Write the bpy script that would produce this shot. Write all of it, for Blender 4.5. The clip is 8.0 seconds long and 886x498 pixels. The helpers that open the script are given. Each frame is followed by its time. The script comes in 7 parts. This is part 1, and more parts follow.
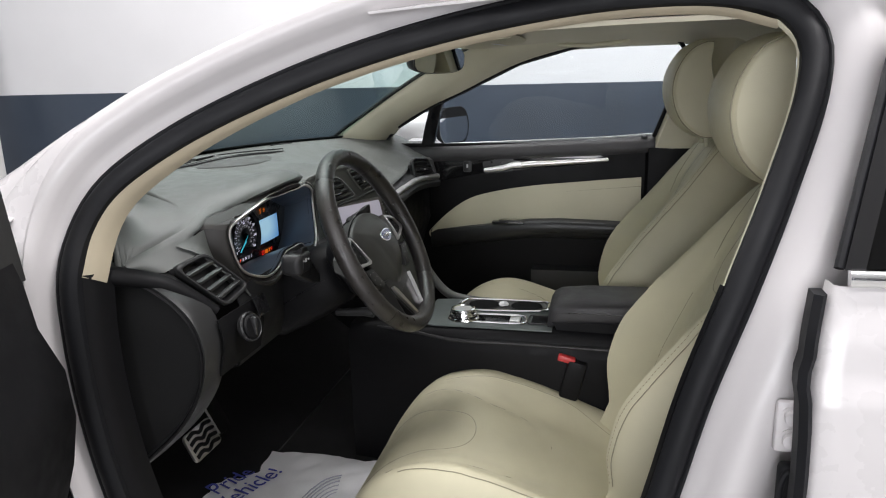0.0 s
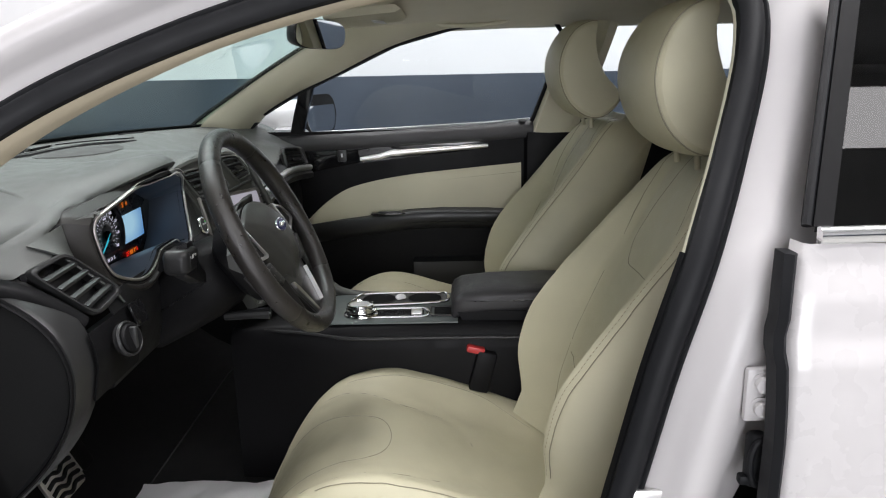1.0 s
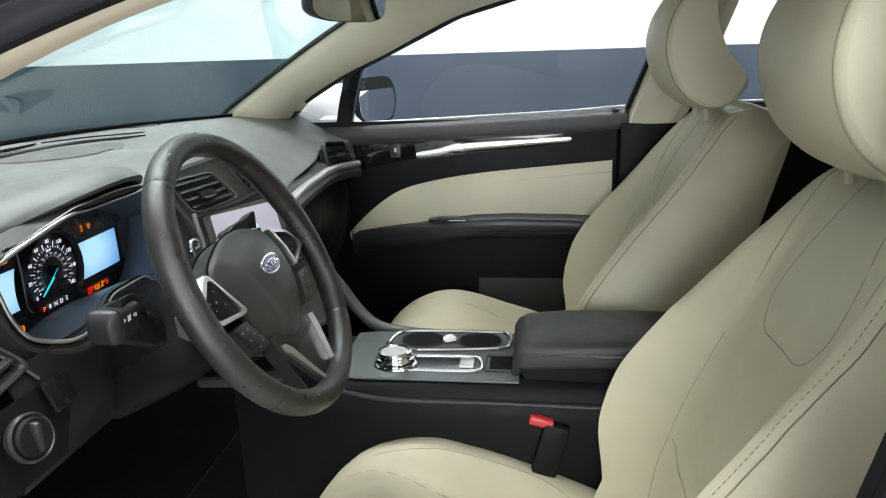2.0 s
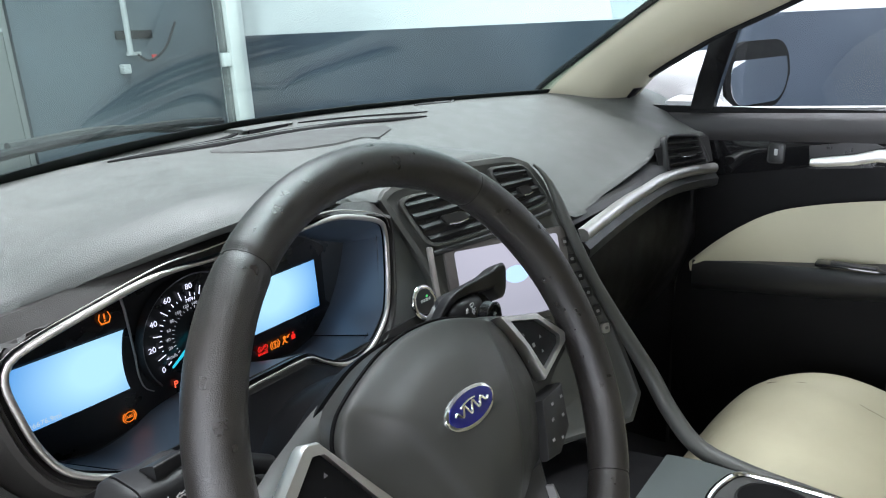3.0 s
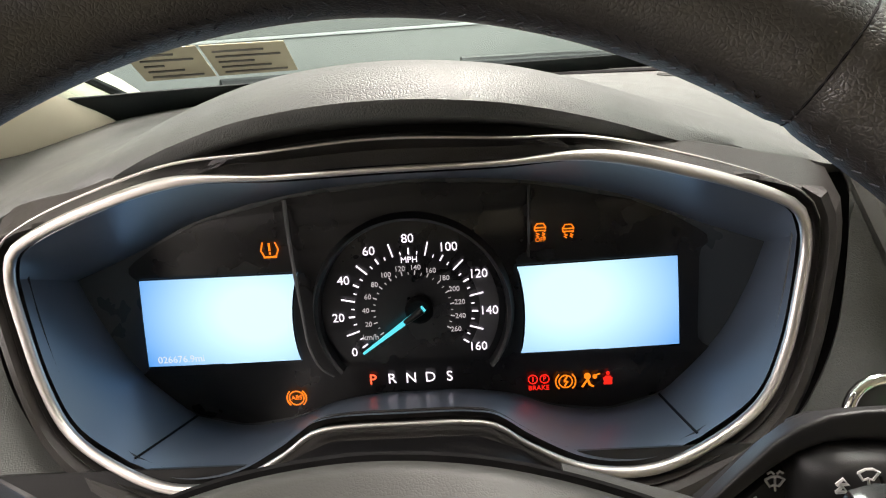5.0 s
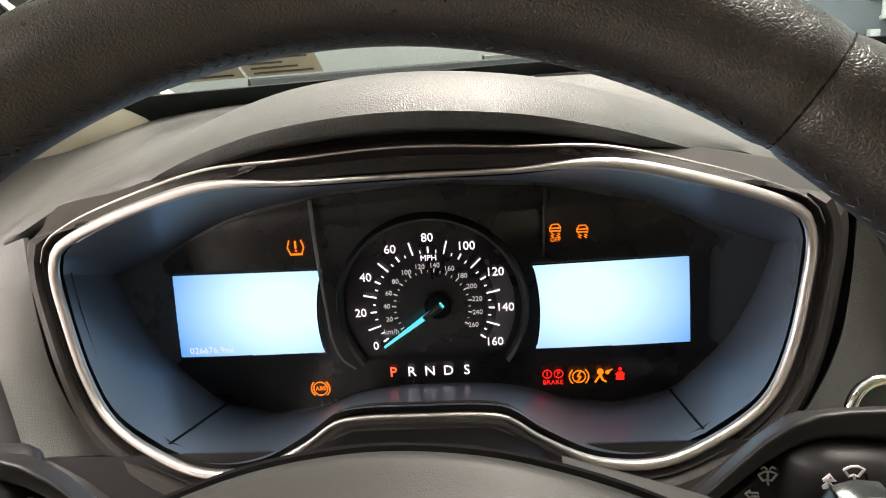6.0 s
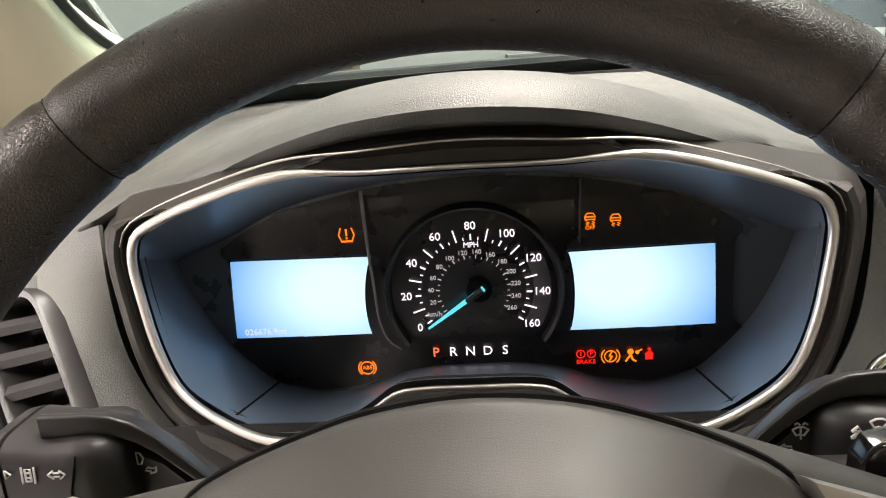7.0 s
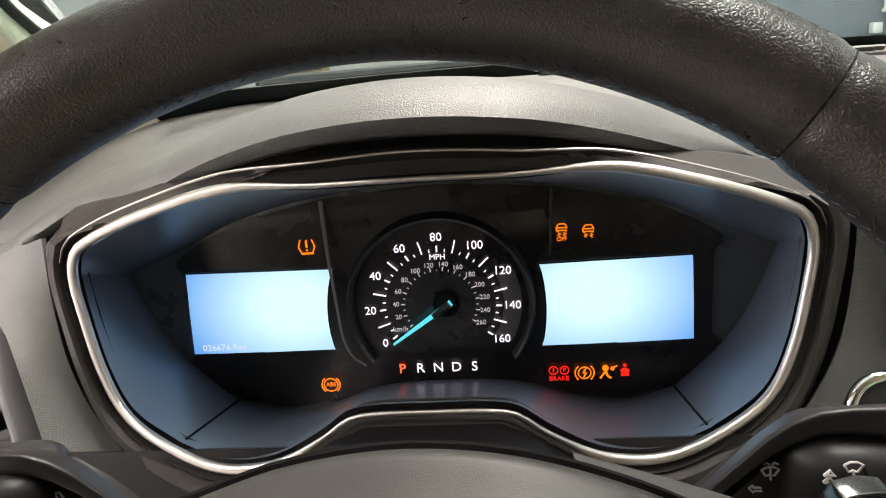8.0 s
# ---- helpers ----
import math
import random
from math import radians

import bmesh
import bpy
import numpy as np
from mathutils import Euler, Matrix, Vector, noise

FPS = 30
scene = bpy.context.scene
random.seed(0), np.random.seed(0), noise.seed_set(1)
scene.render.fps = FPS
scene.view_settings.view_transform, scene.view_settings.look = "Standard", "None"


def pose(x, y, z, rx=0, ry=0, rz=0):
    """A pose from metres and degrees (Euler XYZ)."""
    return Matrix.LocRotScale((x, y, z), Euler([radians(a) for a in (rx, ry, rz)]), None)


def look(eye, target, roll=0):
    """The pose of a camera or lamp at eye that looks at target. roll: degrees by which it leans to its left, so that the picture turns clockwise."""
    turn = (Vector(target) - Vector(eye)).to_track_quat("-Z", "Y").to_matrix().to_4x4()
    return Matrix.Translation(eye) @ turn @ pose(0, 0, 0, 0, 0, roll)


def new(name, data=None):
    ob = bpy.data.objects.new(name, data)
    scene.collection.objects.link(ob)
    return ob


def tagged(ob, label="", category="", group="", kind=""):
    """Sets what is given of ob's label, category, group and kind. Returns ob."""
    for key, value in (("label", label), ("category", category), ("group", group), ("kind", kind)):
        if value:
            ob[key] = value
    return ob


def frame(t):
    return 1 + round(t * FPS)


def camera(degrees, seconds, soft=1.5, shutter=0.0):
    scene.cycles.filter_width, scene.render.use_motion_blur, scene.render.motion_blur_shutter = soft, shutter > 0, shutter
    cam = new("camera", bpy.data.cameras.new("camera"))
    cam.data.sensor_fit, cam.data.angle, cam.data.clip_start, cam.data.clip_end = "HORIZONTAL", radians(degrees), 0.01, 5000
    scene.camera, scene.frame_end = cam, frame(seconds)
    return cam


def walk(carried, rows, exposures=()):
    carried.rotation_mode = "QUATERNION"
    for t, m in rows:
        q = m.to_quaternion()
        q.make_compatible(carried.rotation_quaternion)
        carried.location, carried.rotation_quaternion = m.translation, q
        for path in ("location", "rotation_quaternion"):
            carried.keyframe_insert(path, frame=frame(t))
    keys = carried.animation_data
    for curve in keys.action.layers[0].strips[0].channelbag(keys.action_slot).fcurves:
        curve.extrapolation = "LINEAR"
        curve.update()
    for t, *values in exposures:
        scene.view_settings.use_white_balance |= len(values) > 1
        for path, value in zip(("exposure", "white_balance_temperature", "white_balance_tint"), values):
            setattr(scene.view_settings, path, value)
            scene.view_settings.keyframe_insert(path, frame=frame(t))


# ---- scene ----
cam = camera(64.0, 8.0, soft=1.1)
PATH = [
    (0, (-1.781, -0.155, 1.293), (0.109, 0.289, 0.812), -1.5),
    (0.5, (-1.688, -0.072, 1.228), (0.249, 0.073, 0.749), -1.5),
    (1, (-1.681, -0.008, 1.236), (0.259, -0.003, 0.75), -1.2),
    (1.2, (-1.657, -0.005, 1.241), (0.283, -0.015, 0.755), -1.3),
    (2.3, (-1.105, -0.075, 1.236), (0.749, 0.414, 0.669), -2.1),
    (2.5, (-1.009, -0.052, 1.226), (0.784, 0.618, 0.646), -2.2),
    (2.8, (-0.835, 0.008, 1.228), (0.826, 0.95, 0.631), -2.5),
    (3, (-0.737, 0.04, 1.223), (0.784, 1.191, 0.624), -2.6),
    (3.2, (-0.654, 0.071, 1.205), (0.709, 1.403, 0.599), -3.2),
    (3.5, (-0.6, 0.105, 1.161), (0.548, 1.644, 0.6), -2.5),
    (4, (-0.439, 0.146, 1.148), (0.193, 1.969, 0.62), -4.0),
    (4.5, (-0.37, 0.167, 1.093), (-0.278, 2.101, 0.593), -3.9),
    (5, (-0.325, 0.21, 1.093), (-0.419, 2.144, 0.594), -4.0),
    (6.5, (-0.32, 0.176, 1.106), (-0.487, 2.097, 0.578), -4.1),
    (7, (-0.345, 0.16, 1.106), (-0.514, 2.081, 0.579), -4.1),
    (7.5, (-0.35, 0.164, 1.109), (-0.511, 2.084, 0.57), -4.0),
    (8, (-0.324, 0.187, 1.109), (-0.491, 2.106, 0.569), -4.2),
]
walk(cam, [(t, look(eye, target, roll)) for t, eye, target, roll in PATH],
     exposures=[(0.0, -0.46, 6400, 14), (1.2, -0.37, 6350, 13), (2.3, 0.38, 6150, 10), (3.0, 0.36, 6000, 12), (3.5, 0.42, 6350, 14), (4.2, 0.76, 6900, 17), (5.0, 0.78, 7200, 19), (6.5, 0.84, 7500, 21), (8.0, 0.7, 7300, 20)])

# ---------------------------------------------------------------- light
world = bpy.data.worlds.new("world")
scene.world = world
world.use_nodes = True
world.node_tree.nodes["Background"].inputs[0].default_value = (0.9, 0.95, 1.0, 1)
world.node_tree.nodes["Background"].inputs[1].default_value = 0.05


def added_ceiling_light(x, y, sx, sy, watts, z=3.9):
    data = bpy.data.lights.new("added_ceiling_light", "AREA")
    data.shape, data.size, data.size_y, data.energy = "RECTANGLE", sx, sy, watts
    data.color = (1.0, 0.985, 0.96)
    ob = new("added_ceiling_light", data)
    ob.matrix_world = look((x, y, z), (x, y, 0))
    return ob


# unseen ceiling lamps, added and powered to balance light on car and walls
for lx, ly, lw in ((-3.2, 1.2, 35), (-3.2, -1.8, 80), (0.2, 1.9, 135), (-1.1, -2.2, 200), (0.7, 0.2, 90), (0.7, -2.6, 200)):
    added_ceiling_light(lx, ly, 0.5, 2.6, lw)
# added fill lamp in an unseen, made-up opening in the left wall
bay = bpy.data.lights.new("side_fill_light", "AREA")
bay.shape, bay.size, bay.size_y, bay.energy, bay.color = "RECTANGLE", 3.2, 2.7, 265, (0.97, 0.985, 1.0)
new("side_fill_light", bay).matrix_world = look((-6.45, 0.10, 1.42), (0, 0.10, 1.42))

# ---------------------------------------------------------------- materials


def mat(name, colour, rough=0.5, metal=0.0, grain=0.0, scale=900.0, kind="noise", wear=0.06, wear_scale=6.0,
        coat=0.0, spec=0.5, emit=None, power=0.0, sheen=0.0, rough_var=0.08, bump_dist=0.0004):
    """A surface with fine relief (grain) and broad, uneven wear."""
    m = bpy.data.materials.new(name)
    m.use_nodes = True
    nt = m.node_tree
    b = nt.nodes["Principled BSDF"]
    b.inputs["Base Color"].default_value = (*colour, 1)
    b.inputs["Roughness"].default_value = rough
    b.inputs["Metallic"].default_value = metal
    b.inputs["Specular IOR Level"].default_value = spec
    b.inputs["Coat Weight"].default_value = coat
    b.inputs["Coat Roughness"].default_value = 0.04
    b.inputs["Sheen Weight"].default_value = sheen
    if emit:
        b.inputs["Emission Color"].default_value = (*emit, 1)
        b.inputs["Emission Strength"].default_value = power
    co = nt.nodes.new("ShaderNodeTexCoord")
    if wear:
        n = nt.nodes.new("ShaderNodeTexNoise")
        n.inputs["Scale"].default_value, n.inputs["Detail"].default_value = wear_scale, 5
        nt.links.new(co.outputs["Object"], n.inputs["Vector"])
        r = nt.nodes.new("ShaderNodeMapRange")
        r.inputs[1].default_value, r.inputs[2].default_value = 0.3, 0.7
        r.inputs[3].default_value, r.inputs[4].default_value = 1 - wear, 1 + wear
        nt.links.new(n.outputs[0], r.inputs[0])
        mix = nt.nodes.new("ShaderNodeVectorMath")
        mix.operation = "SCALE"
        mix.inputs[0].default_value = colour
        nt.links.new(r.outputs[0], mix.inputs["Scale"])
        nt.links.new(mix.outputs[0], b.inputs["Base Color"])
        r2 = nt.nodes.new("ShaderNodeMapRange")
        r2.inputs[1].default_value, r2.inputs[2].default_value = 0.3, 0.7
        r2.inputs[3].default_value, r2.inputs[4].default_value = max(0.02, rough - rough_var), min(1, rough + rough_var)
        n2 = nt.nodes.new("ShaderNodeTexNoise")
        n2.inputs["Scale"].default_value, n2.inputs["Detail"].default_value = wear_scale * 4.3, 4
        nt.links.new(co.outputs["Object"], n2.inputs["Vector"])
        nt.links.new(n2.outputs[0], r2.inputs[0])
        nt.links.new(r2.outputs[0], b.inputs["Roughness"])
    if grain:
        if kind == "leather":
            g = nt.nodes.new("ShaderNodeTexVoronoi")
            g.feature = "DISTANCE_TO_EDGE"
            g.inputs["Scale"].default_value = scale
            w = nt.nodes.new("ShaderNodeTexNoise")
            w.inputs["Scale"].default_value = scale * 0.35
            nt.links.new(co.outputs["Object"], w.inputs["Vector"])
            add = nt.nodes.new("ShaderNodeVectorMath")
            add.operation = "MULTIPLY_ADD"
            add.inputs[1].default_value = (1.6 / scale,) * 3
            nt.links.new(w.outputs[1], add.inputs[0])
            nt.links.new(co.outputs["Object"], add.inputs[2])
            nt.links.new(add.outputs[0], g.inputs["Vector"])
            clampn = nt.nodes.new("ShaderNodeMapRange")
            clampn.inputs[1].default_value, clampn.inputs[2].default_value = 0.0, 0.25
            nt.links.new(g.outputs["Distance"], clampn.inputs[0])
            out = clampn.outputs[0]
        else:
            g = nt.nodes.new("ShaderNodeTexNoise")
            g.inputs["Scale"].default_value, g.inputs["Detail"].default_value = scale, 4
            nt.links.new(co.outputs["Object"], g.inputs["Vector"])
            out = g.outputs[0]
        bump = nt.nodes.new("ShaderNodeBump")
        bump.inputs["Strength"].default_value, bump.inputs["Distance"].default_value = grain, bump_dist
        nt.links.new(out, bump.inputs["Height"])
        nt.links.new(bump.outputs[0], b.inputs["Normal"])
    return m


def glass_mat(name, tint, gloss=0.32, base=0.02):
    """A thin pane: tinted, and more reflective at a grazing view."""
    m = bpy.data.materials.new(name)
    m.use_nodes = True
    nt = m.node_tree
    nt.nodes.remove(nt.nodes["Principled BSDF"])
    t, g, f, mix = (nt.nodes.new("ShaderNode" + k) for k in ("BsdfTransparent", "BsdfGlossy", "LayerWeight", "MixShader"))
    p, a = nt.nodes.new("ShaderNodeMath"), nt.nodes.new("ShaderNodeMath")
    p.operation, a.operation = "POWER", "MULTIPLY_ADD"
    p.inputs[1].default_value = 4.0
    a.inputs[1].default_value, a.inputs[2].default_value = gloss, base
    t.inputs[0].default_value = (*tint, 1)
    g.inputs["Roughness"].default_value = 0.01
    g.inputs["Color"].default_value = (1, 1, 1, 1)
    for o, c in ((f.outputs["Facing"], p.inputs[0]), (p.outputs[0], a.inputs[0]), (a.outputs[0], mix.inputs[0]), (t.outputs[0], mix.inputs[1]),
                 (g.outputs[0], mix.inputs[2]), (mix.outputs[0], nt.nodes["Material Output"].inputs[0])):
        nt.links.new(o, c)
    return m


def glow_mat(name, colour, power):
    m = bpy.data.materials.new(name)
    m.use_nodes = True
    b = m.node_tree.nodes["Principled BSDF"]
    b.inputs["Base Color"].default_value = (0.02, 0.02, 0.02, 1)
    b.inputs["Roughness"].default_value = 0.3
    b.inputs["Emission Color"].default_value = (*colour, 1)
    b.inputs["Emission Strength"].default_value = power
    return m


def display_mat(name, inner, outer, power, cx, cz, rx, rz):
    """A lit liquid-crystal display, brighter in its middle."""
    m = glow_mat(name, inner, power)
    nt = m.node_tree
    co = nt.nodes.new("ShaderNodeTexCoord")
    mp = nt.nodes.new("ShaderNodeMapping")
    mp.inputs["Location"].default_value = (-cx / rx, 0, -cz / rz)
    mp.inputs["Scale"].default_value = (1 / rx, 0, 1 / rz)
    ln = nt.nodes.new("ShaderNodeVectorMath")
    ln.operation = "LENGTH"
    ramp = nt.nodes.new("ShaderNodeValToRGB")
    ramp.color_ramp.elements[0].position, ramp.color_ramp.elements[0].color = 0.25, (*inner, 1)
    ramp.color_ramp.elements[1].position, ramp.color_ramp.elements[1].color = 1.0, (*outer, 1)
    nt.links.new(co.outputs["Object"], mp.inputs[0])
    nt.links.new(mp.outputs[0], ln.inputs[0])
    nt.links.new(ln.outputs["Value"], ramp.inputs[0])
    nt.links.new(ramp.outputs[0], nt.nodes["Principled BSDF"].inputs["Emission Color"])
    return m


PAINT = mat("white_pearl_paint", (0.60, 0.578, 0.58), 0.28, coat=0.6, wear=0.02, grain=0.02, scale=2500)
FLANGE = mat("white_primer_paint", (0.55, 0.53, 0.533), 0.42, coat=0.2, wear=0.03, grain=0.05, scale=700)
RUBBER = mat("black_rubber", (0.008, 0.0085, 0.010), 0.55, grain=0.12, scale=600, wear=0.12, spec=0.22)
BEIGE = mat("cream_leather", (0.53, 0.50, 0.355), 0.45, grain=0.45, scale=560, kind="leather", wear=0.05, wear_scale=9)
BEIGE_SIDE = mat("cream_vinyl", (0.53, 0.50, 0.365), 0.5, grain=0.3, scale=700, kind="leather", wear=0.05)
THREAD = mat("tan_thread", (0.28, 0.24, 0.16), 0.8, wear=0.15, wear_scale=300)
# darker than the leather, painting shade into the seam grooves
SEAM = mat("seam_shadow", (0.27, 0.25, 0.18), 0.8, wear=0.1)
HEADLINER = mat("beige_headliner_cloth", (0.58, 0.545, 0.43), 0.95, grain=0.5, scale=1400, wear=0.05, sheen=0.2)
TRIM = mat("beige_trim_plastic", (0.60, 0.57, 0.44), 0.6, grain=0.25, scale=1300, wear=0.04)
TAN = mat("tan_pillar_edge", (0.40, 0.35, 0.255), 0.7, grain=0.2, scale=900, wear=0.05)
DASH = mat("charcoal_dash_vinyl", (0.082, 0.088, 0.083), 0.46, grain=0.36, scale=640, kind="leather", wear=0.08, wear_scale=7, spec=0.6)
PLASTIC = mat("black_plastic", (0.0065, 0.0065, 0.0072), 0.50, grain=0.3, scale=1100, wear=0.12, spec=0.14)
SATIN = mat("satin_black_plastic", (0.021, 0.0213, 0.0218), 0.38, grain=0.1, scale=1500, wear=0.08, spec=0.4)
STALK = mat("moulded_stalk_plastic", (0.017, 0.0172, 0.0178), 0.42, grain=0.15, scale=1500, wear=0.08, spec=0.35)
GLOSS = mat("gloss_black_plastic", (0.010, 0.010, 0.011), 0.10, wear=0.1, coat=0.4)
DEEP = mat("matt_black_well", (0.006, 0.006, 0.0065), 0.8, wear=0, spec=0.12)
MOULD = mat("charcoal_moulded_surround", (0.030, 0.028, 0.026), 0.42, grain=0.2, scale=700, kind="leather", wear=0.08, spec=0.4)
FACE = mat("gauge_face_black", (0.011, 0.011, 0.012), 0.30, wear=0.1)
# blue cast in the base colour paints in the displays' glow
WALLS = mat("glow_tinted_gauge_wall", (0.085, 0.106, 0.138), 0.33, wear=0.02, spec=0.9, rough_var=0.015)
SIDEFACE = mat("dark_teal_gauge_panel", (0.060, 0.072, 0.080), 0.28, wear=0.02, spec=0.7, rough_var=0.015)
WHEEL = mat("black_wheel_leather", (0.020, 0.0178, 0.0160), 0.33, grain=0.27, scale=800, kind="leather", wear=0.22, wear_scale=16, spec=0.7, rough_var=0.07)
TAUPE = mat("taupe_frame", (0.105, 0.096, 0.092), 0.38, grain=0.03, scale=900, wear=0.06)
TAUPE_PALE = mat("pale_taupe_strip", (0.26, 0.24, 0.23), 0.34, wear=0.06)
GRILLE = mat("dark_grille_cloth", (0.048, 0.050, 0.048), 0.6, grain=0.3, scale=1400, wear=0.06)
STACK = mat("grey_stack_vinyl", (0.072, 0.074, 0.068), 0.44, grain=0.15, scale=900, kind="leather", wear=0.06, spec=0.5)
HUB = mat("soft_black_hub", (0.046, 0.047, 0.044), 0.44, grain=0.10, scale=1100, kind="leather", wear=0.06)
CHROME = mat("bright_chrome", (0.86, 0.86, 0.86), 0.10, metal=1, wear=0.03)
SILVER = mat("satin_silver_trim", (0.74, 0.73, 0.72), 0.38, metal=1, wear=0.03)
WARMCHROME = mat("brushed_chrome_bezel", (0.66, 0.63, 0.60), 0.42, metal=1, wear=0.04)
CARPET = mat("black_carpet", (0.006, 0.006, 0.0065), 0.95, grain=0.9, scale=700, wear=0.2, sheen=0.1, spec=0.1)
PAPER = mat("white_paper_mat", (0.72, 0.72, 0.73), 0.8, grain=0.3, scale=60, wear=0.05, bump_dist=0.003)
INK = mat("blue_ink", (0.05, 0.06, 0.32), 0.7, wear=0.05)
GREYINK = mat("grey_ink", (0.35, 0.36, 0.42), 0.7, wear=0.1)
BOXLID = mat("black_armrest_vinyl", (0.024, 0.023, 0.025), 0.44, grain=0.3, scale=900, kind="leather", wear=0.08)
RED = mat("red_plastic", (0.50, 0.04, 0.04), 0.4, wear=0.05)
WALLWHITE = mat("white_wall_paint", (0.68, 0.68, 0.69), 0.6, grain=0.15, scale=90, wear=0.03, wear_scale=1.5)
# broad smears in NAVY mix scuffs with painted-in cloudy reflections
NAVY = mat("slate_blue_wall_paint", (0.045, 0.058, 0.080), 0.38, grain=0.15, scale=60, wear=0.25, wear_scale=1.1)
CONCRETE = mat("grey_concrete", (0.28, 0.28, 0.27), 0.55, grain=0.3, scale=80, wear=0.15, wear_scale=1.2)
CEIL = mat("white_ceiling_board", (0.75, 0.75, 0.74), 0.85, grain=0.2, scale=60, wear=0.04, wear_scale=1)
DOORGREY = mat("grey_sectional_door", (0.145, 0.15, 0.146), 0.5, grain=0.1, scale=160, wear=0.04, wear_scale=2)
STEELBLUE = mat("slate_blue_steel_door", (0.07, 0.088, 0.105), 0.4, grain=0.1, scale=90, wear=0.15, wear_scale=2)
POSTWHITE = mat("white_post_paint", (0.72, 0.72, 0.70), 0.55, wear=0.08, wear_scale=5)
PALEGREY = mat("pale_grey_plastic", (0.36, 0.37, 0.37), 0.6, wear=0.1)
WARN_O = glow_mat("amber_warning_light", (1.0, 0.22, 0.01), 0.85)
WARN_R = glow_mat("red_warning_light", (1.0, 0.02, 0.01), 0.8)
LIT = glow_mat("white_lit_numeral", (0.86, 0.84, 1.0), 0.95)
LITDIM = glow_mat("grey_lit_numeral", (0.8, 0.8, 0.85), 0.38)
CYAN = glow_mat("cyan_lit_pointer", (0.05, 0.66, 0.82), 0.75)
GREEN = glow_mat("green_lamp", (0.1, 1.0, 0.2), 0.8)
PRINT = mat("pale_print", (0.55, 0.55, 0.55), 0.6, wear=0)
DIMPRINT = mat("grey_key_print", (0.24, 0.24, 0.24), 0.6, wear=0)
BLUEBADGE = mat("deep_blue_enamel", (0.012, 0.014, 0.14), 0.15, coat=0.5, wear=0.03)
STICKER = mat("yellowed_sticker", (0.36, 0.34, 0.24), 0.7, wear=0.08, wear_scale=40)
DARKPRINT = mat("dark_print", (0.10, 0.10, 0.09), 0.7, wear=0)
WINDGLASS = glass_mat("green_tinted_glass", (0.80, 0.90, 0.88))
SIDEGLASS = glass_mat("clear_side_glass", (0.88, 0.91, 0.92))
TINTGLASS = glass_mat("dark_tinted_glass", (0.05, 0.052, 0.058), 0.10, 0.02)
MIRROR = mat("mirror_glass", (0.85, 0.86, 0.87), 0.02, metal=1, wear=0)
STACKSCREEN = display_mat("pale_grey_display", (0.50, 0.48, 0.54), (0.40, 0.39, 0.44), 0.9, -0.02, 0.96, 0.12, 0.08)
STACKLOGO = glow_mat("pale_blue_display_mark", (0.45, 0.65, 1.0), 1.1)
SCREEN_L = display_mat("lit_display", (0.45, 0.75, 0.92), (0.03, 0.22, 0.60), 0.92, -0.468, 0.948, 0.090, 0.068)
SCREEN_R = display_mat("lit_display", (0.45, 0.75, 0.92), (0.03, 0.22, 0.60), 0.92, -0.268, 0.948, 0.090, 0.068)

# ---------------------------------------------------------------- mesh helpers


def thing(name, loc, label, category, group="", kind=""):
    ob = new(name)
    ob.location = loc
    ob.empty_display_size = 0.05
    return tagged(ob, label, category, group, kind)


def part(name, bm, material, parent=None, label="", smooth=35):
    """Links a bmesh, given in world coordinates, as one mesh under a thing or a part."""
    bmesh.ops.recalc_face_normals(bm, faces=bm.faces)
    me = bpy.data.meshes.new(name)
    bm.to_mesh(me)
    bm.free()
    me.materials.append(material)
    if smooth:
        me.shade_smooth()
        me.set_sharp_from_angle(angle=radians(smooth))
    ob = new(name, me)
    if parent is not None:
        ob.parent = parent
        if parent.type == "EMPTY":
            ob.matrix_parent_inverse = Matrix.Translation(-parent.location)
    if label:
        ob["label"] = label
    return ob


def single(name, bm, material, label, category, group="", kind="", smooth=35):
    return tagged(part(name, bm, material, None, "", smooth), label, category, group, kind)


def merge(*bms):
    out = bms[0]
    for b in bms[1:]:
        me = bpy.data.meshes.new("tmp")
        b.to_mesh(me)
        b.free()
        out.from_mesh(me)
        bpy.data.meshes.remove(me)
    return out


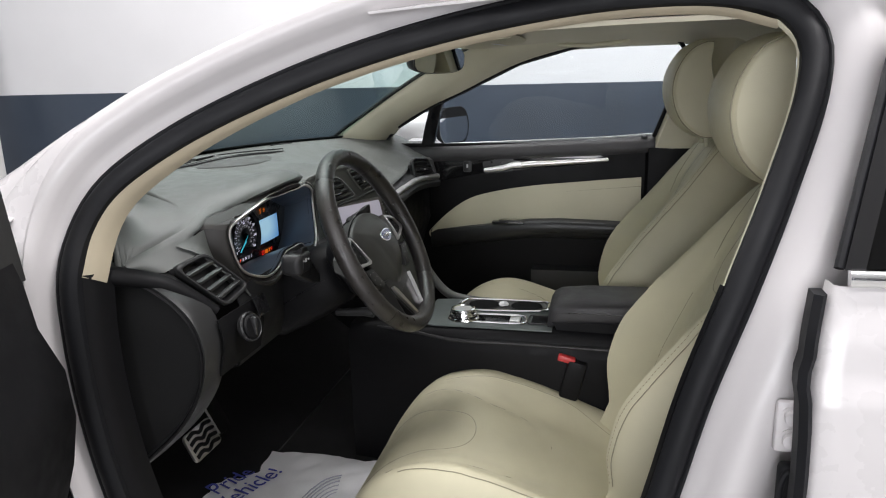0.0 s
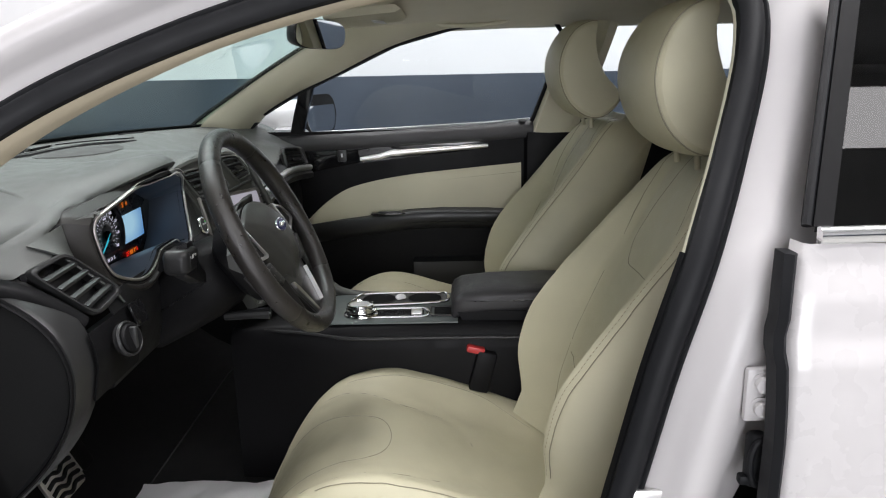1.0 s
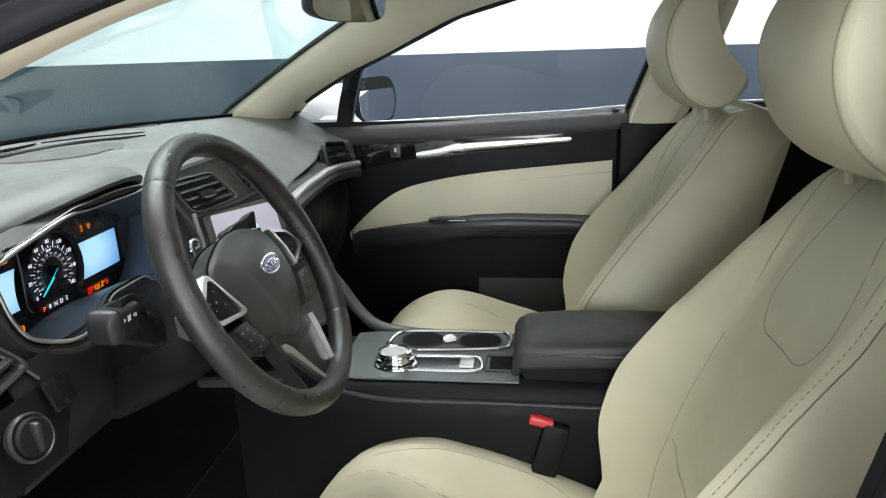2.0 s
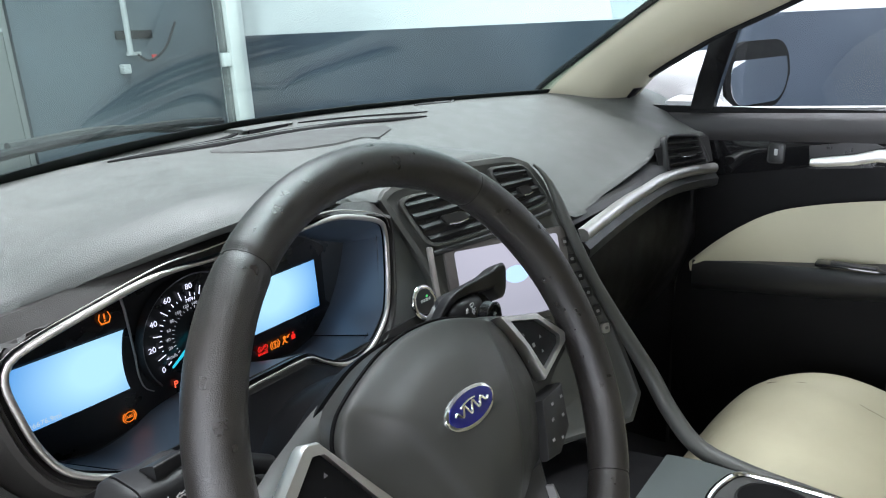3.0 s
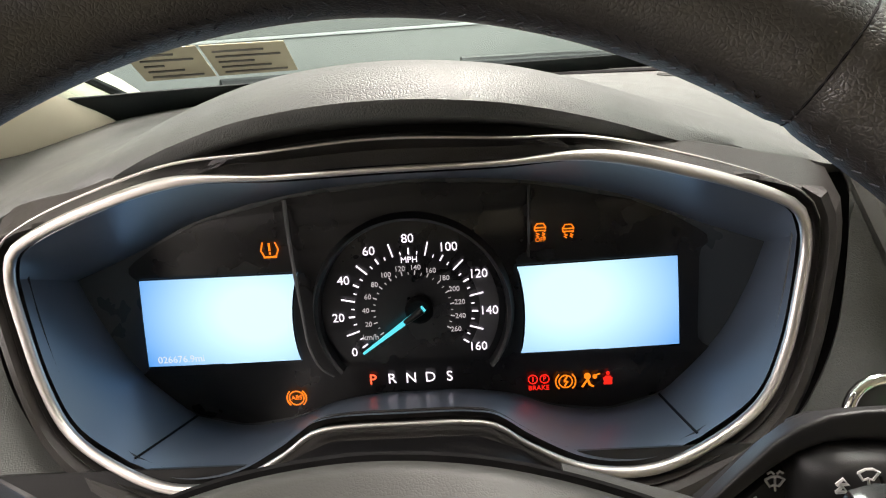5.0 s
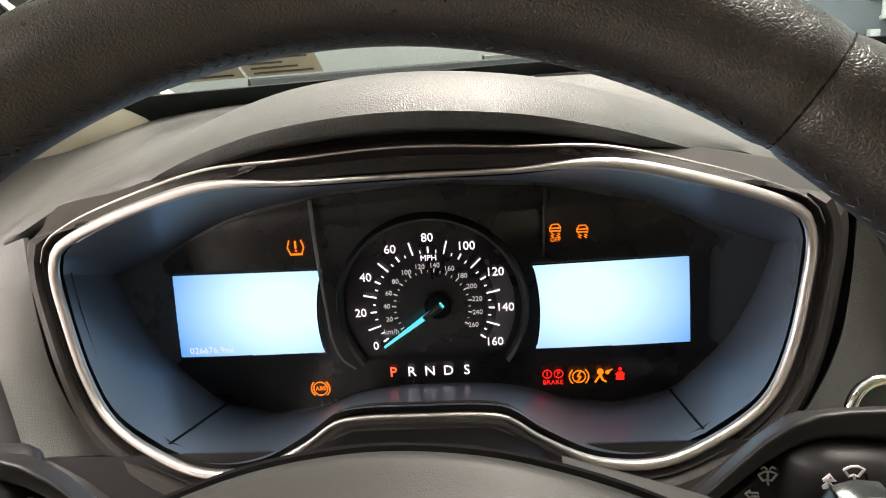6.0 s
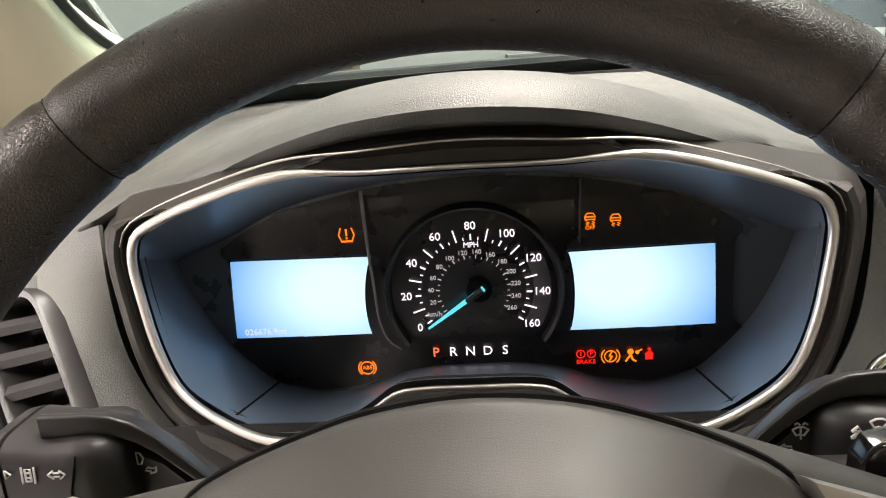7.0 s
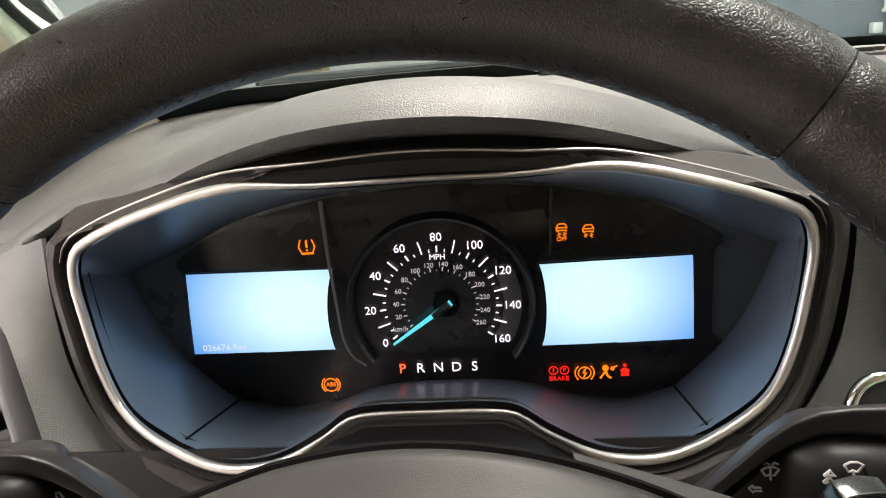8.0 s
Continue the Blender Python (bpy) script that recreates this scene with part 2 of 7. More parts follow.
def spline(points, n, closed=False):
    """n points at even arc length on a smooth curve through the given ones."""
    p = [np.array(q, float) for q in points]
    k = len(p)
    fine = []
    for i in range(k if closed else k - 1):
        a = p[(i - 1) % k] if closed or i > 0 else 2 * p[0] - p[1]
        b, c = p[i], p[(i + 1) % k]
        d = p[(i + 2) % k] if closed or i < k - 2 else 2 * p[-1] - p[-2]
        t0, t1 = 0.0, np.linalg.norm(b - a) ** 0.5 + 1e-9
        t2 = t1 + np.linalg.norm(c - b) ** 0.5 + 1e-9
        t3 = t2 + np.linalg.norm(d - c) ** 0.5 + 1e-9
        for t in np.linspace(t1, t2, 16, endpoint=False):
            a1 = (t1 - t) / (t1 - t0) * a + (t - t0) / (t1 - t0) * b
            a2 = (t2 - t) / (t2 - t1) * b + (t - t1) / (t2 - t1) * c
            a3 = (t3 - t) / (t3 - t2) * c + (t - t2) / (t3 - t2) * d
            b1 = (t2 - t) / (t2 - t0) * a1 + (t - t0) / (t2 - t0) * a2
            b2 = (t3 - t) / (t3 - t1) * a2 + (t - t1) / (t3 - t1) * a3
            fine.append((t2 - t) / (t2 - t1) * b1 + (t - t1) / (t2 - t1) * b2)
    fine.append(p[0] if closed else p[-1])
    fine = np.array(fine)
    s = np.concatenate(([0], np.cumsum(np.linalg.norm(np.diff(fine, axis=0), axis=1))))
    want = np.linspace(0, s[-1], n, endpoint=not closed)
    return np.stack([np.interp(want, s, fine[:, j]) for j in range(fine.shape[1])], axis=1)


def poly(points, n, closed=True):
    """n points at even arc length on straight lines through the given ones."""
    f = np.array(list(points) + ([points[0]] if closed else []), float)
    s = np.concatenate(([0], np.cumsum(np.linalg.norm(np.diff(f, axis=0), axis=1))))
    want = np.linspace(0, s[-1], n, endpoint=not closed)
    return np.stack([np.interp(want, s, f[:, j]) for j in range(f.shape[1])], axis=1)


def loft(rings, closed=True, caps=True, loop=False):
    """Skins rings of equal length; loop joins the last ring to the first."""
    bm = bmesh.new()
    vs = [[bm.verts.new(tuple(map(float, c))) for c in r] for r in rings]
    n, k = len(vs[0]), len(vs)
    for i in range(k if loop else k - 1):
        a, b = vs[i], vs[(i + 1) % k]
        for j in range(n if closed else n - 1):
            bm.faces.new((a[j], a[(j + 1) % n], b[(j + 1) % n], b[j]))
    if caps and closed and not loop:
        bm.faces.new(vs[0][::-1])
        bm.faces.new(vs[-1])
    return bm


def frames(path, closed=False, side=None):
    """Tangent, b and n along a path; side fixes the n axis."""
    p = np.array(path, float)
    k = len(p)
    if closed:
        t = np.roll(p, -1, 0) - np.roll(p, 1, 0)
    else:
        t = np.gradient(p, axis=0)
    t /= np.linalg.norm(t, axis=1)[:, None] + 1e-12
    out = []
    n = np.array(side if side is not None else (0, 0, 1.0), float)
    if side is None and abs(t[0] @ n) > 0.9:
        n = np.array((1.0, 0, 0))
    for i in range(k):
        base = np.array(side, float) if side is not None else n
        n = base - t[i] * (t[i] @ base)
        n /= np.linalg.norm(n) + 1e-12
        out.append((t[i], np.cross(t[i], n), n))
    return p, out


def tube(path, r, n=10, closed=False, squash=1.0, side=None):
    p, fr = frames(path, closed, side)
    rr = r if hasattr(r, "__len__") else [r] * len(p)
    rings = []
    for q, (t, b, nn), ri in zip(p, fr, rr):
        rings.append([q + ri * (math.cos(a) * b + squash * math.sin(a) * nn) for a in np.linspace(0, 2 * math.pi, n, endpoint=False)])
    return loft(rings, True, not closed, closed)


def sweep(path, profile, closed=False, side=(0, 0, 1), ring=False):
    """Sweeps a profile of (b, n) pairs, or a function of the index giving one."""
    p, fr = frames(path, closed, side)
    rings = []
    for i, (q, (t, b, nn)) in enumerate(zip(p, fr)):
        prof = profile(i) if callable(profile) else profile
        rings.append([q + u * b + v * nn for u, v in prof])
    return loft(rings, ring, ring, closed)


def slab(outline, origin, u, v, depth, bevel=0.002, seg=2):
    """A flat plate: outline in (u, v) about origin, depth along u x v, with rounded edges on its front."""
    o, u, v = Vector(origin), Vector(u).normalized(), Vector(v).normalized()
    w = u.cross(v)
    bm = bmesh.new()
    back = [bm.verts.new(o + u * float(a) + v * float(b)) for a, b in outline]
    front = [bm.verts.new(o + u * float(a) + v * float(b) + w * depth) for a, b in outline]
    n = len(back)
    bm.faces.new(back[::-1])
    f = bm.faces.new(front)
    for i in range(n):
        bm.faces.new((back[i], back[(i + 1) % n], front[(i + 1) % n], front[i]))
    if bevel:
        bmesh.ops.bevel(bm, geom=list(f.edges), offset=bevel, segments=seg, affect="EDGES", profile=0.5)
    return bm


def rbox(c, size, bevel=0.004, seg=2, m=None):
    bm = bmesh.new()
    bmesh.ops.create_cube(bm, size=1, matrix=Matrix.Diagonal((*size, 1)))
    if bevel:
        bmesh.ops.bevel(bm, geom=list(bm.edges), offset=bevel, segments=seg, affect="EDGES", profile=0.5)
    bmesh.ops.transform(bm, matrix=Matrix.Translation(c) @ (m or Matrix()), verts=bm.verts)
    return bm


def lathe(profile, origin, axis, n=32, cap=True):
    """Revolves (radius, height) pairs about an axis."""
    w = Vector(axis).normalized()
    u = w.orthogonal().normalized()
    v = w.cross(u)
    o = Vector(origin)
    rings = [[o + w * h + (u * math.cos(a) + v * math.sin(a)) * max(r, 1e-5) for a in np.linspace(0, 2 * math.pi, n, endpoint=False)] for r, h in profile]
    return loft(rings, True, cap)


def rounded(w, h, r, n=6, cx=0.0, cy=0.0):
    pts = []
    for sx, sy, a0 in ((1, 1, 0), (-1, 1, 90), (-1, -1, 180), (1, -1, 270)):
        for a in np.linspace(a0, a0 + 90, n):
            pts.append((cx + sx * (w / 2 - r) + r * math.cos(radians(a)), cy + sy * (h / 2 - r) + r * math.sin(radians(a))))
    return pts


def grid(fn, us, vs):
    return loft([[fn(u, v) for u in us] for v in vs], False, False)


def thicken(bm, d):
    """Gives a sheet thickness d behind its normals and closes its rim."""
    bmesh.ops.recalc_face_normals(bm, faces=bm.faces)
    bm.normal_update()
    bm.verts.index_update()
    rim = [(e.verts[0].index, e.verts[1].index) for e in bm.edges if e.is_boundary]
    faces = [[v.index for v in f.verts] for f in bm.faces]
    front = list(bm.verts)
    back = [bm.verts.new(v.co - v.normal * d) for v in front]
    for f in faces:
        bm.faces.new([back[i] for i in reversed(f)])
    for a, b in rim:
        bm.faces.new((front[a], front[b], back[b], back[a]))
    return bm


def lettering(text, size, origin, u, v, depth=0.0004, align="CENTER"):
    cu = bpy.data.curves.new("lettering", "FONT")
    cu.body, cu.size, cu.align_x, cu.align_y, cu.extrude = text, size, align, "CENTER", depth / 2
    cu.resolution_u = 3
    ob = bpy.data.objects.new("lettering", cu)
    me = bpy.data.meshes.new_from_object(ob)
    bm = bmesh.new()
    bm.from_mesh(me)
    u, v = Vector(u).normalized(), Vector(v).normalized()
    w = u.cross(v)
    m = Matrix((u, v, w)).transposed().to_4x4()
    bmesh.ops.transform(bm, matrix=Matrix.Translation(origin) @ m, verts=bm.verts)
    bpy.data.objects.remove(ob)
    bpy.data.curves.remove(cu)
    bpy.data.meshes.remove(me)
    return bm


def interp(x, xs, ys):
    return float(np.interp(x, xs, ys))


def smooth_interp(x, xs, ys):
    """Smooth curve through (xs, ys)."""
    i = int(np.clip(np.searchsorted(xs, x) - 1, 0, len(xs) - 2))
    h = xs[i + 1] - xs[i]
    t = float(np.clip((x - xs[i]) / h, 0, 1))

    def slope(j):
        j0, j1 = max(j - 1, 0), min(j + 1, len(xs) - 1)
        return (ys[j1] - ys[j0]) / (xs[j1] - xs[j0])
    m0, m1 = slope(i) * h, slope(i + 1) * h
    return (2 * t**3 - 3 * t**2 + 1) * ys[i] + (t**3 - 2 * t**2 + t) * m0 + (3 * t**2 - 2 * t**3) * ys[i + 1] + (t**3 - t**2) * m1

# ---------------------------------------------------------------- the garage
X, Y, Z = Vector((1, 0, 0)), Vector((0, 1, 0)), Vector((0, 0, 1))
WALL_X, WALL_Y, STRIPE = 2.56, 3.96, 1.218


def structure(name, bm, material, label, category="wall"):
    return single(name, bm, material, label, category, kind="structure", smooth=30)


structure("floor", rbox((-1.95, -1.25, -0.05), (9.5, 11.1, 0.1), 0), CONCRETE, "grey concrete garage floor", "floor")
structure("ceiling", rbox((-1.95, -1.25, 4.15), (9.5, 11.1, 0.1), 0), CEIL, "white garage ceiling", "ceiling")
wall_right = structure("wall_right", rbox((WALL_X + 0.11, -1.15, (4.1 + STRIPE) / 2), (0.2, 11.0, 4.1 - STRIPE), 0), WALLWHITE,
                       "white painted wall above a slate blue dado")
part("painted_dado", rbox((WALL_X + 0.108, -1.15, STRIPE / 2), (0.2, 11.0, STRIPE), 0), NAVY, wall_right, "slate blue painted lower wall")
# unseen wall; its opening is added for the side fill lamp
wall_left = structure("wall_left", merge(rbox((-6.6, -4.55, 2.66), (0.2, 4.1, 2.87), 0), rbox((-6.6, 3.58, 2.66), (0.2, 1.36, 2.87), 0), rbox((-6.6, 0.2, 3.45), (0.2, 5.4, 1.3), 0)), WALLWHITE,
                      "white painted wall round an added, unseen opening for the fill light")
part("painted_dado", rbox((-6.598, -4.55, STRIPE / 2), (0.2, 4.1, STRIPE), 0), NAVY, wall_left, "slate blue painted lower wall")
part("painted_dado", rbox((-6.598, 3.58, STRIPE / 2), (0.2, 1.36, STRIPE), 0), NAVY, wall_left, "slate blue painted lower wall")
structure("wall_back", rbox((-1.95, -6.7, 2.05), (9.4, 0.2, 4.1), 0), WALLWHITE, "white painted garage wall")
structure("wall_front", merge(rbox((-6.0, WALL_Y + 0.3, 2.05), (1.4, 0.2, 4.1), 0), rbox((0.3, WALL_Y + 0.3, 3.55), (11.2, 0.2, 1.1), 0),
                              rbox((2.465, WALL_Y + 0.3, 1.5), (0.19, 0.2, 3.0), 0)), WALLWHITE, "white wall round the sectional door")

# sectional door of broad horizontal panels
sect = thing("sectional_door", (-2.1, WALL_Y + 0.3, 0), "light grey sectional garage door, closed", "garage door", kind="structure")
for z0, z1 in ((0.02, 0.55), (0.56, 1.294), (1.312, 2.07), (2.08, 3.0)):
    part("panel", slab([(-3.2, 0), (3.14, 0), (3.14, z1 - z0), (-3.2, z1 - z0)], (-2.1, WALL_Y + 0.28, z0), (1, 0, 0), (0, 0, 1), 0.05, 0.008), DOORGREY, sect)
part("seam_strip", rbox((-2.08, WALL_Y + 0.225, 1.303), (6.2, 0.012, 0.017), 0.003), PALEGREY, sect, "pale strip between two panels")
part("astragal", rbox((1.03, WALL_Y + 0.224, 1.5), (0.03, 0.012, 2.98), 0.003), DOORGREY, sect, "grey stile at the door's edge")

# narrow steel door beside the sectional door
sd = thing("steel_door", (1.62, WALL_Y + 0.3, 0), "slate blue steel side door with fittings", "door", kind="structure")
part("leaf", rbox((1.715, WALL_Y + 0.27, 1.5), (1.29, 0.05, 2.98), 0.006), STEELBLUE, sd)
part("conduit", tube([(1.70, WALL_Y + 0.20, 2.8), (1.70, WALL_Y + 0.20, 1.14)], 0.017, 10), PALEGREY, sd, "pale vertical conduit")
part("conduit_bracket", rbox((1.725, WALL_Y + 0.21, 1.145), (0.085, 0.03, 0.02), 0.004), PALEGREY, sd, "pale foot of the conduit")
part("switch_box", rbox((1.655, WALL_Y + 0.21, 1.06), (0.05, 0.05, 0.055), 0.006), PALEGREY, sd, "pale switch box")
part("cable", tube(spline([(1.74, WALL_Y + 0.2, 1.14), (1.80, WALL_Y + 0.19, 1.10), (1.92, WALL_Y + 0.19, 1.16), (2.03, WALL_Y + 0.2, 1.32)], 24), 0.008, 6), RUBBER, sd, "hanging black cable")
part("red_handle", rbox((1.87, WALL_Y + 0.23, 1.12), (0.03, 0.02, 0.03), 0.005), RED, sd, "small red handle")
part("rail", rbox((1.76, WALL_Y + 0.235, 1.255), (0.24, 0.012, 0.05), 0.003), PLASTIC, sd, "dark push rail")

post = thing("post", (2.2, WALL_Y - 0.04, 0), "white square steel post with a bracket", "post", kind="structure")
part("column", rbox((2.275, WALL_Y - 0.02, 2.05), (0.085, 0.08, 4.1), 0.006), POSTWHITE, post)
part("track", rbox((2.215, WALL_Y + 0.0, 2.05), (0.026, 0.05, 4.1), 0.004), DOORGREY, post, "grey door track beside the post")
part("bracket", rbox((2.20, WALL_Y - 0.035, 1.08), (0.06, 0.03, 0.085), 0.004), POSTWHITE, post, "white bracket")

# unseen housings for the added ceiling lamps
for lx, ly in ((-3.2, 1.2), (-3.2, -1.8), (0.2, 1.9), (-1.1, -2.2), (0.7, 0.2), (0.7, -2.6)):
    lamp = thing("ceiling_light", (lx, ly, 4.0), "long white ceiling light panel, unseen, added to light the car", "ceiling light", "garage ceiling lights")
    part("housing", rbox((lx, ly, 4.05), (0.54, 2.64, 0.10), 0.01), CEIL, lamp)

# ---------------------------------------------------------------- the car's shell
car = thing("car_body", (0, 0, 0), "white pearl sedan body with the front door open", "car")
SIDE = (-0.95, 0, 0.32)
OPEN = [(-0.84, 0.60, 0.42), (-0.84, 0.655, 0.56), (-0.84, 0.685, 0.70), (-0.838, 0.70, 0.86), (-0.826, 0.703, 0.985), (-0.790, 0.698, 1.055), (-0.758, 0.665, 1.118),
        (-0.718, 0.56, 1.195), (-0.674, 0.37, 1.282), (-0.643, 0.18, 1.343), (-0.621, -0.04, 1.387), (-0.612, -0.20, 1.402), (-0.614, -0.32, 1.398),
        (-0.625, -0.40, 1.375), (-0.648, -0.434, 1.330), (-0.683, -0.431, 1.265), (-0.752, -0.385, 1.128), (-0.815, -0.333, 1.0),
        (-0.838, -0.284, 0.86), (-0.84, -0.246, 0.70), (-0.84, -0.20, 0.52), (-0.84, -0.13, 0.40), (-0.84, 0.0, 0.345), (-0.84, 0.30, 0.335), (-0.84, 0.52, 0.36)]
loop = spline(OPEN, 160, True)
ring = [(0.021, -0.010), (0.020, 0.004), (0.013, 0.011), (0.002, 0.014), (-0.007, 0.012), (-0.013, 0.006), (-0.0155, 0.002), (-0.0185, 0.0045), (-0.022, 0.003), (-0.0235, -0.012)]
part("door_seal", sweep(loop, ring, True, SIDE, True), RUBBER, car, "black rubber seal round the door opening")
arch = spline(OPEN[:22], 150)
A_PROF = [(-0.020, -0.014), (-0.028, -0.006), (-0.040, 0.000), (-0.047, 0.008), (-0.053, 0.022), (-0.063, 0.034), (-0.076, 0.038), (-0.088, 0.032), (-0.098, 0.016), (-0.104, -0.015), (-0.105, -0.03), (-0.106, -0.045)]
B_PROF = [(-0.020, -0.014), (-0.030, -0.004), (-0.044, 0.003), (-0.060, 0.010), (-0.075, 0.012), (-0.088, 0.008), (-0.100, 0.001), (-0.115, -0.006), (-0.135, -0.012), (-0.160, -0.022), (-0.200, -0.030), (-0.240, -0.034)]
H_PROF = [(-0.020, -0.014), (-0.026, -0.008), (-0.032, 0.000), (-0.038, 0.010), (-0.042, 0.022), (-0.045, 0.030), (-0.049, 0.034), (-0.054, 0.030), (-0.060, 0.015), (-0.065, -0.01), (-0.066, -0.03), (-0.067, -0.045)]


def body_profile(i):
    q = arch[i]
    if q[1] > -0.1:
        f = float(np.clip((q[2] - 0.95) / 0.18, 0, 1))
        a, b = H_PROF, A_PROF
    else:
        f = float(np.clip((-0.15 - q[1]) / 0.25, 0, 1))
        a, b = A_PROF, B_PROF
    return [(u0 + (u1 - u0) * f, v0 + (v1 - v0) * f) for (u0, v0), (u1, v1) in zip(a, b)]


p_arch, f_arch = frames(arch, False, SIDE)
SKIN_X, SKIN_Y, SKIN_Z = (-0.755, -0.725, -0.69, -0.655, -0.625, -0.61), (1.08, 0.910, 0.725, 0.555, 0.390, 0.27), (1.075, 1.121, 1.211, 1.287, 1.362, 1.412)
edge_in = []
for i, q in enumerate(arch):
    if 0.97 < q[2] and q[1] > 0.02:
        u_, v_ = body_profile(i)[7]
        edge_in.append(q + u_ * f_arch[i][1] + v_ * f_arch[i][2])
edge_in = spline(edge_in, 60)
edge_out = spline(list(zip(SKIN_X, SKIN_Y, SKIN_Z)), 60)
skin_rows = []
for a, b in zip(edge_in, edge_out):
    lift_ = np.array((-0.010, -0.004, 0.010))
    skin_rows.append([a * (1 - t) + b * t + lift_ * math.sin(math.pi * t) ** 0.8 - np.array((0, 0, 0.006)) * max(0.0, 1 - abs(t - 0.35) / 0.05) for t in (0.0, 0.12, 0.24, 0.32, 0.35, 0.38, 0.46, 0.6, 0.75, 0.88, 0.96, 1.0)] + [b + np.array((0.012, 0.006, -0.012)), b + np.array((0.02, 0.0, -0.03))])
part("pillar_skin", thicken(loft(skin_rows, False, False), -0.002), PAINT, car, "white painted outer skin of the front pillar", 50)
part("front_wing", thicken(grid(lambda u, v: (-0.755 - 0.14 * v - 0.02 * math.sin(math.pi * v), 0.80 + 1.15 * u, 1.085 - 0.02 * u - 0.12 * u * u - 0.06 * v * v - 0.20 * max(0.0, v - 0.6)), np.linspace(0, 1, 12), np.linspace(0, 1, 8)), 0.003), PAINT, car, "white front wing", 60)
part("side_frame", thicken(sweep(arch, body_profile, False, SIDE), -0.002), FLANGE, car, "white painted door frame and roof rail", 50)
# inner finisher beside the seal: beige above the belt line, black below
fin = [(0.020, -0.006), (0.027, -0.012), (0.034, -0.026), (0.037, -0.045)]
up = spline([q for q in OPEN[4:14]], 90)
def fin_at(i):
    k = interp(up[i][2], (1.05, 1.16, 1.30), (1.0, 0.75, 0.35))
    return [(0.020 + (a - 0.020) * k, -0.006 + (b + 0.006) * k) for a, b in fin]


part("pillar_edge", thicken(sweep(up, fin_at, False, SIDE), -0.002), TAN, car, "tan edge of the pillar lining")
upb = spline([q for q in OPEN[13:18]], 40)
part("pillar_edge", thicken(sweep(upb, [(0.020, -0.005), (0.0215, -0.008), (0.0225, -0.013)], False, SIDE), -0.002), TRIM, car, "beige edge of the pillar lining")
low = spline([q for q in OPEN[17:22]], 40)
part("pillar_edge", thicken(sweep(low, [(0.020, -0.004), (0.022, -0.006), (0.024, -0.012)], False, SIDE), -0.002), PLASTIC, car, "black lower pillar lining")
lowa = spline([q for q in OPEN[0:5]], 40)
part("pillar_edge", thicken(sweep(lowa, [(0.020, -0.006), (0.028, -0.012), (0.034, -0.03), (0.036, -0.06)], False, SIDE), -0.002), PLASTIC, car, "black kick panel edge")
part("sill", rbox((-0.86, 0.22, 0.33), (0.14, 1.0, 0.10), 0.02), PAINT, car, "white door sill")

# windscreen, roof and cowl


def screen_pt(u, v):
    """Windscreen surface: u across, v from the cowl up to the roof header."""
    w = 0.70 - 0.12 * v
    x = u * w
    y = (1.10 - 0.33 * u * u) * (1 - v) + (0.30 - 0.10 * u * u) * v
    z = 1.03 + 0.375 * v + 0.03 * math.sin(math.pi * v) - 0.035 * u * u * v
    return (x, y, z)


us = np.linspace(-1, 1, 33)
part("windscreen", thicken(grid(screen_pt, us, np.linspace(0, 1, 17)), 0.004), WINDGLASS, car, "green tinted windscreen").visible_shadow = False


def roof_z(x, y):
    return 1.445 - 0.13 * (x / 0.62) ** 2 * 0.45 - 0.02 * max(0, (y + 0.2) / 0.5) ** 2 - 0.05 * max(0, (-0.9 - y) / 0.7) ** 2


part("headliner", thicken(grid(lambda u, v: (u * (0.60 + 0.0 * v), 0.30 - 0.10 * u * u - v * 1.95, roof_z(u * 0.60, 0.30 - v * 1.95) - 0.022), us, np.linspace(0, 1, 24)), 0.008), HEADLINER, car, "beige cloth headliner")
part("roof_panel", thicken(grid(lambda u, v: (u * 0.66, 0.34 - 0.12 * u * u - v * 2.0, roof_z(u * 0.60, 0.30 - v * 1.95) + 0.02), us, np.linspace(0, 1, 24)), 0.004), PAINT, car, "white roof panel")
part("hood", thicken(grid(lambda u, v: (u * 0.80, 1.24 - 0.22 * u * u + v * 0.95, 1.005 - 0.17 * v * v - 0.06 * u * u - 0.02 * v), us, np.linspace(0, 1, 12)), 0.004), PAINT, car, "white bonnet")
part("cowl", thicken(grid(lambda u, v: (u * 0.72, 1.07 - 0.33 * u * u + v * 0.2, 1.035 - 0.03 * v), us, np.linspace(0, 1, 4)), 0.004), PLASTIC, car, "black cowl panel")
part("frit_band", thicken(grid(lambda u, v: (screen_pt(u, v)[0], screen_pt(u, v)[1] - 0.006, screen_pt(u, v)[2] - 0.001), us, np.linspace(0.05, 0.135, 4)), -0.001), RUBBER, car, "black border of the windscreen")

# lining of the far pillar: from the windscreen edge round to the window edge
far_low = spline([(0.735, 0.80, 0.99), (0.712, 0.650, 1.041), (0.690, 0.570, 1.112), (0.664, 0.455, 1.175), (0.628, 0.325, 1.232), (0.586, 0.131, 1.318), (0.566, -0.044, 1.363), (0.557, -0.20, 1.385)], 40)
far_up = spline([(0.66, 0.84, 1.035), (0.605, 0.78, 1.085), (0.575, 0.66, 1.160), (0.535, 0.50, 1.255), (0.495, 0.345, 1.335), (0.45, 0.20, 1.385), (0.42, 0.05, 1.405)], 40)
rows_ = []
for a, b in zip(far_low, far_up):
    mid = (a + b) / 2 + np.array((-0.018, -0.012, -0.012))
    rows_.append(list(spline([a + np.array((0.03, 0, 0.0)), a, mid, b, b + np.array((0.004, 0.006, 0.004))], 13)))
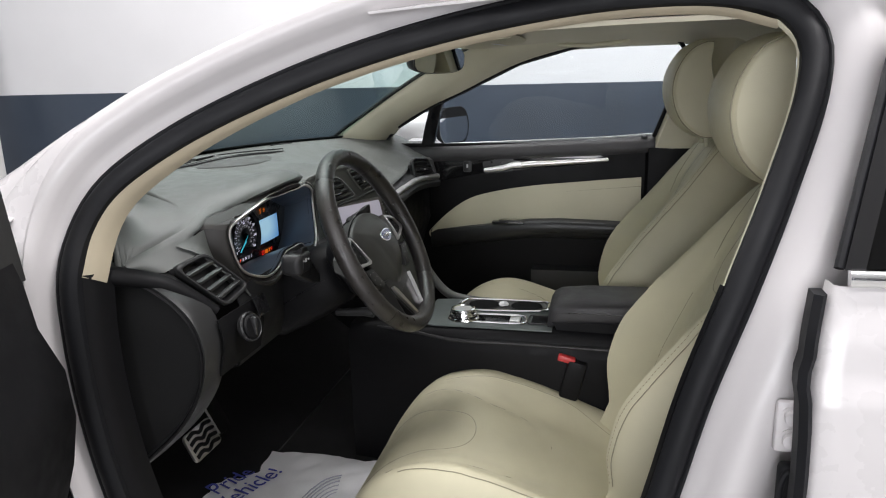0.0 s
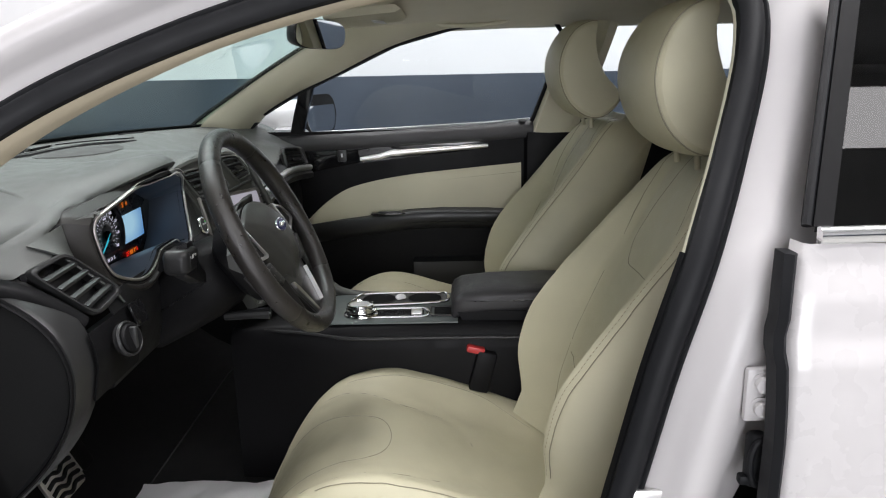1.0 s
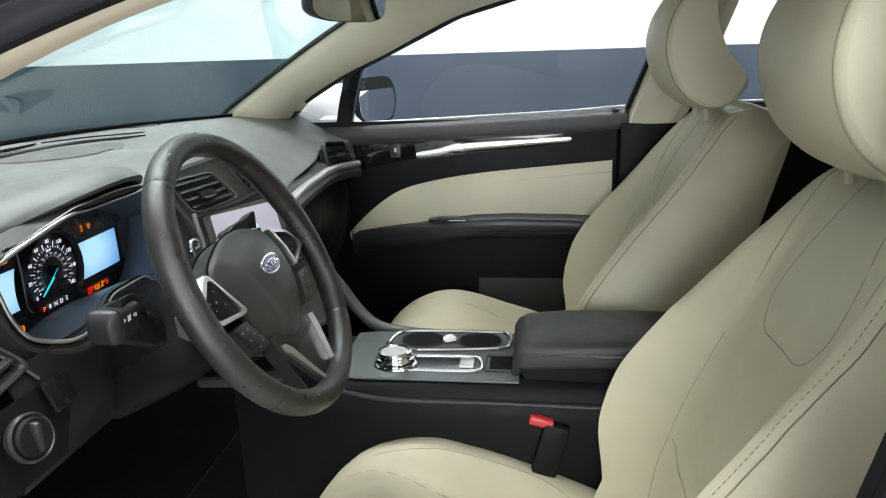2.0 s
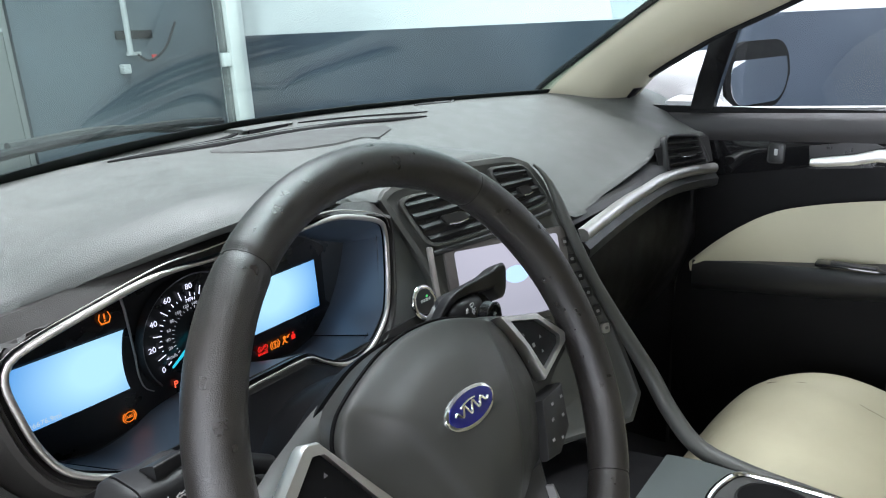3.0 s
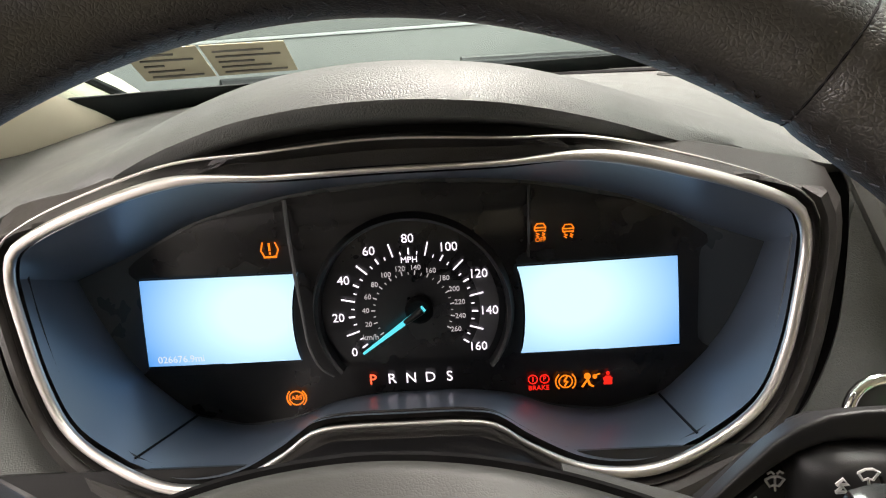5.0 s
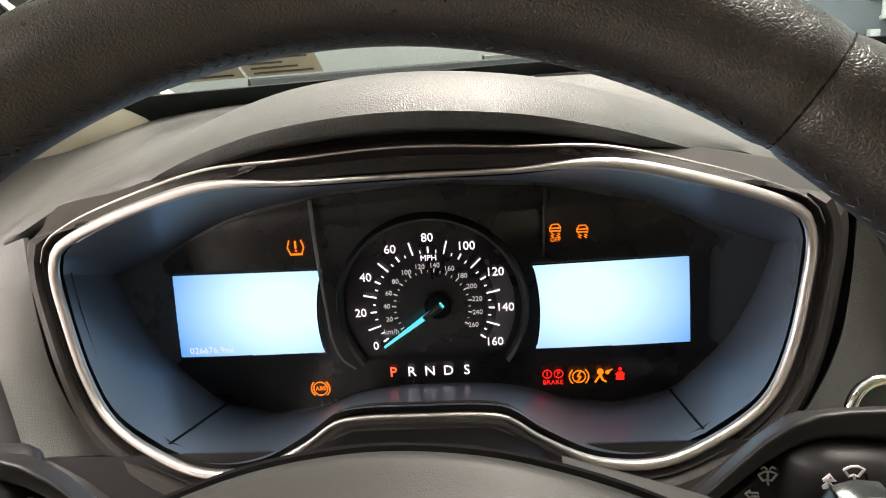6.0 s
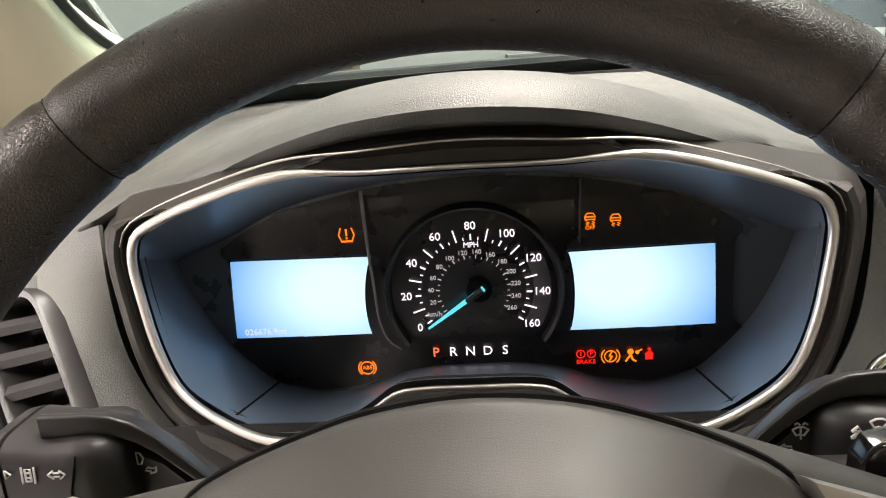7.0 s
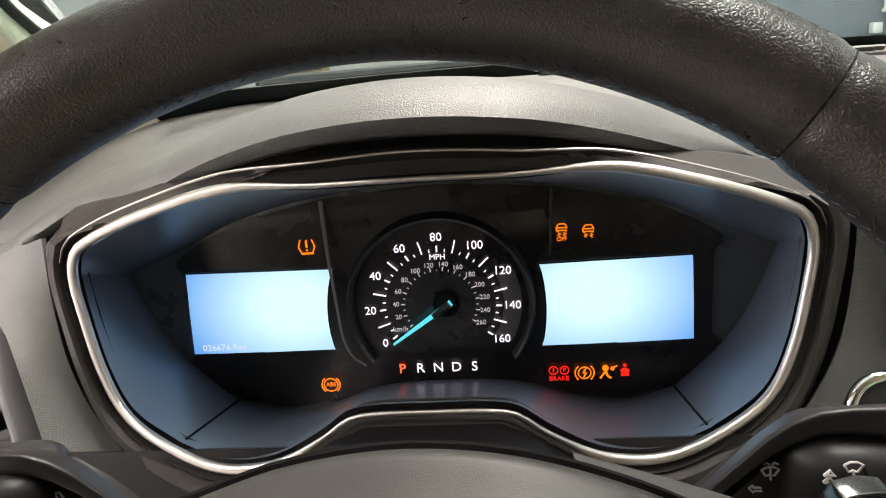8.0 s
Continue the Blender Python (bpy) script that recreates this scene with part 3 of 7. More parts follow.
part("windscreen_gasket", tube([q + np.array((-0.002, 0.004, 0.004)) for q in far_up], 0.006, 8), RUBBER, car, "black gasket between windscreen and pillar")
part("far_pillar_lining", thicken(loft(rows_, False, False), -0.003), TRIM, car, "cream lining of the front pillar")
near_up = [(-0.592, 0.86, 1.045), (-0.604, 0.80, 1.078), (-0.640, 0.70, 1.127), (-0.634, 0.63, 1.160), (-0.602, 0.50, 1.240), (-0.545, 0.36, 1.320), (-0.470, 0.20, 1.385), (-0.42, 0.05, 1.405)]
near_low = [(-0.765, 0.72, 1.03), (-0.70, 0.56, 1.180), (-0.655, 0.37, 1.268), (-0.623, 0.18, 1.330), (-0.602, -0.02, 1.372), (-0.595, -0.15, 1.388)]
rows_ = []
for a, b in zip(spline(near_low, 40), spline(near_up, 40)):
    rows_.append(list(spline([a, (a + b) / 2 + np.array((0.02, -0.012, -0.01)), b, b + np.array((-0.02, 0.03, 0.02))], 11)))
part("windscreen_gasket", tube([q + np.array((0.003, 0.004, 0.003)) for q in spline(near_up, 40)], 0.004, 8), RUBBER, car, "black gasket between windscreen and pillar")
part("near_pillar_lining", thicken(loft(rows_, False, False), 0.003), TRIM, car, "cream lining of the front pillar")

# far side above the belt: window frames, glass, middle and rear pillars


def far_x(z):
    return 0.72 - 0.45 * (z - 1.02) if z > 1.02 else 0.72


WIN = [(0.630, 1.045), (0.575, 1.112), (0.458, 1.176), (0.325, 1.232), (0.131, 1.318), (-0.044, 1.363), (-0.200, 1.383), (-0.300, 1.388), (-0.355, 1.376), (-0.382, 1.340), (-0.355, 1.223), (-0.305, 1.072)]
part("side_window", thicken(grid(lambda u, v: (far_x(v) + 0.018, u, v), np.linspace(0.64, -0.40, 12), np.linspace(1.0, 1.40, 10)), 0.004), SIDEGLASS, car, "clear front side window").visible_shadow = False
part("rear_side_window", thicken(grid(lambda u, v: (far_x(v) + 0.018, u, v), np.linspace(-0.40, -1.15, 8), np.linspace(1.0, 1.40, 10)), 0.004), SIDEGLASS, car, "clear rear side window").visible_shadow = False
part("window_gasket", tube([(far_x(z) + 0.004, y, z) for y, z in poly(WIN[1:], 80, False)], 0.007, 8), RUBBER, car, "black gasket round the side window")
part("window_divider", loft([[(far_x(z) + 0.01 + dx, y0 + dy, z) for dx, dy in ((-0.012, -0.022), (-0.012, 0.022), (0.012, 0.022), (0.012, -0.022))] for y0, z in ((0.482, 1.03), (0.455, 1.11), (0.42, 1.20))]), GLOSS, car, "black window divider post")
part("pillar_foot", loft([[(far_x(z) + 0.0 + dx, y0 + dy, z) for dx, dy in ((-0.010, -0.02), (-0.010, 0.02), (0.012, 0.02), (0.012, -0.02))] for y0, z in ((0.668, 1.035), (0.645, 1.060), (0.615, 1.085))]), RUBBER, car, "black corner at the foot of the pillar")
# middle pillar on the far side
bp = [[(far_x(z) - d, y, z) for y, d in ((-0.305 - o, -0.01), (-0.315 - o, 0.03), (-0.36 - o, 0.042), (-0.42 - o, 0.035), (-0.455 - o, -0.01))] for z, o in ((1.035, 0.0), (1.10, 0.018), (1.22, 0.055), (1.32, 0.082), (1.40, 0.10))]
part("middle_pillar_lining", thicken(loft(bp, False, False), 0.003), TRIM, car, "beige upper lining of the middle pillar")
bl = [[(0.72 - d, y, z) for y, d in ((-0.27, -0.01), (-0.29, 0.03), (-0.36, 0.045), (-0.44, 0.03), (-0.46, -0.01))] for z in (0.35, 0.6, 0.9, 1.035)]
part("middle_pillar_base", thicken(loft(bl, False, False), 0.003), PLASTIC, car, "black lower lining of the middle pillar")
part("roof_side_lining", thicken(loft([[(0.557, y, 1.388), (0.545, y, 1.402), (0.50, y, 1.414), (0.42, y, 1.42)] for y in np.linspace(0.0, -1.4, 16)], False, False), -0.003), HEADLINER, car, "beige lining along the roof edge")
part("roof_side_lining", thicken(loft([[(-0.590, y, 1.392), (-0.575, y, 1.404), (-0.50, y, 1.414), (-0.42, y, 1.42)] for y in np.linspace(0.0, -1.4, 16)], False, False), 0.003), HEADLINER, car, "beige lining along the roof edge")
part("rear_door_lining", rbox((0.73, -0.86, 0.72), (0.06, 0.80, 0.72), 0.02), PLASTIC, car, "black rear door lining")
part("rear_sill_strip", rbox((0.715, -0.78, 1.083), (0.012, 0.70, 0.008), 0.002), SILVER, car, "bright strip at the rear window sill")
part("rear_pillar_lining", rbox((0.60, -1.36, 1.2), (0.16, 0.40, 0.46), 0.03), TRIM, car, "beige rear pillar lining")
part("rear_pillar_lining", rbox((-0.60, -1.55, 1.2), (0.16, 0.30, 0.46), 0.03), TRIM, car, "beige rear pillar lining")
part("far_outer_side", rbox((0.86, -0.4, 0.68), (0.12, 2.9, 0.66), 0.05), PAINT, car, "white outer side panel")
part("floor_pan", rbox((0, -0.3, 0.24), (1.66, 2.9, 0.06), 0.01), CARPET, car, "black carpeted floor")
part("firewall", rbox((0, 1.12, 0.62), (1.6, 0.06, 0.78), 0.01), CARPET, car, "black carpeted front bulkhead")
part("toe_board", thicken(grid(lambda u, v: (u, 0.72 + 0.38 * v, 0.272 + 0.33 * v ** 1.6), np.linspace(-0.80, 0.74, 6), np.linspace(0, 1, 8)), 0.01), CARPET, car, "black carpeted toe board")
part("footwell_wall", rbox((0.74, 0.82, 0.62), (0.05, 0.62, 0.76), 0.01), CARPET, car, "black carpeted footwell side")
part("footwell_wall", rbox((-0.815, 0.95, 0.57), (0.03, 0.46, 0.6), 0.01), CARPET, car, "black carpeted footwell side")

# far door mirror
mir = thing("door_mirror", (0.90, 0.46, 1.02), "white door mirror reflecting the garage wall", "door mirror")
cap = []
for s in np.linspace(0, 1, 14):
    r = math.sin(math.pi * (0.14 + 0.36 * s)) ** 0.5 if s < 1 else 1
    yy = 0.645 - 0.19 * s
    cap.append([(0.985 + 0.118 * r * c[0] * (1 + 0.1 * s), yy - 0.035 * c[0], 1.085 + 0.066 * r * c[1]) for c in [(math.copysign(abs(math.cos(a)) ** 0.7, math.cos(a)), math.copysign(abs(math.sin(a)) ** 0.7, math.sin(a))) for a in np.linspace(0, 2 * math.pi, 28, endpoint=False)]])
part("cap", loft(cap), PAINT, mir, "white painted mirror cap", 60)
part("surround", slab([(u * 1.0, v) for u, v in rounded(0.262, 0.152, 0.070, 8)], (1.0, 0.452, 1.087), (1, -0.30, 0), (0, 0, 1), 0.012, 0.004), DEEP, mir, "black rim")
part("glass", slab(rounded(0.232, 0.124, 0.056, 8), (1.0, 0.4415, 1.087), (1, -0.30, 0), (0, 0.03, 1), 0.003, 0.001), MIRROR, mir, "mirror glass")
part("foot", loft([[(x, y + dy, z) for dy, z in ((-0.05, 1.03), (0.07, 1.03), (0.06, 1.055), (-0.03, 1.055))] for x, y in ((0.74, 0.50), (0.82, 0.51), (0.92, 0.52))]), PAINT, mir, "white mirror foot")

# rear door of the near side, closed
rd = thing("rear_door", (-0.9, -0.9, 0.3), "white closed rear door with dark glass and chrome belt strip", "car door")


def rear_x(z):
    return interp(z, (0.3, 0.6, 0.80, 0.895, 0.925, 0.97, 1.035), (-0.90, -0.925, -0.925, -0.918, -0.908, -0.903, -0.882))


rz = list(np.linspace(0.30, 0.86, 10)) + list(np.linspace(0.875, 1.033, 22))
edge = [interp(z, (0.3, 0.78, 0.91, 0.97, 1.033), (-0.402, -0.411, -0.410, -0.414, -0.427)) for z in rz]
skin = [[(rear_x(z) + 0.03, e + 0.004, z), (rear_x(z) + 0.006, e + 0.001, z), (rear_x(z), e - 0.006, z)] + [(rear_x(z) - 0.004 * math.sin(math.pi * t), e - 0.006 - 1.1 * t, z) for t in np.linspace(0.02, 1, 14)] for z, e in zip(rz, edge)]
part("skin", thicken(loft(skin, False, False), 0.003), PAINT, rd, "white outer panel with a crisp crease", 60)
part("edge_rubber", loft([[(rear_x(z) + dx, e + dy + w, z) for dx, dy in ((0.004, 0.002), (-0.003, 0.008), (0.004, 0.017), (0.03, 0.017), (0.03, 0.002))] for z, e, w in [(z, interp(z, (0.3, 0.78, 0.91, 0.97, 1.033), (-0.402, -0.411, -0.410, -0.414, -0.427)), interp(z, (0.3, 0.85, 0.895, 0.920, 0.95, 1.03), (0, 0, 0.002, 0.006, 0.001, 0.004))) for z in np.linspace(0.3, 1.022, 40)]]), RUBBER, rd, "black rubber along the door edge")
part("belt_strip", sweep([(-0.884, -0.440, 1.044), (-0.884, -0.8, 1.048), (-0.880, -1.55, 1.055)], [(-0.011, -0.004), (-0.010, 0.005), (-0.004, 0.009), (0.004, 0.009), (0.010, 0.005), (0.011, -0.004)], False, (-1, 0, 0.1), True), CHROME, rd, "chrome belt strip")
part("window_frame", loft([[(-0.868 + 0.5 * (z - 1.05) + dx, -0.436 - 0.285 * (z - 1.05) + dy, z) for dx, dy in ((-0.010, 0.0), (-0.012, -0.022), (0.01, -0.026), (0.02, 0.0))] for z in np.linspace(1.052, 1.37, 8)]), PLASTIC, rd, "black window frame")
part("frame_gasket", tube([(-0.872 + 0.5 * (z - 1.05), -0.431 - 0.285 * (z - 1.05), z) for z in np.linspace(1.052, 1.37, 10)], 0.006, 8), RUBBER, rd)
part("window", thicken(loft([[(-0.868 + 0.5 * (z - 1.05), y, z) for y in np.linspace(-0.445 - 0.285 * (z - 1.05), -1.5, 6)] for z in np.linspace(1.045, 1.40, 8)], False, False), 0.004), TINTGLASS, rd, "dark tinted glass")
part("inner_board", rbox((-0.86, -0.98, 0.66), (0.03, 1.02, 0.72), 0.01), PLASTIC, rd, "black inner lining")
hin = thing("hinge", (-0.86, -0.405, 0.83), "white painted door hinge with two bolts", "hinge")
part("plate", rbox((-0.868, -0.394, 0.838), (0.012, 0.034, 0.072), 0.005), FLANGE, hin)
for z in (0.855, 0.823):
    part("bolt", lathe([(0.0, 0.012), (0.009, 0.012), (0.010, 0.009), (0.010, 0.003), (0.014, 0.003), (0.014, 0)][::-1], (-0.874, -0.397, z), (-1, 0.2, 0), 18), FLANGE, hin)
oval = [(-0.880, -0.399 + 0.011 * math.cos(a), 0.748 + 0.031 * math.sin(a)) for a in np.linspace(0, 2 * math.pi, 28, endpoint=False)]
single("cable_boot", merge(rbox((-0.868, -0.399, 0.748), (0.022, 0.026, 0.076), 0.009, 3), tube(oval, 0.0045, 8, True), rbox((-0.872, -0.386, 0.722), (0.014, 0.018, 0.014), 0.004)), RUBBER, "black rubber cable boot with a rounded lip at the pillar", "cable boot")
single("door_striker", merge(tube(spline([(-0.845, -0.262, 0.672), (-0.885, -0.262, 0.676), (-0.892, -0.285, 0.676), (-0.885, -0.305, 0.676), (-0.845, -0.305, 0.672)], 24), 0.005, 8), rbox((-0.846, -0.284, 0.672), (0.008, 0.075, 0.04), 0.003)), SILVER, "bare metal door striker on the pillar", "door striker")

# open front door of the near side, swung out past the view
fd = thing("front_door", (-0.90, 0.76, 0.3), "open front door with black inner lining", "car door")
h, da = Vector((-0.868, 0.703, 0)), Vector((-0.95, -0.31, 0)).normalized()
dn = Vector((da.y, -da.x, 0)) if da.x > 0 else Vector((-da.y, da.x, 0))


def door_pt(s, n, z):
    q = h + da * s + dn * n
    return (q.x, q.y, z)


part("outer_skin", loft([[door_pt(a, n, z) for a, n, z in ((0.0, -0.13, 0.32), (1.1, -0.13, 0.32), (1.1, -0.11, 0.94), (0.0, -0.11, 0.94))], [door_pt(a, -0.078, z) for a, z in ((0.0, 0.32), (1.1, 0.32), (1.1, 0.94), (0.0, 0.94))]]), PAINT, fd, "white outer panel")
prof = [(0.02, 0.33), (0.0, 0.36), (-0.005, 0.62), (0.02, 0.70), (0.035, 0.78), (0.03, 0.86), (0.0, 0.93), (-0.01, 1.0), (-0.02, 1.035), (-0.07, 1.035), (-0.075, 0.33)]
part("lining", loft([[door_pt(s, n + e, z) for n, z in prof] for s, e in ((0.03, -0.03), (0.06, 0.0), (0.3, 0.01), (0.8, 0.01), (1.08, -0.01))]), PLASTIC, fd, "black moulded lining")
part("mirror_sail", loft([[door_pt(0.03, n, 1.0), door_pt(0.36, n, 1.0), door_pt(0.24, n, 1.15), door_pt(0.06, n, 1.155)] for n in (-0.055, -0.02)]), SATIN, fd, "black mirror sail")

# ---------------------------------------------------------------- dashboard
CX = -0.365
dash = thing("dashboard", (0, 0.7, 0.7), "charcoal grained dashboard with silver trim", "dashboard")
DX = [-0.79, -0.72, -0.66, -0.615, -0.58, -0.53, -0.495, -0.455, -0.415, -0.365, -0.315, -0.275, -0.235, -0.20, -0.165, -0.14, -0.115, -0.06, -0.01, 0.03, 0.055, 0.085, 0.12, 0.17, 0.22, 0.28, 0.36, 0.48, 0.53, 0.57, 0.63, 0.70, 0.76]
CY = [0.70, 0.660, 0.625, 0.597, 0.594, 0.576, 0.556, 0.530, 0.511, 0.504, 0.511, 0.530, 0.556, 0.576, 0.590, 0.594, 0.592, 0.570, 0.548, 0.527, 0.512, 0.490, 0.472, 0.475, 0.486, 0.497, 0.495, 0.496, 0.500, 0.498, 0.480, 0.462, 0.450]
CZ = [0.960, 0.982, 1.002, 1.022, 1.038, 1.054, 1.068, 1.081, 1.0905, 1.0945, 1.0905, 1.081, 1.068, 1.056, 1.044, 1.036, 1.036, 1.054, 1.064, 1.062, 1.050, 1.005, 0.972, 0.960, 0.957, 0.960, 0.970, 0.984, 0.998, 1.010, 1.006, 1.000, 0.996]
DROPX = [-0.79, -0.66, -0.611, -0.565, -0.53, -0.495, -0.45, -0.365, -0.28, -0.235, -0.20, -0.165, -0.12, -0.08, 0.05, 0.76]
DROPZ = [0.014, 0.014, 0.014, 0.019, 0.024, 0.028, 0.030, 0.031, 0.030, 0.028, 0.024, 0.020, 0.014, 0.010, 0.010, 0.010]
RIDGEX = [-0.79, -0.60, -0.559, -0.527, -0.502, -0.468, -0.418, -0.284, 0.0, 0.27, 0.45, 0.76]
RIDGEY = [0.66, 0.63, 0.665, 0.735, 0.785, 0.845, 0.885, 0.925, 0.920, 0.845, 0.80, 0.66]


def dash_row(x):
    """One section through the pad from the windscreen down over its front lip."""
    cy, cz = smooth_interp(x, DX, CY), smooth_interp(x, DX, CZ)
    d = smooth_interp(x, DROPX, DROPZ)
    f = d / 0.031
    yb = 1.06 - 0.33 * (x / 0.70) ** 2
    lf = float(np.clip((x + 0.80) / 0.28, 0, 1))
    lf = lf * lf * (3 - 2 * lf)
    zm, zb = 1.006 + 0.062 * lf, 1.040 + 0.038 * lf
    base = spline([(yb, zb), (cy + (yb - cy) * 0.72, zm + 0.006), (cy + (yb - cy) * 0.42, zm + (cz - zm) * 0.35), (cy + (yb - cy) * 0.16, zm + (cz - zm) * 0.80), (cy + 0.040 * f, cz - 0.0005), (cy + 0.030 * f, cz - d * 0.03), (cy + 0.020 * f, cz - d * 0.12)], 80)[::-1]
    yr = float(np.clip(smooth_interp(x, RIDGEX, RIDGEY), cy + 0.06, yb - 0.03))
    step = 0.0065 * float(np.clip((x + 0.60) / 0.10, 0, 1)) * float(np.clip((0.10 - x) / 0.35, 0, 1))
    ys = np.concatenate((np.linspace(yb, yr + 0.016, 9, endpoint=False), np.linspace(yr + 0.016, yr - 0.004, 8, endpoint=False), np.linspace(yr - 0.004, cy + 0.020 * f, 22)))
    out = []
    for y in ys:
        k = float(np.clip((y - yr) / 0.012, 0, 1))
        out.append((x, float(y), interp(y, base[:, 0], base[:, 1]) - step * k * k * (3 - 2 * k)))
    hood = [(0.020 * f, -d * 0.12), (0.010 * f, -d * 0.24), (0.0035 * f, -d * 0.36), (0.0, -d * 0.47), (0.0020, -d * 0.55), (0.012, -d * 0.62), (0.028, -d * 0.71), (0.050, -d * 0.86)]
    flow = [(0.006, -0.002), (0.001, -0.005), (-0.004, -0.009), (-0.009, -0.014), (-0.014, -0.019), (-0.019, -0.024), (-0.024, -0.029), (-0.028, -0.034)]
    s_ = float(np.clip((-0.612 - x) / 0.03, 0, 1))
    s_ = s_ * s_ * (3 - 2 * s_) * float(np.clip((x + 0.745) / 0.05, 0, 1))
    lip = [(a * (1 - s_) + c * s_, b * (1 - s_) + e * s_) for (a, b), (c, e) in zip(hood, flow)]
    for a, b in spline(lip, 18)[1:]:
        out.append((x, float(cy + a), float(cz + b)))
    return out


part("top_pad", thicken(loft([dash_row(x) for x in np.concatenate((np.linspace(-0.735, 0.14, 110), np.linspace(0.15, 0.76, 50)))], False, False), -0.003), DASH, dash, "grained charcoal top pad with the gauge hood", 60)


def dash_top(x, y):
    row = dash_row(x)
    row = sorted((q[1], q[2]) for q in row[:39])
    return interp(y, [r[0] for r in row], [r[1] for r in row])


# grooves, defroster outlet and light sensor on the pad, shade painted as black shapes
def on_pad(pts, n, lift=0.0015):
    return [(q[0], q[1], dash_top(q[0], q[1]) + lift + 0.003) for q in spline(pts, n)]


def strip_on_pad(pts, n, w0, lift=0.002):
    """A narrow ribbon lying on the pad, tapered at both ends."""
    mid = on_pad(pts, n, lift)
    rows = []
    for i, q in enumerate(mid):
        w = w0 * min(1.0, 6.0 * min(i, n - 1 - i) / (n - 1) + 0.12)
        rows.append([(q[0], q[1] + a * w, q[2] + b) for a, b in ((-0.5, -0.002), (-0.42, 0.0), (0.42, 0.0), (0.5, -0.002))])
    return loft(rows, True, True)


part("slot_shade", strip_on_pad([(-0.28, 0.906), (-0.19, 0.910), (-0.10, 0.909), (0.0, 0.903), (0.107, 0.885), (0.275, 0.830)], 70, 0.030), DEEP, dash, "black ribbon for the shaded defroster slot", 0)
part("slot_bar", strip_on_pad([(-0.19, 0.907), (-0.10, 0.906), (0.0, 0.900), (0.09, 0.886)], 50, 0.004, 0.0032), DASH, dash, "bar across the slot", 0)
part("groove_shade", strip_on_pad([(-0.29, 0.930), (-0.174, 0.941), (-0.074, 0.946), (-0.03, 0.970), (0.0, 1.0)], 50, 0.012), DEEP, dash, "black ribbon for the shaded groove along the outlet", 0)
part("groove_shade", strip_on_pad([(0.075, 0.945), (0.10, 0.930), (0.19, 0.893), (0.298, 0.845)], 40, 0.012), DEEP, dash, "black ribbon for the shaded groove along the outlet", 0)
zs_ = dash_top(0.012, 0.95)
part("sensor_shade", rbox((0.012, 0.946, zs_ + 0.004), (0.080, 0.006, 0.009), 0.001), DEEP, dash, "black block for the shaded sensor recess", 0)
part("sensor_hood", loft([[(x, y, zs_ + z) for y, z in ((0.944, 0.0085), (0.948, 0.0100), (0.985, 0.0090), (1.0, 0.000), (0.955, 0.000))] for x in (-0.038, -0.034, 0.058, 0.064)]), DASH, dash, "grained cover over the sensor", 50)
part("speaker_grille", thicken(loft([on_pad([(x, y0), (x + 0.004, y1)], 6, 0.0018) for x, y0, y1 in ((-0.155, 0.868, 0.876), (-0.11, 0.838, 0.885), (-0.06, 0.79, 0.885), (-0.02, 0.765, 0.878), (0.04, 0.77, 0.865), (0.10, 0.79, 0.850), (0.16, 0.815, 0.832))], False, False), 0.001), GRILLE, dash, "fine speaker grille")
part("pad_seam", tube(on_pad([(-0.155, 0.868), (-0.11, 0.837), (-0.06, 0.788), (-0.02, 0.762), (0.04, 0.767), (0.10, 0.787)], 40, 0.0008), 0.0008, 5), HUB, dash, "thin seam beside the grille")
part("pad_seam", tube(on_pad([(0.33, 0.900), (0.37, 0.885), (0.41, 0.865)], 14, 0.001), 0.0030, 5), FACE, dash, "short black tube for the shaded side window outlet")

# outline of the gauge opening, about its middle
HALF = [(0.0, 1.0475), (0.05, 1.047), (0.094, 1.0475), (0.14, 1.036), (0.180, 1.021), (0.195, 1.012), (0.1995, 1.0), (0.197, 0.975), (0.190, 0.9435), (0.178, 0.921), (0.147, 0.904), (0.120, 0.897), (0.090, 0.901), (0.062, 0.916), (0.045, 0.928), (0.032, 0.9305), (0.0, 0.931)]
outl = [(CX + x, z) for x, z in HALF] + [(CX - x, z) for x, z in HALF[-2:0:-1]]
chrome_o = spline(outl, 150, True)


def grown(o, d, cz=0.975):
    """An outline moved outwards by d."""
    p = np.array(o)
    t = np.roll(p, -1, 0) - np.roll(p, 1, 0)
    n = np.stack((-t[:, 1], t[:, 0]), 1)
    n /= np.linalg.norm(n, axis=1)[:, None]
    if ((p - p.mean(0)) * n).sum() < 0:
        n = -n
    return p + n * d


def ringed(o, dy, lean=0.03, bow=1.0):
    """An outline laid into the bowed plane of the bezel."""
    return [(q[0], 0.522 + dy + bow * 0.034 * min(1.3, abs(q[0] - CX) / 0.2) ** 3 + lean * (q[1] - 0.98), q[1]) for q in o]


cl = thing("instrument_cluster", (CX, 0.60, 0.90), "lit instrument cluster with two pale blue displays", "instrument cluster")
# surround from the hood down to the chrome ring
def arched(o, d):
    """The outline moved out by d, rising in an arch over the middle."""
    k = min(1.0, d / 0.0095)
    return [(q[0], q[1] + (0.0070 * k * (0.5 + 0.5 * math.cos(math.pi * min(1.0, abs(q[0] - CX) / 0.13))) if q[1] > 1.0 else 0.0)) for q in grown(o, d)]


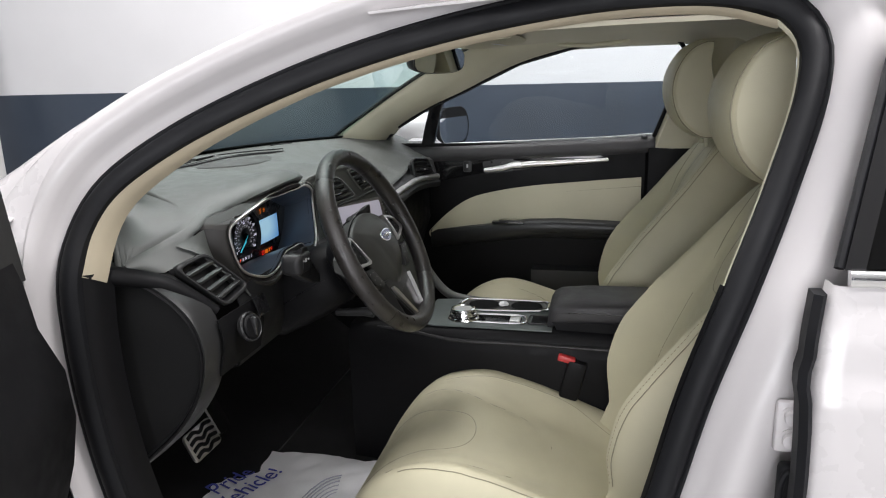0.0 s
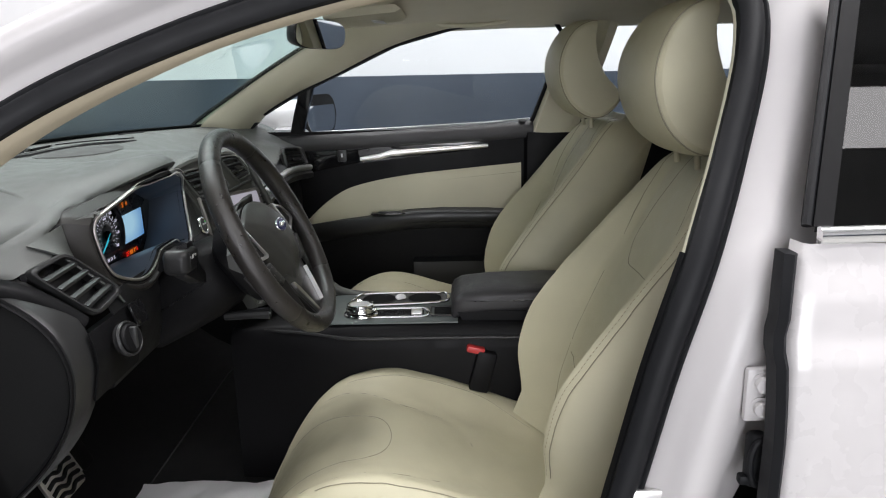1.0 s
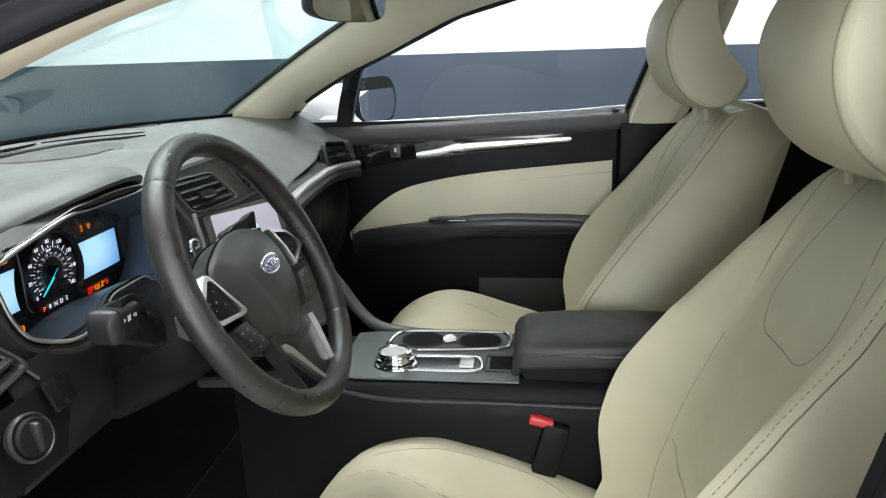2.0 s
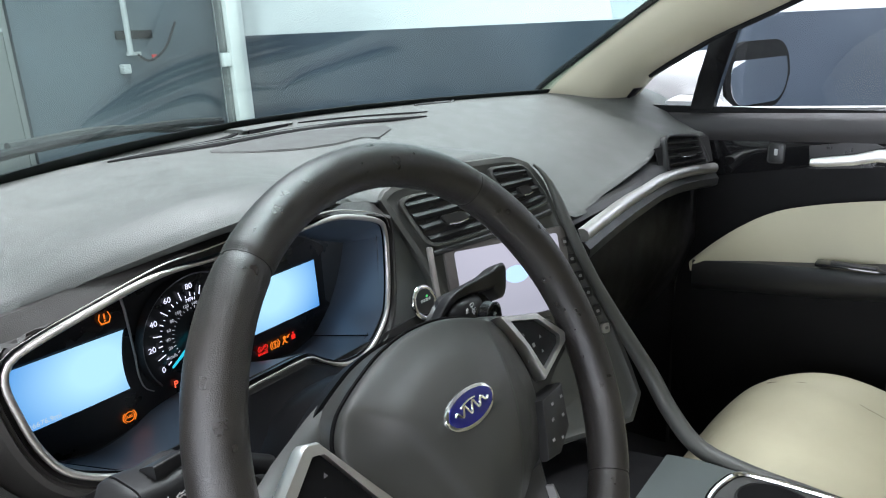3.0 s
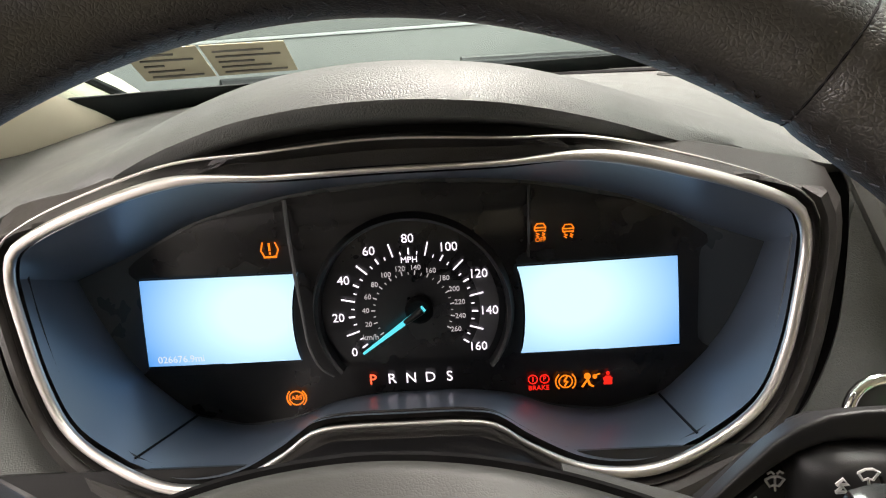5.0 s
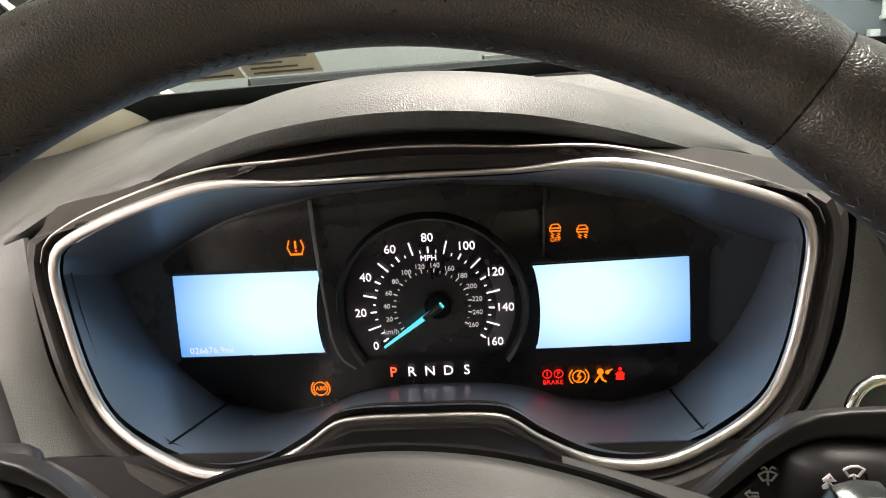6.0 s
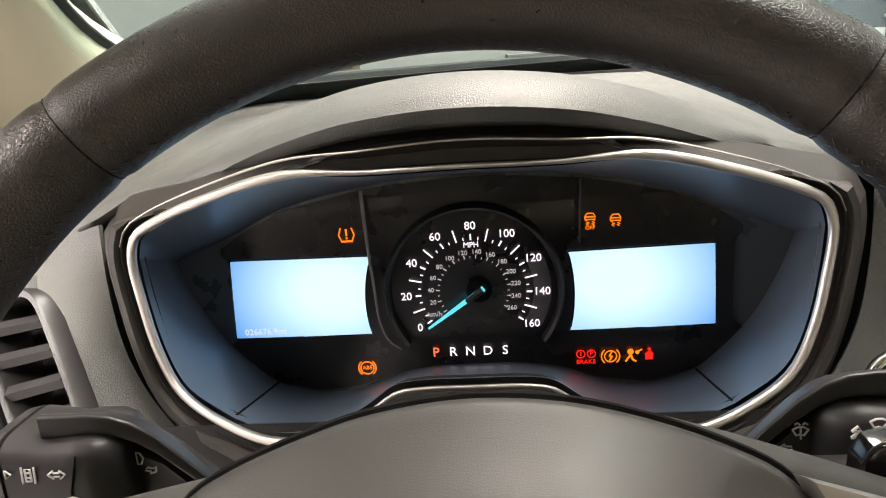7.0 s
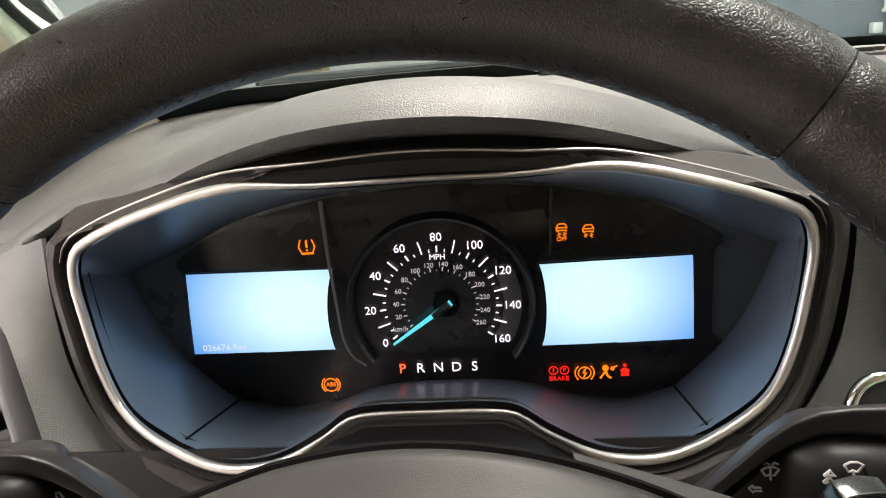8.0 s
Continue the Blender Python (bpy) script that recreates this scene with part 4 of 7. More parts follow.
def tucked(o, d):
    """The arched outline kept below the hood's lip."""
    out = []
    for x, z in arched(o, d):
        if z > 0.985:
            z = min(z, smooth_interp(x, DX, CZ) - 0.86 * smooth_interp(x, DROPX, DROPZ) + (0.010 if d > 0.03 else -0.002))
        out.append((x, z))
    return out


def moulded(d, y):
    """One ring of the surround, stepping back where the hood's lip presses it down."""
    out = []
    for q, f in zip(ringed(tucked(chrome_o, d), y), arched(chrome_o, d)):
        k = min(1.0, max(0.0, (f[1] - q[2]) / 0.004))
        out.append((q[0], q[1] + k * max(0.0, 0.007 - y), q[2]))
    return out


part("surround", thicken(loft([moulded(d, y) for d, y in ((0.052, 0.062), (0.041, 0.026), (0.029, -0.001), (0.018, -0.011), (0.0135, -0.010), (0.0115, -0.0045), (0.0095, -0.006), (0.0085, 0.002), (0.006, 0.009), (0.002, 0.009))], True, False), 0.002), MOULD, cl, "black moulded surround", 30)
bead = sorted((q for q in arched(chrome_o, 0.0100) if q[1] > 1.004), key=lambda q: q[0])
part("outer_bead", tube(ringed(bead, -0.0075), [0.0007 * min(1.0, 0.3 + 0.05 * min(i, len(bead) - 1 - i)) for i in range(len(bead))], 8, False, 1.0, (0, -1, 0)), WARMCHROME, cl, "fine bright bead over the gauges", 80)
bz = grown(chrome_o, 0.003)
part("bezel", tube(ringed(bz, -0.003), [0.0029 if abs(q[0] - CX) > 0.10 else interp(abs(q[0] - CX), (0.06, 0.10), (0.0014, 0.0029)) for q in bz], 12, True, 1.0, (0, -1, 0)), WARMCHROME, cl, "thin chrome bezel", 80)
PLATE = [(0.0, 1.0276), (0.074, 1.0226), (0.1345, 1.009), (0.172, 0.9925), (0.216, 0.976), (0.207, 0.950), (0.192, 0.920), (0.179, 0.9035), (0.153, 0.877), (0.118, 0.8685), (0.084, 0.873), (0.059, 0.8825), (0.030, 0.8870), (0.0, 0.8876)]


def wall_piece(name, mouth, back, n, label, sg=1):
    """One wall of the gauge recess, from the bezel back to the face."""
    w0 = np.array(ringed([(CX + sg * x, z) for x, z in spline(mouth, n)], 0.002))
    w1 = np.array([(CX + sg * x, 0.637, z) for x, z in spline(back, n)])
    part(name, loft([w0 * (1 - t) + w1 * t for t in np.linspace(0, 1, 7)], False, False), WALLS, cl, label, 60)


wall_piece("top_wall", [(-x, z) for x, z in HALF[6:0:-1]] + HALF[:7], [(-x, z) for x, z in PLATE[4:0:-1]] + PLATE[:5], 72, "upper wall of the gauge recess, tinted with the displays' glow")
wall_piece("floor_wall", [(-x, z) for x, z in HALF[10:16]] + HALF[16:9:-1], [(-x, z) for x, z in PLATE[8:13]] + PLATE[13:7:-1], 72, "lower wall of the gauge recess, tinted with the displays' glow")
for sg in (-1, 1):
    wall_piece("side_wall", HALF[6:11], PLATE[4:9], 28, "sloping side wall tinted with the displays' glow", sg)
    part("seam", tube([(CX + sg * 0.1474, 0.541, 0.9024), (CX + sg * 0.150, 0.586, 0.8905), (CX + sg * 0.153, 0.636, 0.8775)], 0.0009, 5), DEEP, cl, "dark joint between two walls")
plate_o = poly([(CX + x, z) for x, z in PLATE] + [(CX - x, z) for x, z in PLATE[-2:0:-1]], 200, True)
part("face", slab([(q[0], q[1]) for q in grown(plate_o, 0.002)], (0, 0.640, 0), (1, 0, 0), (0, 0, 1), 0.003, 0), SIDEFACE, cl, "dark teal panel behind the displays")
FY = 0.6345


def flat(pts, y):
    """A thin plate facing the driver."""
    return slab(pts, (0, y, 0), (1, 0, 0), (0, 0, 1), 0.0006, 0)


def arc(cx, cz, r, a0, a1, n):
    return [(cx + r * math.sin(radians(a)), cz + r * math.cos(radians(a))) for a in np.linspace(a0, a1, n)]


DCX, DCZ = -0.3672, 0.9445
# black lens over the dial and above and below the displays
LENS = [(0.0, 1.0262), (0.074, 1.0212), (0.1345, 1.0075), (0.160, 0.9965), (0.176, 0.9865), (0.183, 0.981), (0.181, 0.9765), (0.1765, 0.974), (0.1765, 0.9135), (0.184, 0.9105), (0.185, 0.9075), (0.180, 0.9015), (0.166, 0.8875), (0.150, 0.8780), (0.118, 0.8700), (0.084, 0.8745), (0.059, 0.8840), (0.030, 0.8885), (0.0, 0.8890)]
part("lens", slab(poly([(CX + x, z) for x, z in LENS] + [(CX - x, z) for x, z in LENS[-2:0:-1]], 160, True), (0, 0.6369, 0), (1, 0, 0), (0, 0, 1), 0.0012, 0.0004), FACE, cl, "black smoked lens")
left = [(-0.5435, 0.915), (-0.5400, 0.9745)] + [(-0.4445 + 0.0045 * ((z - 0.942) / 0.030) ** 2 + 0.0015 * (z - 0.942) / 0.030, z) for z in np.linspace(0.9735, 0.9145, 14)]
part("display", flat(left, FY), SCREEN_L, cl, "lit pale blue display")
right = [(-0.2000, 0.9125), (-0.2020, 0.9715)] + [(DCX + math.sqrt(0.0735 ** 2 - (z - 0.943) ** 2 * 0.6) - 0.0035, z - 0.003) for z in np.linspace(0.973, 0.9145, 14)]
part("display", flat(right[::-1], FY), SCREEN_R, cl, "lit pale blue display")
for o_ in (left, right):
    part("display_rim", tube([(x, FY - 0.0006, z) for x, z in o_], 0.0006, 5, True), GLOSS, cl, "thin black rim of the display")
part("odometer", lettering("026676.9mi", 0.0066, (-0.5365, FY - 0.001, 0.9195), (1, 0, 0), (0, 0, 1), 0.0003, "LEFT"), glow_mat("white_odometer_digits", (0.75, 0.9, 1.0), 0.55), cl, "faint white odometer digits", 0)
# silver ribs beside the dial
for sgn in (-1, 1):
    bx = DCX + sgn * 0.0725
    pts = [(bx + sgn * 0.0005, FY - 0.003, 1.0205), (bx - sgn * 0.001, FY - 0.008, 1.000), (bx - sgn * 0.002, FY - 0.009, 0.978), (bx - sgn * 0.0035, FY - 0.008, 0.950), (bx - sgn * 0.0050, FY - 0.006, 0.925), (bx - sgn * 0.010, FY - 0.004, 0.910), (bx - sgn * 0.018, FY - 0.003, 0.903)]
    pts = pts if sgn < 0 else [(q[0] + 0.003, q[1], q[2]) for q in pts[:3]]
    part("rib", tube(spline(pts, 40), [0.0014 - 0.00002 * i for i in range(40)], 6), DIMPRINT if sgn < 0 else SATIN, cl, "thin grey rib beside the dial")
# dial ring, ticks, numerals
part("dial_ring", loft([[(DCX + r * math.sin(a), y, DCZ + r * math.cos(a)) for a in np.linspace(radians(-128), radians(128), 60)] for r, y in ((0.0585, FY - 0.0005), (0.0595, FY - 0.007), (0.0615, FY - 0.009), (0.0640, FY - 0.0005))], False, False), SATIN, cl, "raised dial ring")
part("grey_arc", flat(arc(DCX, DCZ, 0.0545, 62, 122, 12) + arc(DCX, DCZ, 0.0425, 122, 62, 12), FY + 0.0002), mat("grey_dial_print", (0.10, 0.10, 0.11), 0.5, wear=0.1), cl, "grey printed arc")
A0, A1 = -124.0, 124.0
ticks, small = [], []
for k in range(33):
    a = A0 + (A1 - A0) * k / 32
    major = k % 4 == 0
    half_ = k % 4 == 2
    r0, r1, w = (0.0372, 0.0412, 0.0010) if major else ((0.0372, 0.0460, 0.0009) if half_ else (0.0372, 0.0392, 0.0006))
    s, c = math.sin(radians(a)), math.cos(radians(a))
    q = [(DCX + r * s + o * c, DCZ + r * c - o * s) for r, o in ((r0, -w / 2), (r1, -w / 2), (r1, w / 2), (r0, w / 2))]
    ticks.append(flat(q[::-1], FY - 0.001))
part("speed_scale", merge(*ticks), LIT, cl, "white speed marks", 0)
for k in range(27):
    a = -124.2 + 9.35 * k
    r0, r1, w = (0.0240, 0.0266, 0.0006) if k % 2 == 0 else (0.0240, 0.0255, 0.0004)
    s, c = math.sin(radians(a)), math.cos(radians(a))
    q = [(DCX + r * s + o * c, DCZ + r * c - o * s) for r, o in ((r0, -w / 2), (r1, -w / 2), (r1, w / 2), (r0, w / 2))]
    small.append(flat(q[::-1], FY - 0.001))
part("kilometre_scale", merge(*small), LITDIM, cl, "grey inner marks", 0)
for k in range(9):
    a = radians(A0 + (A1 - A0) * k / 8)
    r = 0.0480
    part("numeral", lettering(str(20 * k), 0.0080, (DCX + r * math.sin(a), FY - 0.001, DCZ + r * math.cos(a) * 0.98), (1, 0, 0), (0, 0, 1)), LIT, cl, "white speed numeral", 0)
for k in range(1, 14):
    a = radians(-105.5 + 18.7 * (k - 1))
    part("small_numeral", lettering(str(20 * k), 0.0046, (DCX + 0.0302 * math.sin(a), FY - 0.001, DCZ + 0.0285 * math.cos(a)), (1, 0, 0), (0, 0, 1)), LITDIM, cl, "grey kilometre numeral", 0)
part("unit", lettering("MPH", 0.0054, (DCX, FY - 0.001, DCZ + 0.0335), (1, 0, 0), (0, 0, 1)), LIT, cl, "white unit lettering", 0)
part("unit", lettering("km/h", 0.0052, (DCX - 0.0285, FY - 0.001, DCZ - 0.0165), (1, 0, 0), (0, 0, 1)), LITDIM, cl, "grey unit lettering", 0)
pa = radians(A0 - 1)
pd = np.array((math.sin(pa), 0, math.cos(pa)))
pn = np.array((math.cos(pa), 0, -math.sin(pa)))
hubp = np.array((DCX + 0.004, FY - 0.006, DCZ + 0.0008))
ptr = [hubp + pd * s + pn * w + np.array((0, dy, 0)) for dy in (-0.001, 0.001) for s, w in ((-0.004, -0.0019), (-0.004, 0.0019), (0.0455, 0.0006), (0.0455, -0.0006))]
needle = part("needle", loft([[tuple(q) for q in ptr[:4]], [tuple(q) for q in ptr[4:]]]), CYAN, cl, "cyan lit needle at zero", 0)
part("needle_tail", tube([tuple(hubp - pd * 0.003 + np.array((0, -0.0015, 0))), tuple(hubp + pd * 0.011 + np.array((0, -0.0015, 0)))], [0.0026, 0.0018], 8), SATIN, needle, "grey needle cap")
part("dial_boss", lathe([(0.0, 0), (0.009, 0), (0.009, 0.003), (0.007, 0.0045), (0.0, 0.0045)], (hubp[0], FY, hubp[2]), (0, -1, 0), 32), DEEP, cl, "black dial boss")
for ch, dx, m_ in (("P", 0, glow_mat("red_gear_letter", (1.0, 0.10, 0.04), 1.5)), ("R", 1, LIT), ("N", 2, LIT), ("D", 3, LIT), ("S", 4, LIT)):
    part("gear_letter", lettering(ch, 0.0098, (-0.3970 + dx * 0.0125, FY - 0.001, 0.8985), (1, 0, 0), (0, 0, 1)), m_, cl, "lit gear letter", 0)

# warning lamps
def ringmark(x, z, r, w, a0=0, a1=360, n=24):
    o = arc(x, z, r, a0, a1, n)
    i = arc(x, z, r - w, a1, a0, n)
    return flat(o + i, FY - 0.001)


def bar(x0, z0, x1, z1, w):
    d = np.array((x1 - x0, z1 - z0))
    d = d / np.linalg.norm(d)
    n = np.array((-d[1], d[0])) * w / 2
    a, b = np.array((x0, z0)), np.array((x1, z1))
    return flat([tuple(a - n), tuple(b - n), tuple(b + n), tuple(a + n)], FY - 0.001)


def parens(x, z):
    return merge(ringmark(x, z, 0.0068, 0.0008, 40, 140), ringmark(x, z, 0.0068, 0.0008, 220, 320))


def tyre_lamp(x, z):
    return merge(tube([(x + 0.0048 * s, FY - 0.0012, z + dz) for s, dz in ((-0.8, 0.005), (-1.15, 0.0), (-0.8, -0.0038))], 0.0005, 5), tube([(x + 0.0048 * s, FY - 0.0012, z + dz) for s, dz in ((0.8, 0.005), (1.15, 0.0), (0.8, -0.0038))], 0.0005, 5),
                 bar(x - 0.0042, z - 0.0045, x + 0.0042, z - 0.0045, 0.0012), bar(x, z + 0.0045, x, z - 0.0005, 0.0012), bar(x, z - 0.0015, x, z - 0.0028, 0.0012))


def skid_lamp(x, z, off):
    def line(pts, r=0.00042):
        return tube([(x + u * 1e-3, FY - 0.0012, z + v * 1e-3) for u, v in pts], r, 5)
    b = merge(line([(-3.4, 0.4), (-3.4, 2.4), (-2.0, 4.6), (2.0, 4.6), (3.4, 2.4), (3.4, 0.4), (-3.4, 0.4)]), line([(-3.0, 2.2), (3.0, 2.2)]), line([(-2.6, 0.3), (-2.6, -0.4)], 0.0006), line([(2.6, 0.3), (2.6, -0.4)], 0.0006),
              line([(-2.4, -1.2), (-0.6, -1.9), (-2.6, -2.7), (-1.0, -3.6)]), line([(1.2, -1.2), (3.0, -1.9), (1.0, -2.7), (2.6, -3.6)]))
    return merge(b, lettering("OFF", 0.0038, (x, FY - 0.001, z - 0.0055), (1, 0, 0), (0, 0, 1))) if off else b


part("warning_lamp", tyre_lamp(-0.4535, 0.9895), WARN_O, cl, "amber tyre warning lamp", 0)
part("warning_lamp", skid_lamp(-0.2855, 0.9915, True), WARN_O, cl, "amber skid control off lamp", 0)
part("warning_lamp", skid_lamp(-0.2685, 0.990, False), WARN_O, cl, "amber skid warning lamp", 0)
part("warning_lamp", merge(ringmark(-0.4485, 0.8885, 0.0052, 0.0007), parens(-0.4485, 0.8885), lettering("ABS", 0.0043, (-0.4485, FY - 0.001, 0.8885), (1, 0, 0), (0, 0, 1))), WARN_O, cl, "amber brake system lamp", 0)
part("warning_lamp", merge(ringmark(-0.2935, 0.8935, 0.0032, 0.0006), ringmark(-0.2860, 0.8935, 0.0032, 0.0006), lettering("BRAKE", 0.0046, (-0.2898, FY - 0.001, 0.8872), (1, 0, 0), (0, 0, 1)), bar(-0.2935, 0.8952, -0.2935, 0.892, 0.0008), lettering("P", 0.0042, (-0.2860, FY - 0.001, 0.8935), (1, 0, 0), (0, 0, 1))), WARN_R, cl, "red brake lamp", 0)
part("warning_lamp", merge(ringmark(-0.2725, 0.8910, 0.0046, 0.0007), parens(-0.2725, 0.8910), bar(-0.2715, 0.8945, -0.2735, 0.891, 0.0009), bar(-0.2735, 0.891, -0.2712, 0.891, 0.0009), bar(-0.2712, 0.891, -0.2732, 0.8878, 0.0009)), WARN_O, cl, "amber electric parking brake lamp", 0)
part("warning_lamp", merge(ringmark(-0.2585, 0.8940, 0.0022, 0.0021), bar(-0.2585, 0.892, -0.257, 0.888, 0.0016), bar(-0.259, 0.891, -0.262, 0.8865, 0.0012), bar(-0.257, 0.888, -0.2545, 0.8865, 0.0012), ringmark(-0.2538, 0.8935, 0.0014, 0.0013), bar(-0.2530, 0.8945, -0.2505, 0.8955, 0.0008)), WARN_O, cl, "amber airbag lamp", 0)
part("warning_lamp", merge(ringmark(-0.2455, 0.8955, 0.0012, 0.0012), bar(-0.2455, 0.8935, -0.2455, 0.8885, 0.0036), bar(-0.2482, 0.8885, -0.2428, 0.8885, 0.0014), bar(-0.2480, 0.8925, -0.2470, 0.8880, 0.0011), bar(-0.2430, 0.8925, -0.2440, 0.8880, 0.0011)), WARN_R, cl, "red seat belt lamp", 0)
# small shroud below the bezel notch
part("lower_shroud", loft([[(CX + x, y, z) for x, z in ((-0.075, 0.893), (-0.058, 0.912), (-0.035, 0.922), (0.035, 0.922), (0.058, 0.912), (0.075, 0.893))] for y in (0.515, 0.47, 0.43)] , False, False), PLASTIC, cl, "black shroud over the steering column")

# fascia round the gauges and below the pad
for sg, tip in ((1, [(-0.128, 0.592, 1.030), (-0.112, 0.572, 0.98), (-0.097, 0.556, 0.93), (-0.086, 0.536, 0.88), (-0.082, 0.528, 0.855)]), (-1, [(-0.662, 0.610, 0.998), (-0.644, 0.573, 0.979), (-0.620, 0.547, 0.945), (-0.592, 0.522, 0.906), (-0.572, 0.517, 0.880)])):
    edge_ = [(CX + sg * a, y, z) for a, y, z in ((0.238, 0.586, 1.016), (0.2355, 0.579, 0.975), (0.2265, 0.569, 0.938), (0.2105, 0.559, 0.910), (0.180, 0.545, 0.878))]
    A_, B_ = spline(edge_, 24), spline(tip, 24)
    part("fascia", thicken(loft([list(A_ * (1 - t) + B_ * t) for t in np.linspace(0, 1, 8)], False, False), 0.003), DASH, dash, "grained fascia beside the gauges", 60)
part("column_panel", thicken(loft([[(x, 0.535, 0.900), (x, 0.520, 0.86), (x, 0.520, 0.80), (x, 0.54, 0.748), (x, 0.58, 0.735), (x, 0.74, 0.73)] for x in np.linspace(-0.61, -0.09, 8)], False, False), 0.004), STALK, dash, "smooth black panel below the steering column", 50)
# end panel
EP = [(0.795, 0.935), (0.74, 0.955), (0.66, 0.955), (0.60, 0.93), (0.55, 0.885), (0.530, 0.83), (0.540, 0.76), (0.58, 0.69), (0.65, 0.62), (0.71, 0.575), (0.80, 0.56)]
ep = spline(EP, 50)
part("end_panel", loft([[(-0.735 - dx, *((np.array(q) - (0.72, 0.75)) * s + (0.72, 0.75))) for q in ep] for dx, s in ((-0.05, 1.06), (0.0, 1.05), (0.008, 1.03), (0.008, 0.99), (0.0, 0.965), (-0.004, 0.95))], True, True), SATIN, dash, "black rounded end panel")
part("end_rim", tube([(-0.743, *((np.array(q) - (0.72, 0.75)) * 1.0 + (0.72, 0.75))) for q in ep], 0.006, 8, False, 0.5), PLASTIC, dash, "satin rim of the end panel")
part("upper_corner", tube(spline([(-0.79, 0.80, 0.975), (-0.775, 0.72, 0.972), (-0.750, 0.655, 0.962), (-0.722, 0.605, 0.945), (-0.695, 0.570, 0.915), (-0.668, 0.540, 0.878)], 36), [0.024 - 0.0003 * i for i in range(36)], 12, False, 0.9), PLASTIC, dash, "black corner below the pad", 60)
# left air vent
def corner_vent(par, corners, slats, label, tab=True):
    """A louvred outlet set between four corners: top left, top right, bottom right, bottom left."""
    tl, tr, br, bl = (Vector(q) for q in corners)
    n = (tr - tl).cross(tl - bl).normalized()

    def P(a, b, o):
        q = (tl * (1 - a) + tr * a) * (1 - b) + (bl * (1 - a) + br * a) * b + n * o
        return tuple(q)
    rim = [(0.5 + 0.5 * math.copysign(abs(math.cos(t)) ** 0.3, math.cos(t)), 0.5 + 0.5 * math.copysign(abs(math.sin(t)) ** 0.3, math.sin(t))) for t in np.linspace(0, 2 * math.pi, 48, endpoint=False)]
    body = part("vent", loft([[P(0.5 + (a - 0.5) * k, 0.5 + (b - 0.5) * k, o) for a, b in rim] for k, o in ((1.06, -0.010), (1.05, 0.002), (1.02, 0.004), (0.93, 0.004), (0.89, 0.001), (0.87, -0.030))], True, False), SATIN, par, label, 50)
    part("vent_back", loft([[P(a, b, o) for a, b in rim] for o in (-0.030, -0.033)]), FACE, body)
    for k in range(slats):
        b = 0.10 + 0.80 * (k + 0.6) / slats
        part("louvre", loft([[P(a, b + db, o) for db, o in ((-0.050, -0.001), (0.0, 0.0035), (0.045, 0.0), (0.02, -0.018), (-0.02, -0.020))] for a in (0.07, 0.93)]), SATIN, body)
    if not tab:
        return body
    part("vent_tab", loft([[P(0.5 + a, 0.62 + b, o) for a, b in rounded(0.42, 0.13, 0.05, 4)] for o in (-0.004, 0.006, 0.008)]), SATIN, body, "vent tab")
    part("vent_tab_trim", tube([P(0.34, 0.675, 0.008), P(0.5, 0.69, 0.009), P(0.66, 0.675, 0.008)], 0.0012, 6), CHROME, body)
    return body


corner_vent(dash, ((-0.705, 0.590, 0.968), (-0.640, 0.567, 0.981), (-0.588, 0.513, 0.906), (-0.645, 0.530, 0.882)), 4, "black air vent at the dash end", False)

# light switch pod
pod = part("switch_panel", thicken(loft([[(x, y, z) for z, y in ((0.872, 0.520), (0.85, 0.514), (0.82, 0.512), (0.765, 0.525))] for x, y0 in ((-0.700, 0), (-0.69, 0), (-0.60, 0), (-0.545, 0))], False, False), 0.003), PLASTIC, dash, "black switch panel")
sw = part("light_switch", lathe([(0.0, 0.016), (0.020, 0.016), (0.023, 0.013), (0.024, 0.004), (0.027, 0.0)][::-1], (-0.635, 0.497, 0.838), (-0.15, -0.95, 0.28), 28), PLASTIC, dash, "round rotary light switch")
part("switch_ring", lathe([(0.0235, 0.002), (0.0275, 0.003), (0.0285, 0.008), (0.0265, 0.012), (0.024, 0.010)], (-0.635, 0.497, 0.838), (-0.15, -0.95, 0.28), 32, False), SATIN, sw, "dark ring round the switch")
part("switch_grip", rbox((-0.6375, 0.481, 0.8425), (0.008, 0.012, 0.036), 0.003), SATIN, sw, "grip bar")
part("brake_button", slab(rounded(0.042, 0.040, 0.006, 4), (-0.562, 0.505, 0.858), (1, 0, 0), (0, 0.30, 0.95), 0.004, 0.001), GLOSS, dash, "small square parking brake button")

# ---------------------------------------------------------------- centre stack
stack = thing("centre_stack", (0, 0.5, 0.75), "black centre stack with twin vents and pale screen", "centre stack")
SN = Vector((-0.53, -1, 0.35)).normalized()
SU = Vector((1, -0.53, 0)).normalized()
SV = SN.cross(SU).normalized()


def stack_pt(x, z, off=0.0):
    """A point on the stack's slanting face, off metres proud of it."""
    q = Vector((x, 0.576 - 0.53 * (x + 0.109) + 0.35 * (z - 1.024), z)) + SN * off
    return (q.x, q.y, q.z)


EDGE = [(-0.128, 1.030), (-0.118, 1.040), (-0.075, 1.050), (-0.02, 1.058), (0.035, 1.058), (0.055, 1.048), (0.067, 1.025), (0.074, 0.974), (0.082, 0.92), (0.092, 0.873), (0.105, 0.82), (0.110, 0.77), (0.112, 0.73), (0.09, 0.70), (-0.07, 0.70), (-0.082, 0.80), (-0.09, 0.88), (-0.104, 0.95)]
ed = poly(EDGE, 110)
